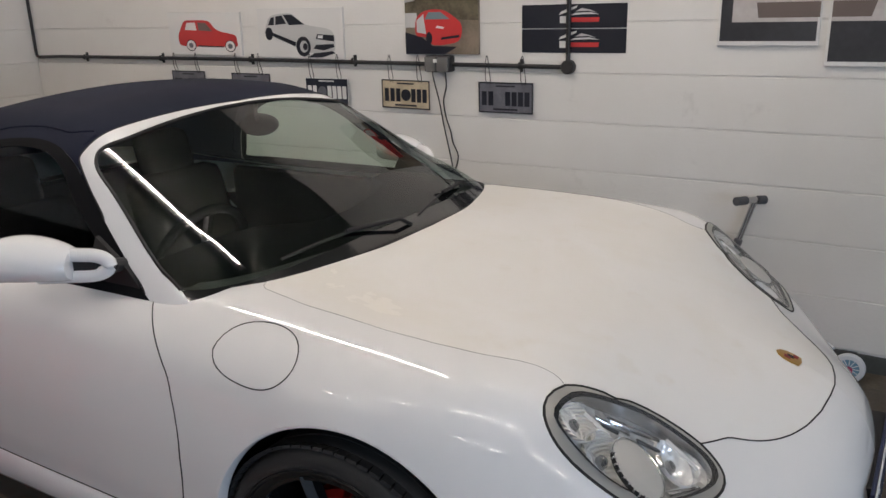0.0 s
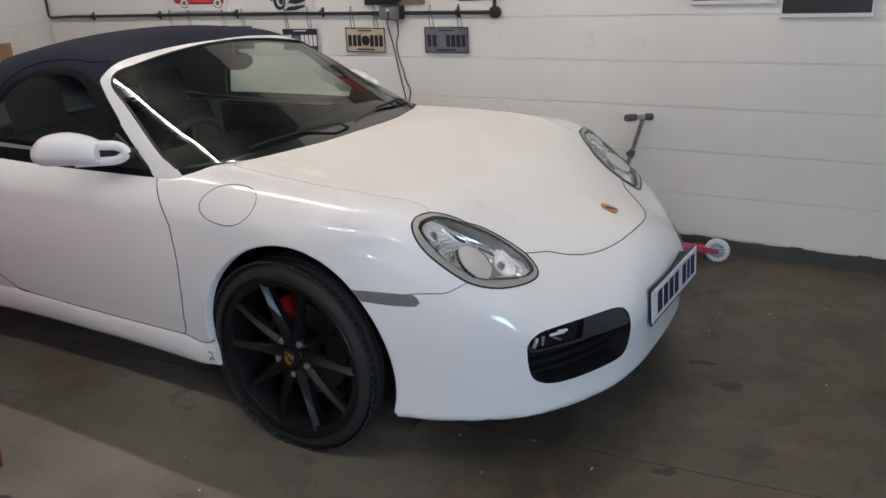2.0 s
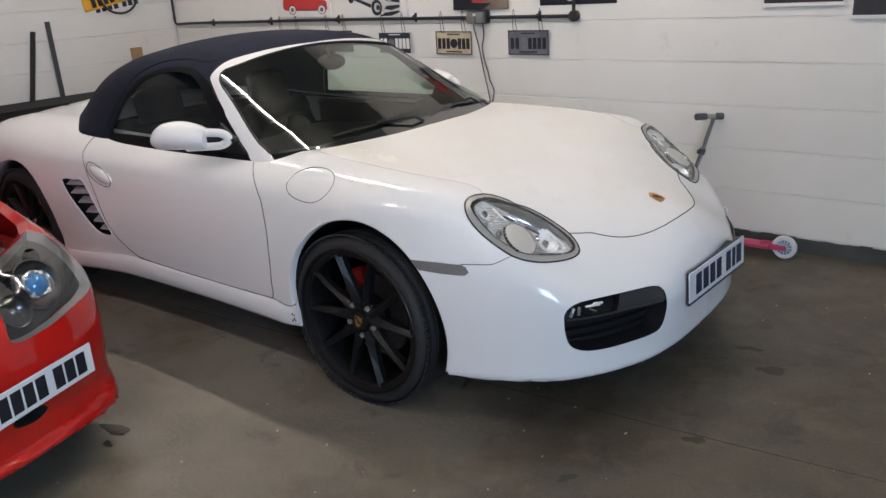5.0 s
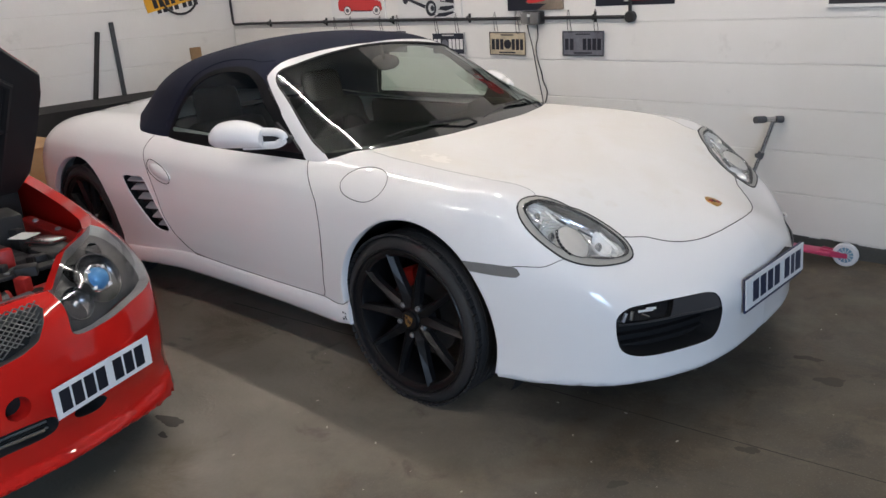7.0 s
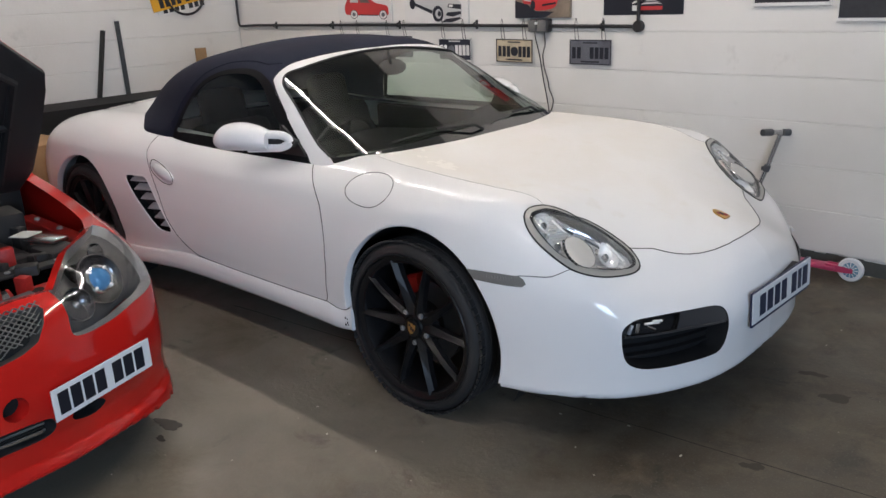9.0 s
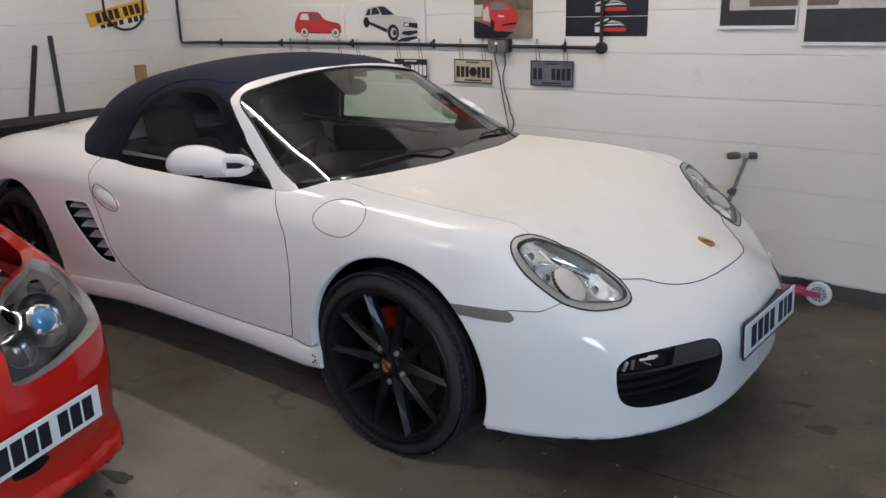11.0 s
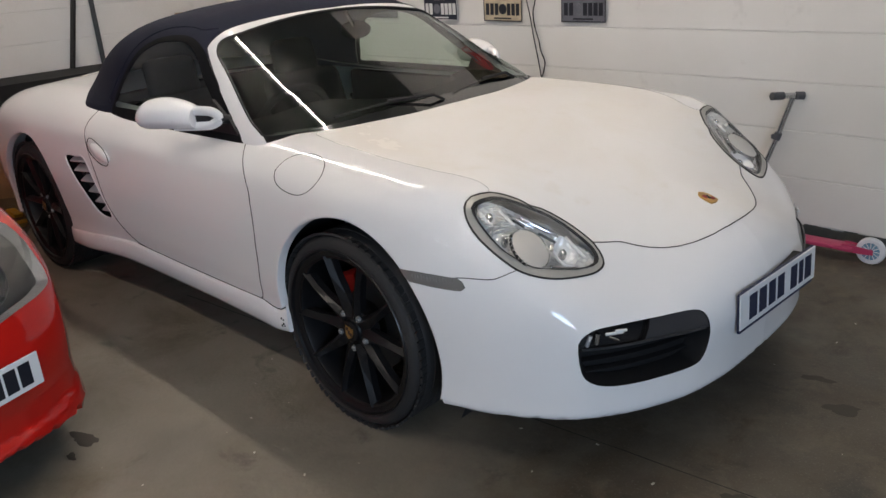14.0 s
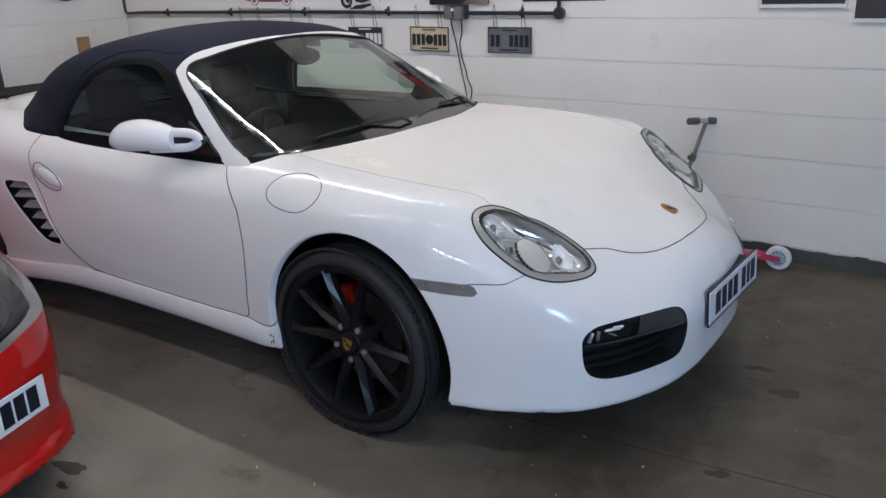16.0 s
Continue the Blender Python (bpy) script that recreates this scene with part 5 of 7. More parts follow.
    # slanting chrome fins of the inner housing
    for (x0, y0), (x1, y1), w, dp, mat in (((0.486, 0.628), (0.545, 0.590), 0.0060, 0.010, SATIN_CHROME), ((0.505, 0.596), (0.590, 0.532), 0.0100, 0.015, SATIN_CHROME), ((0.470, 0.640), (0.520, 0.640), 0.0045, 0.010, LAMP_WHITE),
                                           ((0.560, 0.585), (0.600, 0.560), 0.0060, 0.012, LAMP_DARK), ((0.640, 0.640), (0.678, 0.560), 0.0080, 0.014, SATIN_CHROME), ((0.500, 0.618), (0.530, 0.602), 0.0080, 0.016, LAMP_DARK),
                                           ((0.600, 0.516), (0.668, 0.520), 0.0050, 0.012, LAMP_WHITE), ((0.612, 0.598), (0.600, 0.575), 0.0060, 0.010, SATIN_CHROME)):
        p0, g0 = seat_at(x0, y0, dp)
        p1, g1 = seat_at(x1, y1, dp)
        d01 = p1 - p0
        bm = bmesh.new()
        mm = Matrix.Translation(p0) @ d01.to_track_quat('Z', 'Y').to_matrix().to_4x4()
        box(bm, -w, w, -w * 0.5, w * 0.5, 0, d01.length, w * 0.35, mm)
        part("housing_fin", bm, mat, lamp, "bright housing fin", smooth=True, angle=30)


def field_normal(f, p, e=1e-3):
    g = []
    for k in range(3):
        q, r = list(p), list(p)
        q[k] += e
        r[k] -= e
        g.append(float(f(*[np.array([v]) for v in q])[0] - f(*[np.array([v]) for v in r])[0]))
    return Vector(g).normalized()


def fog_edge(y):
    """The height of the lamp strip's lower edge."""
    return 0.437 - 0.10 * np.maximum(0.0, 0.50 - np.abs(y))


def grille(sh, intake, fog_k, lit_k, side, car):
    bm = bmesh.new()
    for k in (intake, fog_k, lit_k):
        skirt(bm, sh, k, side, 0.07 if k == intake else 0.03)
    g = part("air_intake", bm, INTAKE_BLACK, car, "black lower air intake", smooth=True)
    for k in (intake, fog_k, lit_k):
        V, F, N = one_side(sh, k, side, -0.07)
        mesh_object("backing", V, F, INTAKE_BLACK, g, "", N)
    edge = lambda y: float(fog_edge(y))
    a, b, n = one_side(sh, lit_k, side, -0.004)
    fog = mesh_object("fog_lamp", a, b, FOG_LENS, g, "smoked lamp lens over a silver bowl", n)
    mesh_object("lamp_back", a - 0.022 * n, b, LAMP_DARK, fog, "dark lamp back", n)
    a, b, n = one_side(sh, fog_k, side, -0.004)
    mesh_object("lamp_panel", a, b, FOG_PANEL, g, "dark grey lamp panel", n)
    bm = bmesh.new()
    ys = [0.345 + 0.335 * i / 16 for i in range(17)]
    tube(bm, [(0.975 - float(n_plan(y)) - float(n_up(edge(y))) - 0.008, y * side, edge(y)) for y in ys], 0.0035, 6)
    part("lamp_lip", bm, FOG_PANEL, g, "grey lip under the lamp", smooth=True)
    # white and chrome rods added as the bright streaks behind the lens
    for (y0, z0), (y1, z1), w, mat in (((0.668, 0.446), (0.660, 0.474), 0.006, LAMP_WHITE), ((0.648, 0.450), (0.644, 0.480), 0.007, SATIN_CHROME), ((0.628, 0.474), (0.588, 0.474), 0.0040, LAMP_WHITE), ((0.622, 0.466), (0.600, 0.452), 0.004, SATIN_CHROME), ((0.606, 0.480), (0.580, 0.478), 0.004, LAMP_WHITE)):
        bm = bmesh.new()
        rod(bm, (0.975 - float(n_plan(y0)) - float(n_up(z0)) - 0.014, y0 * side, z0), (0.975 - float(n_plan(y1)) - float(n_up(z1)) - 0.014, y1 * side, z1), w, seg=10)
        part("highlight_rod", bm, mat, fog, "bright rod standing in for a lamp highlight", smooth=True, angle=50)
    for zz in (0.345, 0.376, 0.406):
        bm = bmesh.new()
        ys = [0.35 + 0.325 * i / 12 for i in range(13)]
        rows = []
        for yy in ys:
            x = 0.975 - float(n_plan(yy)) - 0.060
            rows.append([bm.verts.new((x + dx, yy * side, zz + dz)) for dx, dz in ((0, 0), (0, 0.006), (-0.02, 0.009), (-0.02, 0.003))])
        for A, B in zip(rows, rows[1:]):
            for i in range(4):
                bm.faces.new((A[i], A[(i + 1) % 4], B[(i + 1) % 4], B[i]))
        part("slat", bm, INTAKE_BLACK, g)


def side_vent(sh, vent, side, car):
    bm = bmesh.new()
    tube(bm, [Vector((x, side * (float(surface_y(x, z)[0]) - 0.002), z)) for x, z in VENT_LINE], 0.0045, 8, True)
    v = part("side_vent", bm, WHITE_PAINT, car, "side air inlet with grey slats", smooth=True)
    a, f, n = one_side(sh, vent, side, -0.040)
    mesh_object("backing", a, f, DEEP_BLACK, v, "", n)
    # wedge-shaped slats across the opening, each sloping back into it
    for (x0, z0), (x1, z1) in (((-1.900, 0.648), (-1.728, 0.660)), ((-1.868, 0.608), (-1.700, 0.622)), ((-1.812, 0.568), (-1.668, 0.580)), ((-1.758, 0.526), (-1.638, 0.536)), ((-1.712, 0.485), (-1.612, 0.493)), ((-1.668, 0.452), (-1.590, 0.458))):
        bm = bmesh.new()
        rows = []
        for i in range(7):
            t = i / 6
            x, z = x0 + (x1 - x0) * t, z0 + (z1 - z0) * t
            y = float(surface_y(x, z)[0])
            rows.append([bm.verts.new((x, side * (y + dy), z + dz)) for dy, dz in ((-0.005, 0.0), (-0.005, -0.005), (-0.038, 0.016), (-0.038, 0.022))])
        for P, Q in zip(rows, rows[1:]):
            for k in range(4):
                bm.faces.new((P[k], P[(k + 1) % 4], Q[(k + 1) % 4], Q[k]))
        bm.faces.new(rows[0])
        bm.faces.new(rows[-1])
        part("slat", bm, VENT_GREY, v, "grey inlet slat")


def door_handle(sh, door_ob):
    c, n = Vector((-1.605, -0.858, 0.716)), Vector((0.0, -0.97, 0.22))
    out = rounded([(-0.105, 0.014), (-0.085, 0.036), (-0.02, 0.040), (0.06, 0.030), (0.108, 0.004), (0.10, -0.022), (0.03, -0.036), (-0.06, -0.028), (-0.10, -0.008)], 4)
    # u along the car, v up the flank
    u = Vector((1, 0, 0))
    v = n.cross(u).normalized()
    v = v if v.z > 0 else -v
    frame_m = Matrix.Translation(c) @ Matrix(((u.x, v.x, n.x, 0), (u.y, v.y, n.y, 0), (u.z, v.z, n.z, 0), (0, 0, 0, 1))) @ Matrix.Rotation(radians(-14), 4, 'Z')
    bm = bmesh.new()
    tube(bm, [frame_m @ Vector((x, y, 0.004)) for x, y in out], 0.0018, 5, True)
    part("handle_gap", bm, SEAM, door_ob, smooth=True)
    bm = bmesh.new()
    bmesh.ops.create_uvsphere(bm, u_segments=28, v_segments=14, radius=1.0, matrix=frame_m @ Matrix.Translation((0.004, 0.002, -0.004)) @ Matrix.Diagonal((0.096, 0.027, 0.020, 1)))
    part("door_handle", bm, WHITE_PAINT, door_ob, "white door handle", smooth=True)


def wheel_wells(car):
    for xc, r in ((0.03, 0.42), (-2.43, 0.41)):
        for side in (-1, 1):
            bm = bmesh.new()
            n = 40
            A, B, C = [], [], []
            for i in range(n + 1):
                a = radians(-28 + 236 * i / n)
                A.append(bm.verts.new((xc + r * math.cos(a), side * 0.78, 0.335 + r * math.sin(a))))
                B.append(bm.verts.new((xc + r * math.cos(a), side * 0.56, 0.335 + r * math.sin(a))))
            for i in range(n):
                bm.faces.new((A[i], A[i + 1], B[i + 1], B[i]))
            bm.faces.new(B)
            part("wheel_arch_liner", bm, BLACK, car, "black inner arch liner", smooth=True)
    # painted lips turned inward round the openings
    for xc, rx, rz, w in ((0.040, 0.390 / 1.06, 0.390, 0.0), (-2.43, 0.385, 0.385, 0.0)):
        for side in (-1, 1):
            bm = bmesh.new()
            rows = []
            an = [radians(-22 + 224 * i / 60) for i in range(61) if 0.335 + rz * math.sin(radians(-22 + 224 * i / 60)) > 0.228]
            ys = surface_y(np.array([xc + rx * math.cos(a) for a in an]), np.array([0.335 + rz * math.sin(a) for a in an]))
            for a, y in zip(an, ys):
                rows.append([bm.verts.new((xc + (rx - k) * math.cos(a), side * (y + d), 0.335 + (rz - k) * math.sin(a))) for k, d in ((-0.004, 0.0005), (0.002, -0.001), (0.005, -0.006), (0.005, -0.03))])
            for P, Q in zip(rows, rows[1:]):
                for j in range(3):
                    bm.faces.new((P[j], P[j + 1], Q[j + 1], Q[j]))
            part("arch_lip", bm, WHITE_PAINT, car, smooth=True)


def surface_y(x, z):
    x, z = np.atleast_1d(x), np.atleast_1d(z)
    lo, hi = np.full(x.shape, 0.5), np.full(x.shape, 1.1)
    for _ in range(36):
        mid = (lo + hi) / 2
        out = body_field(x, mid, z) > 0
        lo, hi = np.where(out, lo, mid), np.where(out, mid, hi)
    return lo


# cabin: windscreen, frame, side windows and folding roof
r_top = smooth_curve([-2.6, -2.45, -2.3, -2.1, -1.9, -1.7, -1.5, -1.35, -1.2, -1.08, -0.98, -0.9, -0.7], [0.80, 0.91, 1.02, 1.125, 1.205, 1.255, 1.283, 1.290, 1.285, 1.268, 1.240, 1.21, 1.10])
s_wide = smooth_curve([-2.6, -2.45, -2.33, -2.19, -2.0, -1.875, -1.7, -1.5, -0.5], [0.28, 0.39, 0.50, 0.58, 0.66, 0.69, 0.715, 0.722, 0.728])


def cabin_field(x, y, z):
    a = np.abs(y)
    flare = 0.02 * np.clip((1.01 - z) / 0.09, 0, 1.5) ** 2 * np.clip((-1.70 - x) / 0.25, 0, 1)
    top = (z - (r_top(x) - 0.065 * (a / 0.6) ** 2)) * 0.95
    side = (a - (s_wide(x) + flare - 0.40 * (z - 0.88))) * 0.93
    pane = (x - (-0.285 - 2.02 * (z - 0.90) - 0.33 * a ** 2 - 1.6 * a ** 8)) * 0.43
    return smax(smax(top, side, 0.13), pane, 0.035)


def cabin_rays():
    th = np.linspace(-1.72, 1.72, 260)
    rows = [(-1.75, -math.pi / 2 * (1 - i / 50)) for i in range(50)] + [(-1.75 + 0.75 * i / 70, 0.0) for i in range(71)] + [(-1.0, math.pi / 2 * (i + 1) / 110) for i in range(110)]
    O, D = [], []
    for x, phi in rows:
        phi = max(-1.5706, min(1.5706, phi))
        O.append(np.stack([np.full_like(th, x), 0 * th, np.full_like(th, 0.80)], -1))
        D.append(np.stack([np.full_like(th, math.sin(phi)), np.sin(th) * math.cos(phi), np.cos(th) * math.cos(phi)], -1))
    return np.array(O), np.array(D)


WINDOW_OUT = rounded([(-1.685, 0.86), (-1.676, 0.915), (-1.626, 1.014), (-1.533, 1.115), (-1.405, 1.167), (-1.252, 1.184), (-1.133, 1.175), (-1.03, 1.138), (-0.94, 1.082), (-0.80, 0.978), (-0.66, 0.872), (-0.60, 0.80), (-1.1, 0.80), (-1.6, 0.80)], 4)
WINDOW_IN = rounded([(-1.655, 0.888), (-1.640, 0.925), (-1.597, 1.01), (-1.512, 1.098), (-1.395, 1.147), (-1.252, 1.162), (-1.14, 1.152), (-1.05, 1.112), (-0.97, 1.045), (-0.87, 0.972), (-0.80, 0.918), (-0.79, 0.890), (-1.0, 0.888), (-1.3, 0.888), (-1.55, 0.888)], 4)


def roadster_cabin(car):
    sh = Shell(cabin_field, *cabin_rays())
    low = sh.cut("low", lambda x, y, z: 0.84 - z)
    frame_k = sh.cut("frame", lambda x, y, z: (x - (-1.012 + 1.33 * np.clip(1.142 - z, 0, 1) + 0.03 * np.clip(1 - np.abs(y) / 0.5, 0, 1))) * 0.6)
    glass_side = lambda y, z: 0.716 - 0.46 * (z - 0.87) - np.abs(y)
    glass_top = lambda y, z: 1.226 - 0.058 * (np.abs(y) / 0.55) ** 2 - z
    pane = sh.cut("pane", lambda x, y, z: np.where(x > -1.1, -smax(-glass_side(y, z), -glass_top(y, z), 0.06), -0.2), (frame_k,))
    seal = sh.cut("seal", lambda x, y, z: np.where(np.abs(y) > 0.45, polygon_side(WINDOW_OUT)(x, z), -0.2))
    window = sh.cut("window", lambda x, y, z: np.where(np.abs(y) > 0.45, polygon_side(WINDOW_IN)(x, z), -0.2), (seal,))
    V, F, N = sh.panel(0)
    top = mesh_object("soft_top", V, F, FABRIC, car, "navy blue fabric folding roof", N)
    V, F, N = sh.panel(frame_k, 0.004)
    mesh_object("windscreen_frame", V, F, WHITE_PAINT, car, "", N)
    band = sh.cut("band", lambda x, y, z: np.where(x > -0.9, 0.918 - 0.030 * (np.abs(y) / 0.6) ** 2 - z, -0.1), (pane,))
    V, F, N = sh.panel(band)
    mesh_object("windscreen_band", V, F, GLOSS_BLACK, car, "black printed band at the foot of the screen", N)
    V, F, N = sh.panel(pane)
    # the glass is bent in one even sweep
    bend = np.sign(V[:, 1]) * (1.07 * np.abs(V[:, 1]))
    N = np.stack([np.ones(len(V)), bend, np.full(len(V), 2.02)], -1)
    N = N / np.linalg.norm(N, axis=1)[:, None]
    w = mesh_object("windscreen", V, F, GLASS, car, "dark tinted windscreen glass", N)
    bm = sh.seam(frame_k, pane, 0.005, 0.003)
    part("windscreen_seal", bm, BLACK, car, smooth=True)
    bm = sh.seam(0, frame_k, 0.003, 0.003)
    part("roof_seal", bm, BLACK, car, smooth=True)
    for side in (-1, 1):
        V, F, N = one_side(sh, seal, side, 0.002)
        mesh_object("window_seal", V, F, SEAL, car, "black rubber window seal", N)
        V, F, N = one_side(sh, window, side)
        g = mesh_object("side_window", V, F, SIDE_GLASS, car, "dark side window glass", N)
    # stitched seams of the roof fabric
    for side in (-1, 1):
        bm = bmesh.new()
        out = rounded([(-1.72, 0.90), (-1.70, 0.96), (-1.655, 1.04), (-1.555, 1.142), (-1.41, 1.198), (-1.25, 1.214), (-1.12, 1.204), (-1.03, 1.175)] + [(-1.2, 0.9), (-1.5, 0.88)], 5)[:36]
        pts = []
        for x, z in out:
            lo, hi = 0.3, 1.0
            for _ in range(30):
                mid = (lo + hi) / 2
                lo, hi = (lo, mid) if cabin_field(np.array([x]), np.array([mid]), np.array([z]))[0] > 0 else (mid, hi)
            pts.append((x, side * (lo + 0.0008), z))
        tube(bm, pts, 0.003, 6)
        part("seam_piping", bm, FABRIC, top, smooth=True)


def wheel(car, x, y, z, r, w, steer, side):
    """Tyre, black ten-spoke rim, bolts, cap, disc and caliper; local z points outward."""
    base = Matrix.Translation((x, y, z)) @ Matrix.Rotation(radians(steer), 4, 'Z') @ Matrix.Rotation(radians(90 * (1 if side < 0 else -1)), 4, 'X')
    rr = 0.277
    bm = bmesh.new()
    h = w / 2
    lathe(bm, [(rr - 0.012, -h + 0.02), (rr, -h + 0.006), (r - 0.045, -h), (r - 0.014, -h + 0.008), (r - 0.004, -h + 0.025), (r, -h * 0.5), (r, h - 0.062), (r - 0.002, h - 0.047), (r - 0.007, h - 0.032), (r - 0.015, h - 0.020),
               (r - 0.025, h - 0.012), (r - 0.038, h - 0.008), (rr + 0.008, h - 0.008), (rr, h - 0.012), (rr - 0.012, h - 0.02)], 96, base)
    tyre = part("tyre", bm, RUBBER, car, "black low-profile tyre", smooth=True)
    # tread: blocks round both shoulders, parted by cross grooves, and four ribs between them
    bm = bmesh.new()
    for k in range(72):
        a = k * math.tau / 72
        for s, dz in ((-1, 0.020), (1, 0.036)):
            box(bm, -0.0115, 0.0115, -0.004, 0.0034, -0.019, 0.019, 0, base @ Matrix.Rotation(a + (0.03 if s < 0 else 0), 4, 'Z') @ Matrix.Translation((0, r - 0.0030, s * (h - dz))) @ Matrix.Rotation(-0.26 * s, 4, 'X') @ Matrix.Rotation(0.16 * s, 4, 'Y'))
    for zz in (-0.050, -0.012, 0.026):
        lathe(bm, [(r - 0.001, zz - 0.015), (r + 0.0018, zz - 0.014), (r + 0.0018, zz + 0.014), (r - 0.001, zz + 0.015)], 96, base)
    part("tread", bm, RUBBER, tyre, "block tread")
    bm = bmesh.new()
    f = h - 0.010
    lathe(bm, [(rr + 0.001, f - 0.006), (rr + 0.003, f + 0.001), (rr + 0.001, f + 0.004), (rr - 0.003, f + 0.003), (rr - 0.006, f - 0.006), (rr - 0.018, f - 0.010), (rr - 0.022, f - 0.014), (rr - 0.030, f - 0.015), (rr - 0.033, f - 0.022),
               (rr - 0.040, f - 0.060), (rr - 0.045, -h + 0.03), (rr - 0.02, -h + 0.01)], 96, base)
    rim = part("rim", bm, WHEEL_BLACK, car, "gloss black alloy wheel rim", smooth=True, angle=30)
    # five pairs of sharp-ridged spokes that spread from the hub
    for k in range(5):
        for s in (-1, 1):
            a0 = k * math.tau / 5 + math.tau / 20 + s * 0.27
            a1 = k * math.tau / 5 + math.tau / 20 + s * 0.315
            bm = bmesh.new()
            prof = [(0.046, f - 0.026, 0.024), (0.085, f - 0.020, 0.021), (0.125, f - 0.016, 0.0165), (0.19, f - 0.011, 0.0120), (rr - 0.020, f - 0.009, 0.0125)]
            rows = []
            for i, (rad, zz, hw) in enumerate(prof):
                t = (rad - 0.046) / (rr - 0.066)
                a = a0 + (a1 - a0) * t
                c = Vector((rad * math.cos(a), rad * math.sin(a), zz))
                tg = Vector((-math.sin(a), math.cos(a), 0))
                rg = s * hw * 0.25
                rows.append([bm.verts.new(base @ (c + tg * u + Vector((0, 0, v)))) for u, v in ((-hw, -0.016), (rg - hw * 0.10, 0.0), (rg + hw * 0.10, 0.0), (hw, -0.016), (hw * 0.8, -0.042), (-hw * 0.8, -0.042))])
            for P, Q in zip(rows, rows[1:]):
                for j in range(6):
                    bm.faces.new((P[j], P[(j + 1) % 6], Q[(j + 1) % 6], Q[j]))
            bm.faces.new(rows[-1])
            part("spoke", bm, WHEEL_BLACK, rim)
    bm = bmesh.new()
    lathe(bm, [(0.084, f - 0.075), (0.080, f - 0.044), (0.070, f - 0.036), (0.040, f - 0.032), (0.037, f - 0.026)], 40, base)
    part("hub", bm, WHEEL_BLACK, rim, smooth=True, angle=30)
    bm = bmesh.new()
    lathe(bm, [(0.036, f - 0.040), (0.0355, f - 0.018), (0.031, f - 0.015), (0.0005, f - 0.014)], 32, base)
    cap = part("centre_cap", bm, WHEEL_BLACK, rim, "black centre cap with gold shield", smooth=True, angle=30)
    bm = bmesh.new()
    prism(bm, [(0.0, -0.025), (0.013, -0.014), (0.018, 0.004), (0.018, 0.020), (0.006, 0.018), (0.0, 0.022), (-0.006, 0.018), (-0.018, 0.020), (-0.018, 0.004), (-0.013, -0.014)], 0.0015, base @ Matrix.Rotation(radians(-12), 4, 'Z') @ Matrix.Translation((0, 0, f - 0.0142)))
    shield = part("shield", bm, GOLD, cap, "gold shield emblem")
    bm = bmesh.new()
    for x0, x1, y0, y1 in ((-0.015, -0.005, 0.004, 0.016), (0.005, 0.015, -0.010, 0.002), (-0.004, 0.004, -0.007, 0.007)):
        box(bm, x0, x1, y0, y1, 0.0012, 0.0022, 0, base @ Matrix.Rotation(radians(-12), 4, 'Z') @ Matrix.Translation((0, 0, f - 0.0142)))
    shield["label"] = "gold and dark shield emblem"
    part("shield_field", bm, BADGE_DARK, cap, "dark fields of the shield")
    for k in range(5):
        a = k * math.tau / 5 + math.tau * 0.15
        bm = bmesh.new()
        m = base @ Matrix.Translation((0.062 * math.cos(a), 0.062 * math.sin(a), 0))
        lathe(bm, [(0.0135, f - 0.044), (0.0135, f - 0.030)], 14, m)
        part("bolt_well", bm, DEEP_BLACK, rim)
        bm = bmesh.new()
        lathe(bm, [(0.0105, f - 0.044), (0.0105, f - 0.027), (0.0088, f - 0.023), (0.005, f - 0.023), (0.0045, f - 0.028), (0.0002, f - 0.028)], 14, m)
        part("wheel_bolt", bm, STEEL, rim, "dull steel wheel bolt", smooth=True, angle=30)
    bm = bmesh.new()
    lathe(bm, [(0.08, -0.02), (0.16, -0.02), (0.16, 0.004), (0.08, 0.004)], 48, base)
    part("brake_disc", bm, DISC, car, "grey brake disc", smooth=True, angle=30)
    bm = bmesh.new()
    rows = []
    for i in range(9):
        a = radians(98 + 36 * i / 8) if side < 0 else radians(46 + 36 * i / 8)
        rows.append([bm.verts.new(base @ Vector((rad * math.cos(a), rad * math.sin(a), zz))) for rad, zz in ((0.115, -0.03), (0.115, 0.022), (0.130, 0.030), (0.172, 0.030), (0.184, 0.018), (0.184, -0.03))])
    for P, Q in zip(rows, rows[1:]):
        for j in range(6):
            bm.faces.new((P[j], P[(j + 1) % 6], Q[(j + 1) % 6], Q[j]))
    bm.faces.new(rows[0])
    bm.faces.new(rows[-1])
    part("brake_caliper", bm, CALIPER_RED, car, "red brake caliper", smooth=True, angle=35)


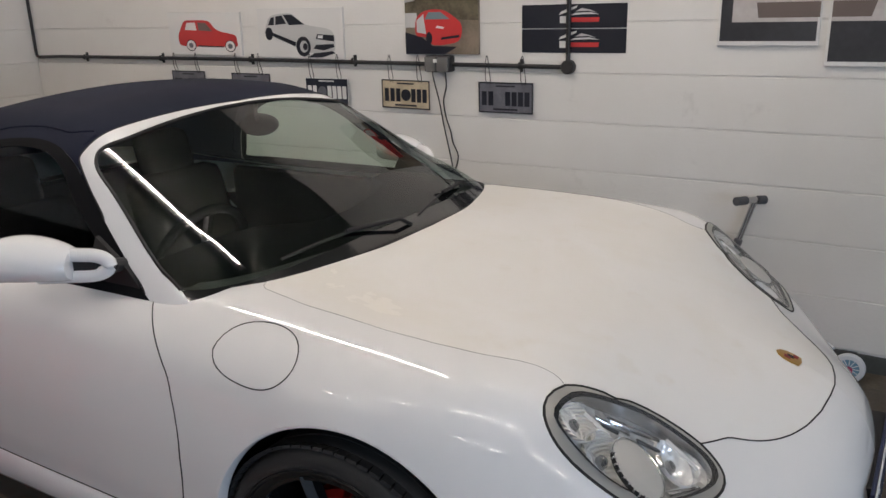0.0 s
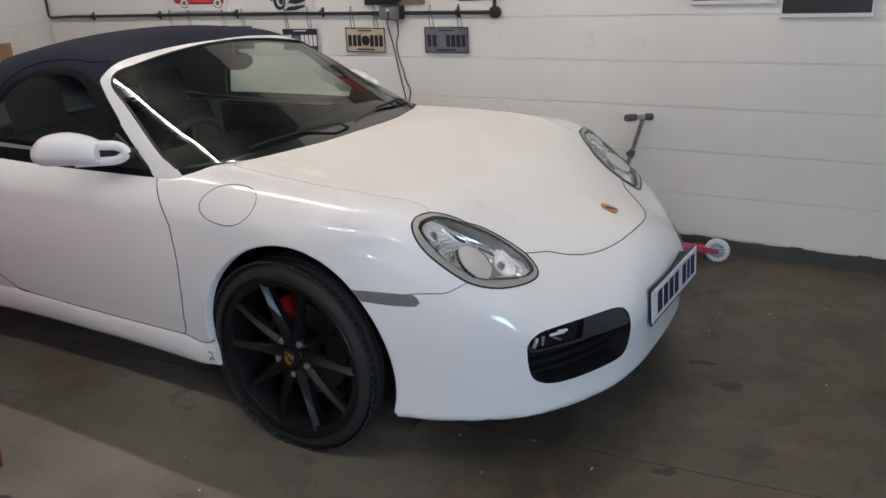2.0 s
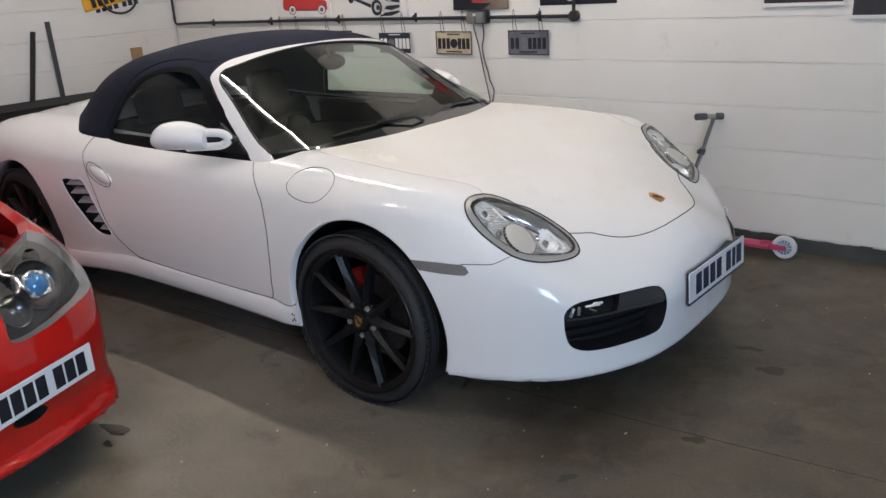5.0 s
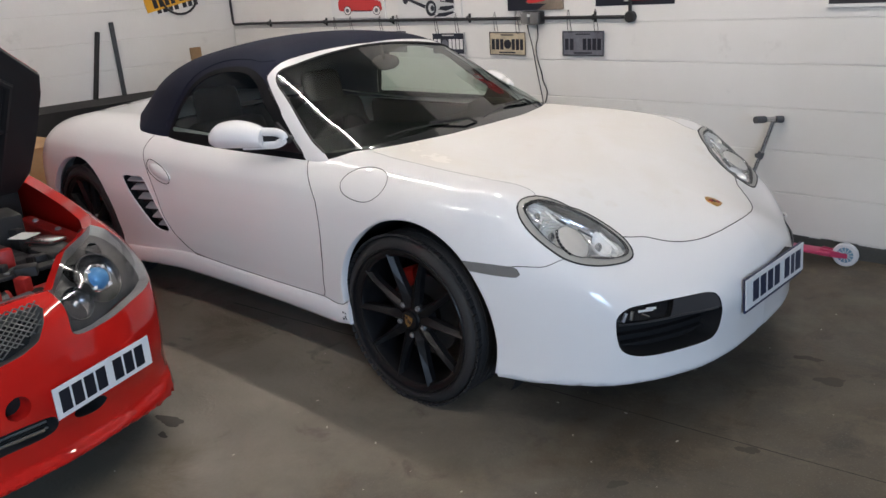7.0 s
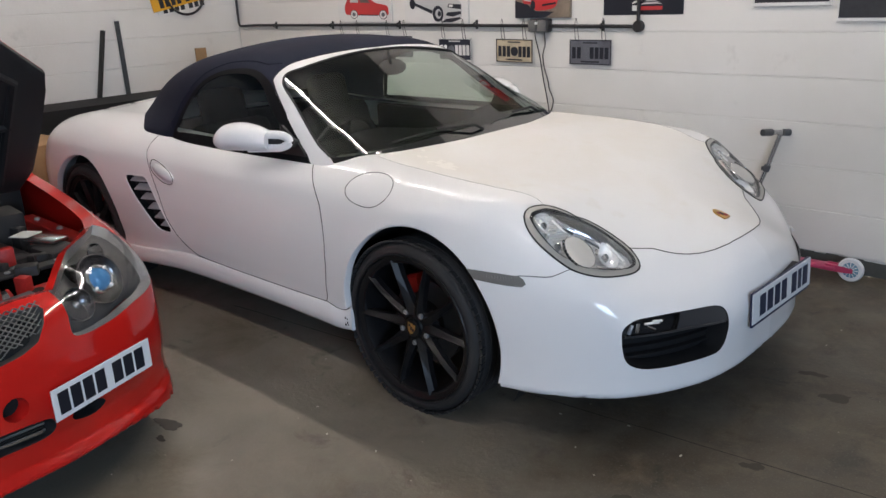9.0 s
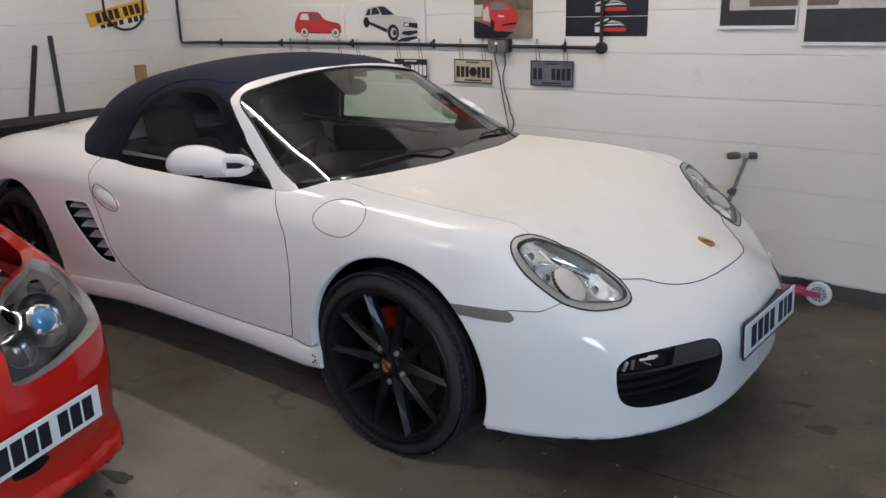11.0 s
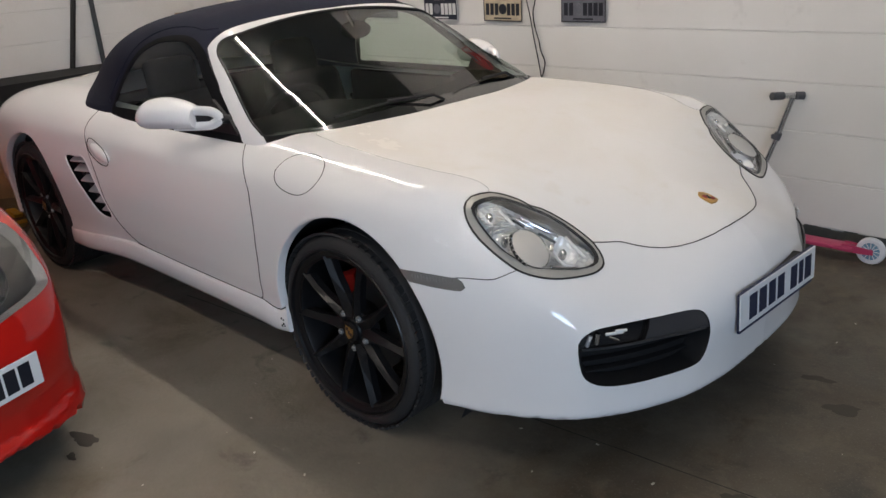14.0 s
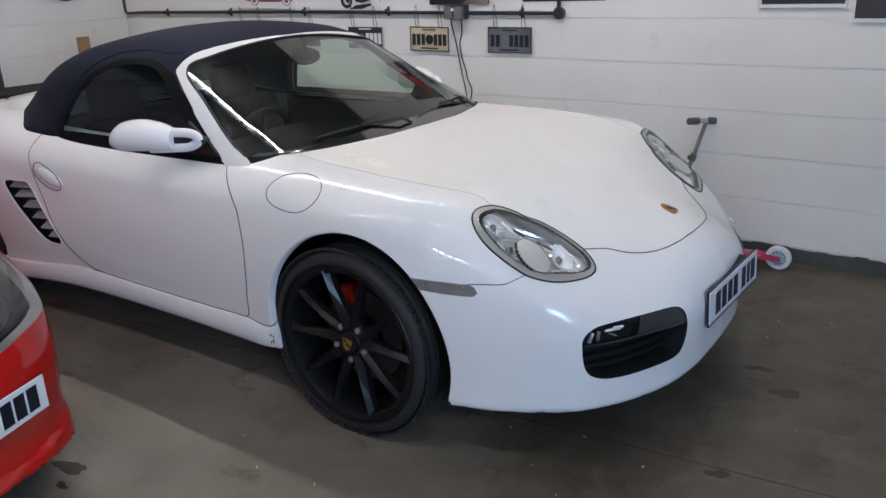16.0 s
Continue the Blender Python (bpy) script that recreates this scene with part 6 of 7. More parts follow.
def number_plate(car):
    """A flat plate on a navy holder, standing proud of the bumper."""
    m = Matrix.Translation((0.994, 0.020, 0.428)) @ Matrix.Rotation(radians(-2.6), 4, 'Z') @ Matrix.Rotation(radians(-3.0), 4, 'Y')
    bm = bmesh.new()
    box(bm, -0.002, 0.002, -0.248, 0.248, -0.054, 0.054, 0.0015, m)
    p = part("number_plate", bm, PLATE_WHITE, car, "white plate with dark bars on a navy holder")
    bm = bmesh.new()
    box(bm, -0.012, -0.0025, -0.242, 0.246, -0.068, 0.055, 0.003, m)
    part("plate_holder", bm, NAVY, p, "navy plate holder")
    bm = bmesh.new()
    box(bm, -0.060, -0.010, -0.20, 0.20, -0.045, 0.045, 0.004, m)
    part("holder_back", bm, BLACK, p)
    for a, b in ((-0.195, -0.148), (-0.134, -0.088), (-0.074, -0.030), (-0.016, 0.028), (0.072, 0.116), (0.130, 0.160), (0.172, 0.218)):
        bm = bmesh.new()
        box(bm, 0.0018, 0.0030, a, b, -0.037, 0.037, 0.0, m)
        part("bar", bm, PLATE_INK, p)
    for y in (-0.20, 0.20):
        bm = bmesh.new()
        rod(bm, m @ Vector((0.0015, y, 0.043)), m @ Vector((0.0045, y, 0.043)), 0.006, seg=10)
        part("plate_screw", bm, PLATE_WHITE, p)


def emblem(car):
    at = Vector((0.760, 0.0, 0.0))
    lo, hi = 0.3, 1.0
    for _ in range(40):
        mid = (lo + hi) / 2
        lo, hi = (lo, mid) if body_field(np.array([at.x]), np.array([0.0]), np.array([mid]))[0] > 0 else (mid, hi)
    slope = math.atan2(float(c_top(0.72) - c_top(0.80)), 0.08)
    m = Matrix.Translation((at.x, 0, lo - 0.001)) @ Matrix.Rotation(slope, 4, 'Y') @ Matrix.Rotation(radians(-90), 4, 'Z')
    out = [(0.0, 0.034), (0.014, 0.026), (0.022, 0.012), (0.024, -0.006), (0.022, -0.026), (0.0, -0.030), (-0.022, -0.026), (-0.024, -0.006), (-0.022, 0.012), (-0.014, 0.026)]
    out = [(x, -y) for x, y in out][::-1]
    bm = bmesh.new()
    prism(bm, out, 0.005, m, 0.0015)
    e = part("hood_badge", bm, GOLD, car, "gold shield badge on the hood", smooth=True, angle=30)
    for (x0, x1, y0, y1), mat in (((-0.017, -0.002, 0.006, 0.019), BADGE_RED), ((0.002, 0.017, -0.014, 0.002), BADGE_RED), ((-0.006, 0.006, -0.008, 0.009), INK)):
        bm = bmesh.new()
        box(bm, x0, x1, y0, y1, 0.0045, 0.0060, 0, m)
        part("enamel", bm, mat, e)


def door_mirror(car, side):
    a, b = Vector((-0.788, side * 0.812, 0.934)), Vector((-1.0, side * 0.927, 0.936))
    if side > 0:
        b = Vector((-1.01, 0.85, 0.936))
    bm = bmesh.new()
    ax = (b - a)
    n = 30
    prof = smooth_curve([0.0, 0.10, 0.25, 0.5, 0.75, 0.92, 1.0], [0.040, 0.049, 0.056, 0.061, 0.057, 0.037, 0.003])
    u = ax.normalized()
    side_v = Vector((0, 0, 1)).cross(u).normalized()
    rows = []
    for i in range(n + 1):
        t = i / n
        c = a + ax * t + Vector((0, 0, 0.014 * math.sin(t * math.pi)))
        r = float(prof(t))
        flat = [0.86 if math.sin(k * math.tau / 32) < 0 else 1.0 for k in range(32)]
        rows.append([bm.verts.new(c + side_v * (math.cos(k * math.tau / 32) * r * 1.25) + Vector((0, 0, 1)) * (math.sin(k * math.tau / 32) * r * flat[k])) for k in range(32)])
    for P, Q in zip(rows, rows[1:]):
        for j in range(32):
            bm.faces.new((P[j], P[(j + 1) % 32], Q[(j + 1) % 32], Q[j]))
    bm.faces.new(rows[-1])
    bm.faces.new(rows[0])
    shell = part("door_mirror", bm, WHITE_PAINT, car, "white teardrop door mirror", smooth=True)
    # a forked arm closed round a dark slot
    fork = [(-0.870, 0.856, 0.962)]
    for k in range(15):
        w = math.pi / 2 - math.pi * k / 14
        fork.append((-0.760 + 0.047 * math.cos(w), 0.797 - 0.029 * math.cos(w), 0.933 + 0.026 * math.sin(w)))
    fork.append((-0.870, 0.856, 0.904))
    bm = bmesh.new()
    tube(bm, [Vector((x, side * y, z)) for x, y, z in fork], 0.0175, 12)
    part("mirror_arm", bm, WHITE_PAINT, shell, smooth=True)
    bm = bmesh.new()
    box(bm, -0.056, 0.056, -0.007, 0.007, -0.018, 0.018, 0.004, Matrix.Translation((-0.785, side * 0.811, 0.933)) @ Matrix.Rotation(side * radians(-28.3), 4, 'Z'))
    part("slot", bm, BLACK, shell, "dark slot in the mirror arm")
    bm = bmesh.new()
    rod(bm, (-0.712, side * 0.765, 0.930), (-0.735, side * 0.715, 0.915), 0.018)
    part("mirror_foot", bm, BLACK, shell)
    bm = bmesh.new()
    prism(bm, [(-0.86, 0.865), (-0.655, 0.862), (-0.70, 0.915), (-0.80, 0.985)], 0.012, Matrix.Translation((0, side * 0.722, 0)) @ Matrix.Rotation(radians(90), 4, 'X'))
    part("sail_plate", bm, BLACK, shell, "black triangular sail plate")


def wipers(car):
    for (y0, y1) in ((-0.50, -0.05), (0.02, 0.47)):
        bm = bmesh.new()
        pts = []
        for i in range(13):
            y = y0 + (y1 - y0) * i / 12
            x = hood_back(y) - 0.065 - 0.05 * math.sin(i / 12 * math.pi * 0.5)
            z = 0.912 + 0.012 * math.sin(i / 12 * math.pi)
            pts.append((float(x), y, z))
        tube(bm, pts, 0.0042, 8)
        w = part("wiper_blade", bm, BLACK, car, "black wiper lying on the screen", smooth=True)
        bm = bmesh.new()
        tube(bm, [(float(hood_back(y1)) - 0.045, y1, 0.905), (float(hood_back(y1)) - 0.05, y1 - 0.05, 0.932), (pts[6][0] + 0.010, pts[6][1], pts[6][2] + 0.010)], 0.006, 8)
        part("wiper_arm", bm, BLACK, w, smooth=True)


def interior(car):
    bm = bmesh.new()
    box(bm, -2.0, -0.30, -0.70, 0.70, 0.16, 0.20, 0.01)
    part("cabin_floor", bm, DEEP_BLACK, car)
    bm = bmesh.new()
    for s in (-1, 1):
        box(bm, -1.72, -0.4, s * 0.70 - 0.03, s * 0.70 + 0.03, 0.18, 0.84, 0.02)
    box(bm, -1.98, -1.90, -0.60, 0.60, 0.18, 0.90, 0.03)
    part("cabin_trim", bm, TRIM, car, "black cabin lining", smooth=True, angle=40)
    bm = bmesh.new()
    rows = []
    for i in range(21):
        y = -0.68 + 1.36 * i / 20
        cx = float(hood_back(y)) - 0.09
        hump = 0.045 * math.exp(-((y + 0.36) / 0.2) ** 2)
        rows.append([bm.verts.new((cx + dx, y, z)) for dx, z in ((0.02, 0.868), (-0.10, 0.888 + hump * 0.4), (-0.26, 0.885 + hump), (-0.36, 0.85 + hump), (-0.40, 0.74), (-0.34, 0.5))])
    for P, Q in zip(rows, rows[1:]):
        for j in range(5):
            bm.faces.new((P[j], P[j + 1], Q[j + 1], Q[j]))
    part("dashboard", bm, TRIM, car, "black dashboard", smooth=True)
    m = Matrix.Translation((-0.86, -0.36, 0.80)) @ Matrix.Rotation(radians(-66), 4, 'Y')
    bm = bmesh.new()
    tube(bm, [m @ Vector((0.185 * math.cos(k * math.tau / 32), 0.185 * math.sin(k * math.tau / 32), 0)) for k in range(32)], 0.015, 10, True)
    sw = part("steering_wheel", bm, TRIM, car, "black three-spoke steering wheel", smooth=True)
    bm = bmesh.new()
    for a in (0, 120, 240):
        v = Matrix.Rotation(radians(a), 4, 'Z') @ Vector((0.18, 0, 0))
        rod(bm, m @ Vector((0, 0, -0.02)), m @ v, 0.014, seg=8)
    lathe(bm, [(0.065, -0.03), (0.062, 0.0), (0.04, 0.012), (0.001, 0.014)], 24, m)
    part("steering_hub", bm, TRIM, sw, smooth=True)
    for y in (-0.36, 0.36):
        bm = bmesh.new()
        box(bm, -1.60, -1.08, y - 0.24, y + 0.24, 0.26, 0.44, 0.06)
        seat = part("seat", bm, TRIM, car, "black leather bucket seat", smooth=True, angle=60)
        bm = bmesh.new()
        box(bm, -0.07, 0.07, -0.23, 0.23, 0.0, 0.50, 0.055, Matrix.Translation((-1.62, y, 0.40)) @ Matrix.Rotation(radians(-16), 4, 'Y'))
        part("backrest", bm, TRIM, seat, smooth=True, angle=60)
        bm = bmesh.new()
        box(bm, -0.05, 0.05, -0.13, 0.13, 0.0, 0.2, 0.045, Matrix.Translation((-1.77, y, 0.85)) @ Matrix.Rotation(radians(-12), 4, 'Y'))
        part("head_restraint", bm, TRIM, seat, smooth=True, angle=60)
    bm = bmesh.new()
    bmesh.ops.create_uvsphere(bm, u_segments=28, v_segments=16, radius=1.0, matrix=Matrix.Translation((-1.15, 0.27, 1.112)) @ Matrix.Rotation(radians(-44), 4, 'Z') @ Matrix.Diagonal((0.022, 0.072, 0.042, 1)))
    rv = part("rear_view_mirror", bm, TRIM, car, "black interior mirror", smooth=True, angle=50)
    bm = bmesh.new()
    tube(bm, [Vector((-1.15, 0.26, 1.13)), Vector((-1.08, 0.18, 1.18)), Vector((-0.98, 0.08, 1.215))], 0.008, 8)
    part("mirror_stem", bm, TRIM, rv, smooth=True)


def roadster():
    car = thing("sports_car", "white two-seat convertible sports car with navy soft top", "car", at=CAR)
    roadster_body(car)
    roadster_cabin(car)
    for side in (-1, 1):
        wheel(car, -0.006, side * 0.752, 0.327, 0.327, 0.235, 0, side)
        wheel(car, -2.430, side * 0.755, 0.333, 0.333, 0.255, 0, side)
        door_mirror(car, side)
    number_plate(car)
    emblem(car)
    wipers(car)
    interior(car)
    return car


roadster()
# ---- red hatchback with its bonnet up: x forward from the front axle, y to its left ----
RED = pose(0.42, -3.83, 0.0)
k_top = smooth_curve([-1.0, -0.5, -0.1, 0.2, 0.5, 0.68, 0.76, 0.83, 0.9], [0.98, 0.915, 0.865, 0.82, 0.765, 0.715, 0.68, 0.62, 0.50])
k_edge = smooth_curve([-1.0, -0.5, -0.1, 0.2, 0.4, 0.5, 0.7, 0.9], [0.95, 0.885, 0.81, 0.735, 0.68, 0.655, 0.60, 0.5])
k_plan = smooth_curve([0.0, 0.3, 0.45, 0.56, 0.66, 0.74, 0.80, 0.85, 0.9], [0.0, 0.035, 0.075, 0.112, 0.172, 0.245, 0.345, 0.52, 0.9])
k_up = smooth_curve([0.05, 0.12, 0.18, 0.215, 0.245, 0.29, 0.35, 0.40, 0.45, 0.55, 0.65, 0.75], [-0.035, -0.025, -0.004, 0.004, 0.026, 0.028, 0.017, 0.011, 0.009, 0.022, 0.06, 0.14])


red_low = smooth_curve([0.0, 0.5, 0.68, 0.8, 0.9], [0.203, 0.198, 0.175, 0.150, 0.14])


def red_field(x, y, z):
    a = np.abs(y)
    s = np.clip(a / 0.80, 0, 1)
    top = (z - (k_top(x) + (k_edge(x) - k_top(x)) * s ** 3)) * 0.95
    slope = (k_plan(a + 0.01) - k_plan(a - 0.01)) / 0.02
    nose = (x - (0.865 - k_plan(a) - k_up(z))) / np.sqrt(1 + slope ** 2)
    side = a - (0.845 - 0.05 * np.clip((z - 0.5) / 0.4, 0, 1.2) ** 2 + 0.030 * np.exp(-((z - 0.17) / 0.05) ** 2))
    f = smax(smax(top, side, 0.09), nose, 0.06)
    return smax(smax(f, red_low(a) - z, 0.015), -1.0 - x, 0.02)



RED_LAMP = rounded([(0.470, 0.735), (0.430, 0.702), (0.30, 0.655), (0.250, 0.588), (0.150, 0.577), (-0.054, 0.574), (-0.225, 0.561), (-0.345, 0.560), (-0.373, 0.580), (-0.335, 0.640), (-0.285, 0.705), (-0.18, 0.76), (0.06, 0.80), (0.32, 0.80)], 4)
RED_GRILLE = [(-0.1, 0.562), (0.163, 0.564), (0.244, 0.572), (0.299, 0.590), (0.335, 0.632), (0.352, 0.668), (0.34, 0.673), (0.2, 0.678), (-0.1, 0.680)]
BAY = [(-0.42, -0.3), (-0.42, 0.800), (-0.05, 0.800), (0.15, 0.778), (0.25, 0.737), (0.346, 0.662), (0.481, 0.540), (0.622, 0.450), (0.688, 0.405), (0.700, 0.33), (0.716, 0.22), (0.728, 0.0), (0.73, -0.3)]


def corner_view(outline):
    g = polygon_side(outline)
    return lambda x, y, z: np.where((np.abs(y) > 0.3) & (x > 0.1) & (z > 0.5), g(np.abs(y) - x, z), -0.3)


def red_car():
    car = thing("hatchback", "red hatchback with its bonnet propped open", "car", at=RED)
    sh = Shell(red_field, *spine_rays(-0.95, 0.20, 0.45, 80, 80, 6, 130))
    arch = sh.cut("arch", lambda x, y, z: np.where(np.abs(y) > 0.5, 0.345 - np.hypot(x, z - 0.31), -0.1))
    low = sh.cut("under", lambda x, y, z: red_low(np.abs(y)) + 0.004 - z)
    back = sh.cut("back", lambda x, y, z: -0.985 - x)
    bay = sh.cut("bay", plan(BAY))
    lens = sh.cut("lens", corner_view(RED_LAMP), (0,))
    grill = sh.cut("grille", front(RED_GRILLE), (0,))
    lowg = sh.cut("mouth", front(rounded([(-0.2, 0.312), (0.1, 0.312), (0.25, 0.306), (0.292, 0.322), (0.292, 0.352), (0.262, 0.368), (0.1, 0.378), (-0.2, 0.380)], 3)), (0,))
    duct = sh.cut("duct", front(rounded([(0.352, 0.318), (0.355, 0.348), (0.40, 0.352), (0.455, 0.340), (0.462, 0.318), (0.42, 0.302)], 4)), (0,))
    holes = sh.cut("hole", lambda x, y, z: np.where(x > 0.5, np.maximum(0.036 - np.hypot(np.abs(y) - 0.195, z - 0.434), 0.036 - np.hypot(np.abs(y) - 0.075, z - 0.434)), -0.1), (0,))
    V, F, N = sh.panel(0)
    mesh_object("red_body", V, F, RED_PAINT, car, "glossy red front bumper and wings", N)
    V, F, N = sh.panel(low)
    mesh_object("underside", V, F, BLACK, car, "", N)
    for k, nm in ((lowg, "lower_grille"), (duct, "brake_duct"), (holes, "bumper_hole"), (grill, "grille")):
        V, F, N = sh.panel(k, -0.045)
        g = mesh_object(nm, V, F, DEEP_BLACK, car, "", N)
        if k == holes:
            g["kind"] = "stuff"
        for side in (-1, 1):
            bm = bmesh.new()
            skirt(bm, sh, k, side, 0.045)
            part("edge", bm, GREY_METAL if k == grill else RED_PAINT if k == holes else BLACK, g, smooth=True)
        if k == grill:
            mesh_bars(g, car)
        if k == lowg:
            bm = bmesh.new()
            for zz in (0.325, 0.345, 0.363):
                box(bm, 0.775, 0.795, -0.27, 0.27, zz - 0.004, zz + 0.004, 0.002)
            part("cooler_fin", bm, GREY_METAL, g, "grey intercooler fins")
            bm = bmesh.new()
            box(bm, 0.79, 0.80, 0.10, 0.26, 0.318, 0.330, 0.002)
            part("cooler_pipe", bm, CHROME_DULL, g)
        if k == holes:
            for side in (-1, 1):
                for yy in (0.195, 0.075):
                    for dz in (-0.02, -0.005, 0.010, 0.024):
                        bm = bmesh.new()
                        box(bm, 0.775, 0.783, side * yy - 0.034, side * yy + 0.034, 0.434 + dz - 0.003, 0.434 + dz + 0.003)
                        part("fin", bm, CHROME_DULL, g)
    for side in (-1, 1):
        red_lamp(sh, lens, side, car)
    V, F, N = sh.panel(bay, 0.0)
    # inner wings and bay floor
    bm = bmesh.new()
    box(bm, -0.42, 0.56, -0.62, 0.62, 0.30, 0.33)
    box(bm, -0.46, -0.42, -0.74, 0.74, 0.30, 0.84)
    part("bay_floor", bm, DEEP_BLACK, car)
    for side in (-1, 1):
        bm = bmesh.new()
        skirt(bm, sh, bay, side, 0.016)
        part("bay_edge", bm, RED_PAINT, car, smooth=True)
        bm = bmesh.new()
        box(bm, -0.42, 0.34, side * 0.740 - 0.030, side * 0.740 + 0.030, 0.33, 0.665, 0.008)
        part("inner_wing", bm, BAY_RED, car, "dull red inner wing")
        for x in (-0.30, -0.08, 0.16):
            bm = bmesh.new()
            lathe(bm, [(0.012, 0.0), (0.012, 0.006), (0.008, 0.010), (0.0004, 0.010)], 10, Matrix.Translation((x, side * 0.740, 0.6645)))
            part("wing_bolt", bm, STEEL, car, "small wing bolt", smooth=True, angle=30)
        # wheel
        base = Matrix.Translation((0, side * 0.735, 0.31)) @ Matrix.Rotation(radians(90 if side < 0 else -90), 4, 'X')
        bm = bmesh.new()
        lathe(bm, [(0.20, -0.09), (0.28, -0.10), (0.306, -0.085), (0.31, 0.0), (0.306, 0.085), (0.28, 0.10), (0.215, 0.095), (0.205, 0.08)], 64, base)
        ty = part("tyre", bm, RUBBER, car, "black tyre", smooth=True)
        bm = bmesh.new()
        lathe(bm, [(0.215, 0.09), (0.20, 0.07), (0.17, 0.03), (0.05, 0.045), (0.001, 0.05)], 48, base)
        part("rim", bm, GREY_METAL, ty, "grey alloy rim", smooth=True)
    bonnet(car)
    engine(car)
    red_plate(car)
    cabin_shell(car)
    return car


def mesh_bars(g, car):
    """Diamond mesh of the grille and its emblem bars."""
    bm = bmesh.new()
    for s in (-1, 1):
        for k in range(-34, 35):
            y0 = k * 0.022
            pts = []
            for i in range(9):
                z = 0.560 + 0.125 * i / 8
                y = y0 + s * (z - 0.62) * 1.5
                if abs(y) < 0.345 and z > 0.562 + max(0.0, abs(y) - 0.16) * 0.28:
                    pts.append((0.865 - float(k_plan(abs(y))) - float(k_up(z)) - 0.018, y, z))
            if len(pts) > 1:
                tube(bm, pts, 0.0022, 4)
    tagged(part("wire_mesh", bm, GREY_METAL, g, "grey diamond wire mesh"), kind="stuff")
    x = lambda y, z: 0.865 - float(k_plan(abs(y))) - float(k_up(z)) - 0.010
    for y0, y1, z0, z1, mat in ((0.150, 0.192, 0.604, 0.630, PAPER), (0.155, 0.187, 0.608, 0.626, PRINT_RED), (0.11, 0.145, 0.606, 0.614, PAPER)):
        bm = bmesh.new()
        d = 0.004 if mat is PRINT_RED else 0.0
        xx = x((y0 + y1) / 2, 0.62) + d
        bm_pts = [(y0, z0), (y1 - 0.008, z0), (y1, (z0 + z1) / 2), (y1 - 0.004, z1), (y0 + 0.010, z1)]
        prism(bm, bm_pts, 0.005, Matrix.Translation((xx, 0, 0)) @ Matrix(((0, 0, 1, 0), (1, 0, 0, 0), (0, 1, 0, 0), (0, 0, 0, 1))))
        part("emblem_bar", bm, mat, g, "red and white emblem bar")


def red_lamp(sh, lens, side, car):
    V, F, N = one_side(sh, lens, side, 0.001)
    lamp = mesh_object("headlight", V, F, CLEAR, car, "clear swept-back headlight with black inside", N)
    lamp.visible_shadow = False
    V, F, N = one_side(sh, lens, side, 0.0)
    c = V.mean(0)
    d = np.linalg.norm(V - c, axis=1)
    mesh_object("housing", V - (0.030 + 0.055 * np.clip(1 - (d / 0.2) ** 2, 0, 1))[:, None] * N, F, HOUSING_DARK, lamp, "dark housing", N)
    bm = bmesh.new()
    skirt(bm, sh, lens, side, 0.032, 0.001)
    part("lens_edge", bm, LAMP_EDGE, lamp, "frosted lens edge", smooth=True)
    face = Vector((0.86, 0.30 * side, 0.42))
    rot = face.to_track_quat('Z', 'Y').to_matrix().to_4x4()
    m = Matrix.Translation((0.604, 0.574 * side, 0.655)) @ rot
    bm = bmesh.new()
    lathe(bm, [(0.084, 0.004), (0.083, 0.010), (0.079, 0.010), (0.076, 0.002), (0.062, -0.012), (0.050, -0.016), (0.040, -0.012)], 40, m)
    part("projector_bowl", bm, BOWL_DARK, lamp, "dark mirror bowl", smooth=True)
    bm = bmesh.new()
    lathe(bm, [(0.050, -0.014), (0.049, 0.006), (0.046, 0.010), (0.040, 0.012), (0.036, 0.010)], 36, m)
    ring = part("projector_ring", bm, SATIN_CHROME, lamp, "chrome projector ring", smooth=True, angle=30)
    bm = bmesh.new()
    lathe(bm, [(0.036, 0.010), (0.032, 0.022), (0.022, 0.030), (0.010, 0.034), (0.0005, 0.035)], 28, m)
    part("projector_lens", bm, PROJECTOR_BLUE, ring, "blue-tinted projector lens", smooth=True)
    for k in range(4):
        a = radians(40 + 90 * k)
        bm = bmesh.new()
        box(bm, 0.034, 0.048, -0.004, 0.004, 0.008, 0.016, 0.002, m @ Matrix.Rotation(a, 4, 'Z'))
        part("ring_tab", bm, LAMP_WHITE, ring, "pale tab")
    m = Matrix.Translation((0.696, 0.462 * side, 0.626)) @ rot
    bm = bmesh.new()
    lathe(bm, [(0.054, 0.006), (0.053, 0.010), (0.049, 0.008), (0.044, -0.004), (0.030, -0.018), (0.014, -0.024), (0.001, -0.025)], 32, m)
    bowl = part("bowl", bm, BOWL_DARK, lamp, "dark mirror bowl", smooth=True)
    bm = bmesh.new()
    lathe(bm, [(0.014, -0.022), (0.013, -0.004), (0.008, 0.002), (0.0005, 0.004)], 16, m)
    part("bulb", bm, CLEAR_BULB, bowl, smooth=True)
    bm = bmesh.new()
    lathe(bm, [(0.030, 0.004), (0.028, -0.004), (0.014, -0.012), (0.001, -0.013)], 24, Matrix.Translation((0.455, 0.640 * side, 0.700)) @ rot)
    part("indicator_bowl", bm, BOWL_DARK, lamp, "small dark indicator bowl", smooth=True)


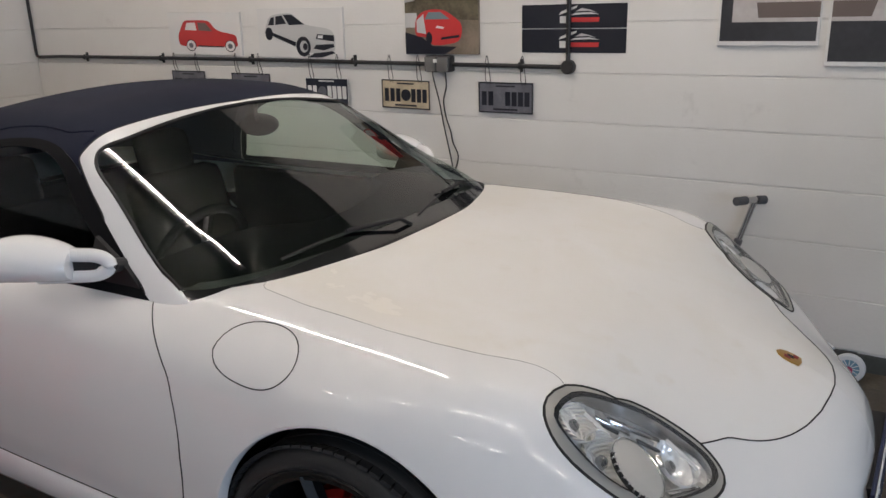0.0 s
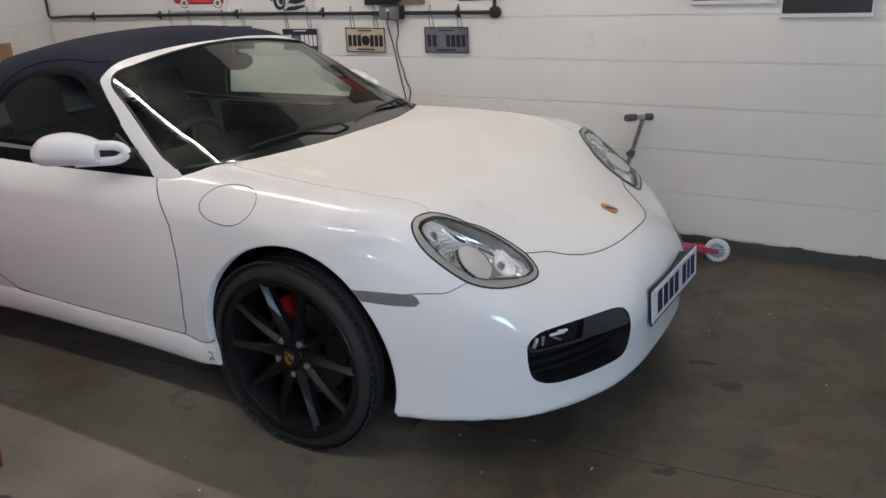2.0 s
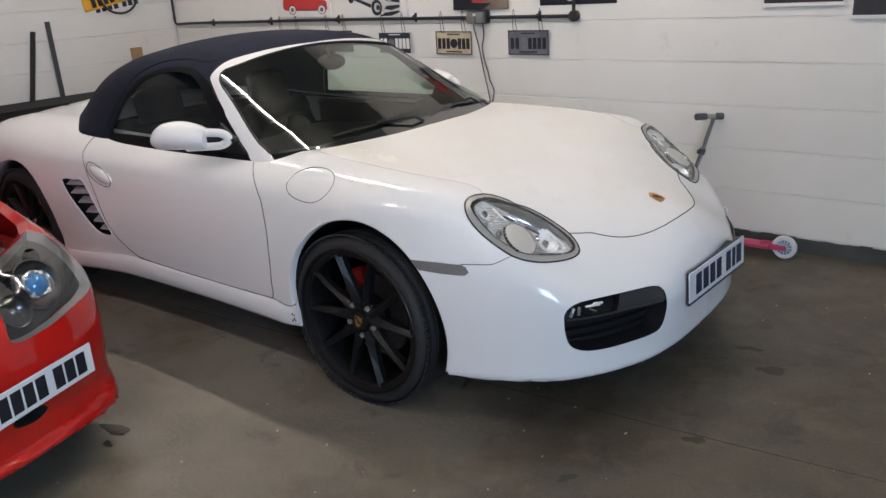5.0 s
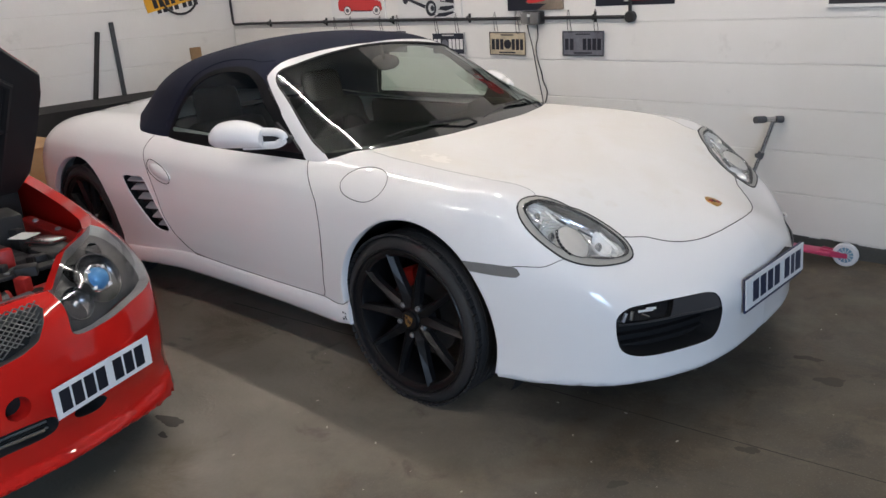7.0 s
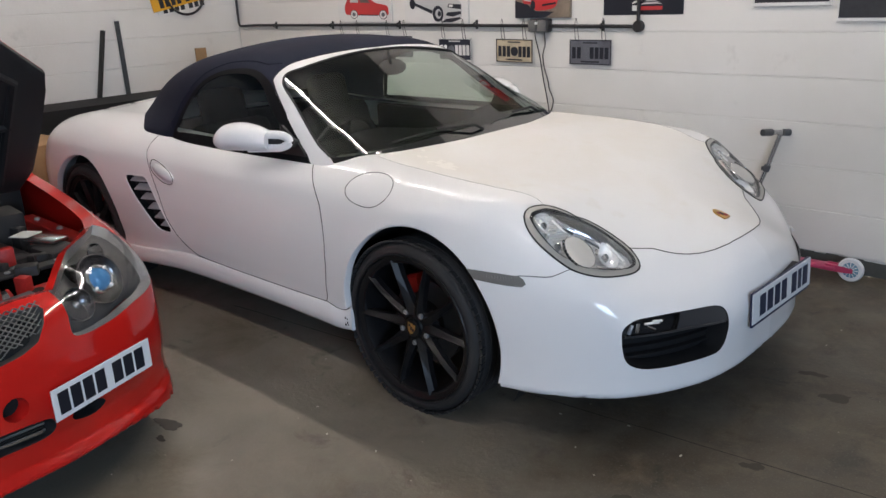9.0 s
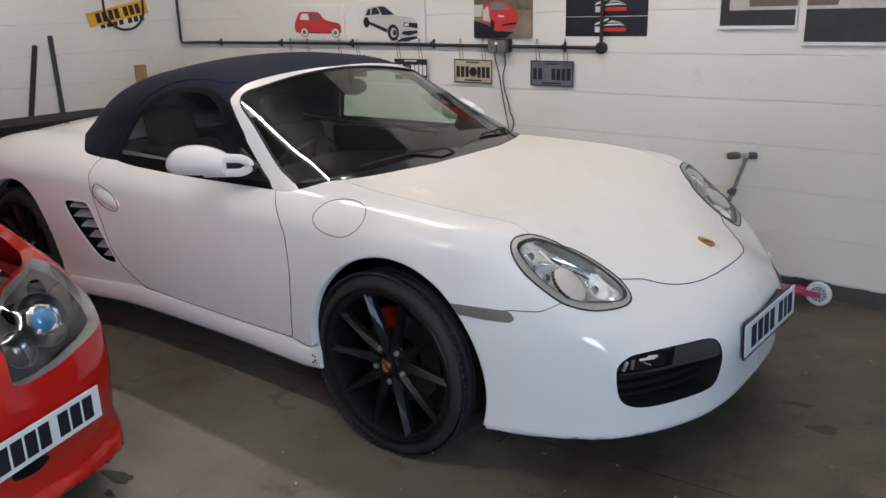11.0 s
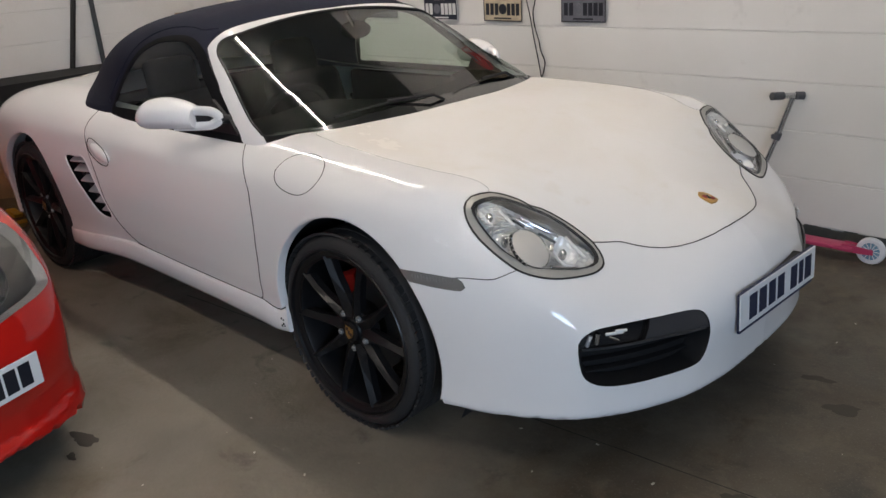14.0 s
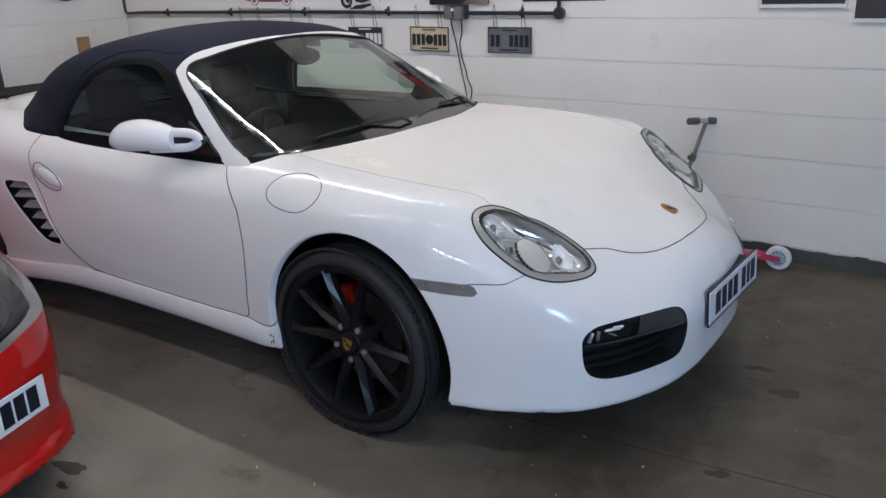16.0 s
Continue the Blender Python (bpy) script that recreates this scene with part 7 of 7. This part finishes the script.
def bonnet(car):
    # up the raised panel: s along its length from the hinge, y across
    up = Vector((0.607, 0, 0.795))
    nrm = Vector((0.795, 0, -0.607))
    o = Vector((-0.26, 0, 0.82))
    half = [(0.0, 0.68), (0.10, 0.725), (0.30, 0.735), (0.50, 0.735), (0.575, 0.728), (0.72, 0.575), (0.86, 0.36), (0.93, 0.14), (0.945, 0.0)]
    out = half + [(s, -y) for s, y in half[-2::-1]]
    m = Matrix(((up.x, 0, nrm.x, o.x), (up.y, 1, nrm.y, o.y), (up.z, 0, nrm.z, o.z), (0, 0, 0, 1)))
    bm = bmesh.new()
    prism(bm, out, 0.022, m, 0.006)
    b = part("bonnet", bm, BLACK, car, "open bonnet with a black underside", smooth=True, angle=30)
    bm = bmesh.new()
    prism(bm, [(s, y) for s, y in out], 0.003, m @ Matrix.Translation((0, 0, -0.004)))
    part("outer_skin", bm, RED_PAINT, b, "red outer skin")
    for pts in ([(0.06, 0.6), (0.55, 0.62), (0.75, 0.36), (0.84, 0.0), (0.75, -0.36), (0.55, -0.62), (0.06, -0.6)], [(0.06, 0.25), (0.7, 0.15)], [(0.06, -0.25), (0.7, -0.15)], [(0.35, 0.62), (0.35, -0.62)]):
        bm = bmesh.new()
        tube(bm, [m @ Vector((s, y, 0.024)) for s, y in pts], 0.016, 8)
        part("rib", bm, BLACK, b, smooth=True)
    for s in (-1, 1):
        bm = bmesh.new()
        box(bm, -0.50, -0.44, s * 0.665 - 0.018, s * 0.665 + 0.018, 0.78, 0.90, 0.006)
        h = part("hinge", bm, BAY_RED, car, "red bonnet hinge")
        bm = bmesh.new()
        for zz in (0.80, 0.885):
            rod(bm, (-0.44, s * 0.665, zz), (-0.430, s * 0.665, zz), 0.011, seg=10)
        part("bolt", bm, STEEL, h)
    bm = bmesh.new()
    rod(bm, (0.60, -0.45, 0.66), (0.25, -0.40, 1.42), 0.006, seg=8)
    part("prop_rod", bm, STEEL, car)


def engine(car):
    rnd = random.Random(21)

    def lump(name, x0, x1, y0, y1, z0, z1, mat, label="", turn=0.0, bevel=0.012):
        bm = bmesh.new()
        cx, cy = (x0 + x1) / 2, (y0 + y1) / 2
        box(bm, x0 - cx, x1 - cx, y0 - cy, y1 - cy, z0, z1, bevel, Matrix.Translation((cx, cy, 0)) @ Matrix.Rotation(radians(turn), 4, 'Z'))
        return part(name, bm, mat, car, label, smooth=True, angle=35)

    bat = lump("battery", 0.27, 0.45, 0.36, 0.60, 0.46, 0.655, TRIM, "black car battery", -8)
    for y in (0.40, 0.56):
        bm = bmesh.new()
        rod(bm, (0.33, y, 0.65), (0.33, y, 0.672), 0.010, seg=10)
        part("terminal", bm, STEEL, bat)
    bm = bmesh.new()
    box(bm, 0.30, 0.36, 0.36, 0.60, 0.655, 0.668, 0.004)
    part("clamp_bar", bm, BLACK, bat)
    cov = lump("engine_cover", -0.22, 0.14, 0.05, 0.56, 0.50, 0.645, BLACK, "black engine cover", 4)
    for k in range(4):
        bm = bmesh.new()
        rod(bm, (-0.05, 0.12 + 0.11 * k, 0.65), (-0.05, 0.12 + 0.11 * k, 0.685), 0.022, seg=14)
        part("coil_cap", bm, BLACK, cov, smooth=True, angle=40)
    lump("air_box", -0.36, -0.18, 0.30, 0.66, 0.55, 0.74, BLACK, "black air box", -4)
    lump("fuse_box", 0.10, 0.26, 0.56, 0.68, 0.52, 0.675, BLACK, "black fuse box", 6)
    lump("paper_sheet", -0.08, 0.00, 0.56, 0.64, 0.682, 0.685, PAPER, "white paper lying in the engine bay", 32, 0.0)
    lump("washer_tank", -0.34, -0.22, 0.05, 0.22, 0.60, 0.76, GREY_PLASTIC, "grey plastic tank", 10)
    lump("metal_bracket", 0.02, 0.16, 0.585, 0.66, 0.675, 0.69, CHROME_DULL, "bare metal bracket", 24, 0.003)
    bm = bmesh.new()
    rod(bm, (0.45, 0.22, 0.60), (0.45, 0.36, 0.61), 0.042, seg=24)
    can = part("canister", bm, CALIPER_RED, car, "red canister with a silver label", smooth=True, angle=40)
    bm = bmesh.new()
    rod(bm, (0.45, 0.30, 0.6055), (0.45, 0.35, 0.609), 0.0428, seg=24)
    part("label_band", bm, CHROME_DULL, can, smooth=True, angle=40)
    # red strut from the lamp mount towards the middle, with round holes
    bm = bmesh.new()
    a, b = Vector((0.44, 0.56, 0.640)), Vector((0.60, 0.10, 0.585))
    m = Matrix.Translation(a) @ (b - a).to_track_quat('Z', 'Y').to_matrix().to_4x4()
    box(bm, -0.045, 0.045, -0.012, 0.012, 0, (b - a).length, 0.006, m)
    st = part("cross_brace", bm, BAY_RED, car, "red painted cross brace")
    for k in range(5):
        c0 = m @ Vector((0.0, 0.0125, 0.06 + 0.08 * k))
        c1 = m @ Vector((0.0, -0.0125, 0.06 + 0.08 * k))
        bm = bmesh.new()
        rod(bm, c0 + (c0 - c1) * 0.02, c1 + (c1 - c0) * 0.02, 0.022, seg=14)
        part("brace_hole", bm, DEEP_BLACK, st)
    bm = bmesh.new()
    rows = []
    for i in range(15):
        y = -0.38 + 0.76 * i / 14
        x = 0.715 - 0.05 * (abs(y) / 0.38) ** 2
        rows.append([bm.verts.new((x + dx, y, z)) for dx, z in ((0.010, 0.664), (0.0, 0.676), (-0.10, 0.668), (-0.115, 0.640))])
    for P, Q in zip(rows, rows[1:]):
        for j in range(3):
            bm.faces.new((P[j], P[j + 1], Q[j + 1], Q[j]))
    part("slam_panel", bm, GREY_PLASTIC, car, "dusty grey slam panel cover", smooth=True)
    # hoses and looms
    for k in range(34):
        p = Vector((rnd.uniform(-0.3, 0.4), rnd.uniform(0.05, 0.62), rnd.uniform(0.52, 0.62)))
        q = Vector((rnd.uniform(-0.3, 0.5), rnd.uniform(0.05, 0.62), rnd.uniform(0.52, 0.62)))
        mid = (p + q) / 2 + Vector((rnd.uniform(-0.08, 0.08), rnd.uniform(-0.08, 0.08), rnd.uniform(0.06, 0.13)))
        pts = [p * (1 - t) ** 2 + mid * 2 * t * (1 - t) + q * t * t for t in [i / 10 for i in range(11)]]
        bm = bmesh.new()
        tube(bm, pts, rnd.choice((0.006, 0.009, 0.014)), 8)
        part("hose", bm, rnd.choice((BLACK, BLACK, GREY_PLASTIC, BAY_RED)), car, "hose in the engine bay", smooth=True)
    for k in range(56):
        x, y = rnd.uniform(-0.3, 0.55), rnd.uniform(0.02, 0.66)
        s = rnd.uniform(0.015, 0.035)
        lump("fitting", x - s, x + s, y - s * 0.8, y + s * 0.8, 0.5, rnd.uniform(0.60, 0.70), rnd.choice((BLACK, BLACK, BLACK, TRIM, GREY_PLASTIC, BAY_RED, BAY_RED)), "small engine fitting", rnd.uniform(0, 90), 0.005)


def red_plate(car):
    a, b = Vector((0.716, 0.638, 0.0)), Vector((0.842, 0.279, 0.0))
    u = (b - a).normalized()
    n = Vector((-u.y, u.x, 0))
    n = n if n.x > 0 else -n
    w = (b - a).length
    m = Matrix(((u.x, 0, n.x, a.x), (u.y, 0, n.y, a.y), (0, 1, 0, 0.362), (0, 0, 0, 1)))
    bm = bmesh.new()
    prism(bm, [(0, 0), (w, 0), (w, 0.098), (0, 0.098)], 0.004, m @ Matrix.Translation((0, 0, 0.012)), 0.001)
    p = part("number_plate", bm, PLATE_WHITE, car, "short white plate with dark bars")
    for k in range(7):
        # counted from the plate's far end; a gap after the first group of four
        x1 = w - 0.018 - k * 0.0455 - (0.022 if k > 3 else 0)
        bm = bmesh.new()
        box(bm, x1 - 0.037, x1, 0.015, 0.083, 0.0158, 0.0170, 0.0, m)
        part("bar", bm, INK, p)


def cabin_shell(car):
    """The rest of the car behind the engine bay."""
    bm = bmesh.new()
    rows = []
    for x, half, zr in ((-0.45, 0.70, 0.90), (-0.80, 0.69, 1.10), (-1.20, 0.64, 1.38), (-1.9, 0.62, 1.43), (-2.7, 0.60, 1.38), (-3.05, 0.66, 1.05)):
        rows.append([bm.verts.new((x, y, z)) for y, z in ((-0.80, 0.86), (-half, zr - 0.06), (-half * 0.7, zr), (half * 0.7, zr), (half, zr - 0.06), (0.80, 0.86))])
    for P, Q in zip(rows, rows[1:]):
        for j in range(5):
            bm.faces.new((P[j], P[j + 1], Q[j + 1], Q[j]))
    part("glasshouse", bm, GLOSS_BLACK, car, "dark windows and roof", smooth=True)
    bm = bmesh.new()
    box(bm, -3.25, -0.98, -0.845, 0.845, 0.16, 0.92, 0.07, seg=4)
    part("rear_body", bm, RED_PAINT, car, smooth=True, angle=50)
    for side in (-1, 1):
        base = Matrix.Translation((-2.57, side * 0.755, 0.31)) @ Matrix.Rotation(radians(90 if side < 0 else -90), 4, 'X')
        bm = bmesh.new()
        lathe(bm, [(0.20, -0.09), (0.28, -0.10), (0.306, -0.085), (0.31, 0.0), (0.306, 0.085), (0.28, 0.10), (0.215, 0.095), (0.001, 0.08)], 48, base)
        part("tyre", bm, RUBBER, car, "black tyre", smooth=True)


red_car()
# ---- painted blocks of the two seen walls ----
def block_mesh(w, h, d, name):
    bm = bmesh.new()
    b = 0.0025
    face = [bm.verts.new(p) for p in ((0, 0, b), (w, 0, b), (w, 0, h - b), (0, 0, h - b))]
    rim = [bm.verts.new(p) for p in ((0, b, 0), (w, b, 0), (w, b, h), (0, b, h))]
    back = [bm.verts.new(p) for p in ((0, d, 0), (w, d, 0), (w, d, h), (0, d, h))]
    bm.faces.new(face)
    for A, B in ((face, rim), (rim, back)):
        for i in range(4):
            bm.faces.new((A[i], B[i], B[(i + 1) % 4], A[(i + 1) % 4]))
    bmesh.ops.recalc_face_normals(bm, faces=bm.faces)
    me = bpy.data.meshes.new(name)
    bm.to_mesh(me)
    bm.free()
    me.materials.append(WALL_PAINT)
    return me


BW, BH = 0.450, 0.225
full, half = block_mesh(BW, BH - 0.0045, 0.014, "block"), block_mesh(BW / 2, BH - 0.0045, 0.014, "half_block")
rnd = random.Random(2)
for c in range(9):
    z = 0.085 + BH * c
    off = BW / 2 if c % 2 else 0.0
    for i in range(15):
        x = XL + 0.002 + i * BW + (off - BW / 2 if c % 2 and i == 0 else 0)
        x0 = XL + 0.002 + i * BW - (BW / 2 if c % 2 and i else 0)
        ob = new("block", half if c % 2 and i == 0 else full)
        ob.parent = wall_n
        ob.location = (x0, rnd.uniform(-0.00015, 0.00015), z)
    for i in range(9):
        y0 = -0.012 - (i + 1) * BW + (BW / 2 if c % 2 else 0)
        ob = new("block", full)
        if y0 + BW > 0:
            ob.data = half
            y0 = -0.012 - BW / 2
        ob.parent = wall_w
        ob.location = (XL + rnd.uniform(-0.00015, 0.00015), y0, z)
        ob.rotation_euler = (0, 0, radians(90))
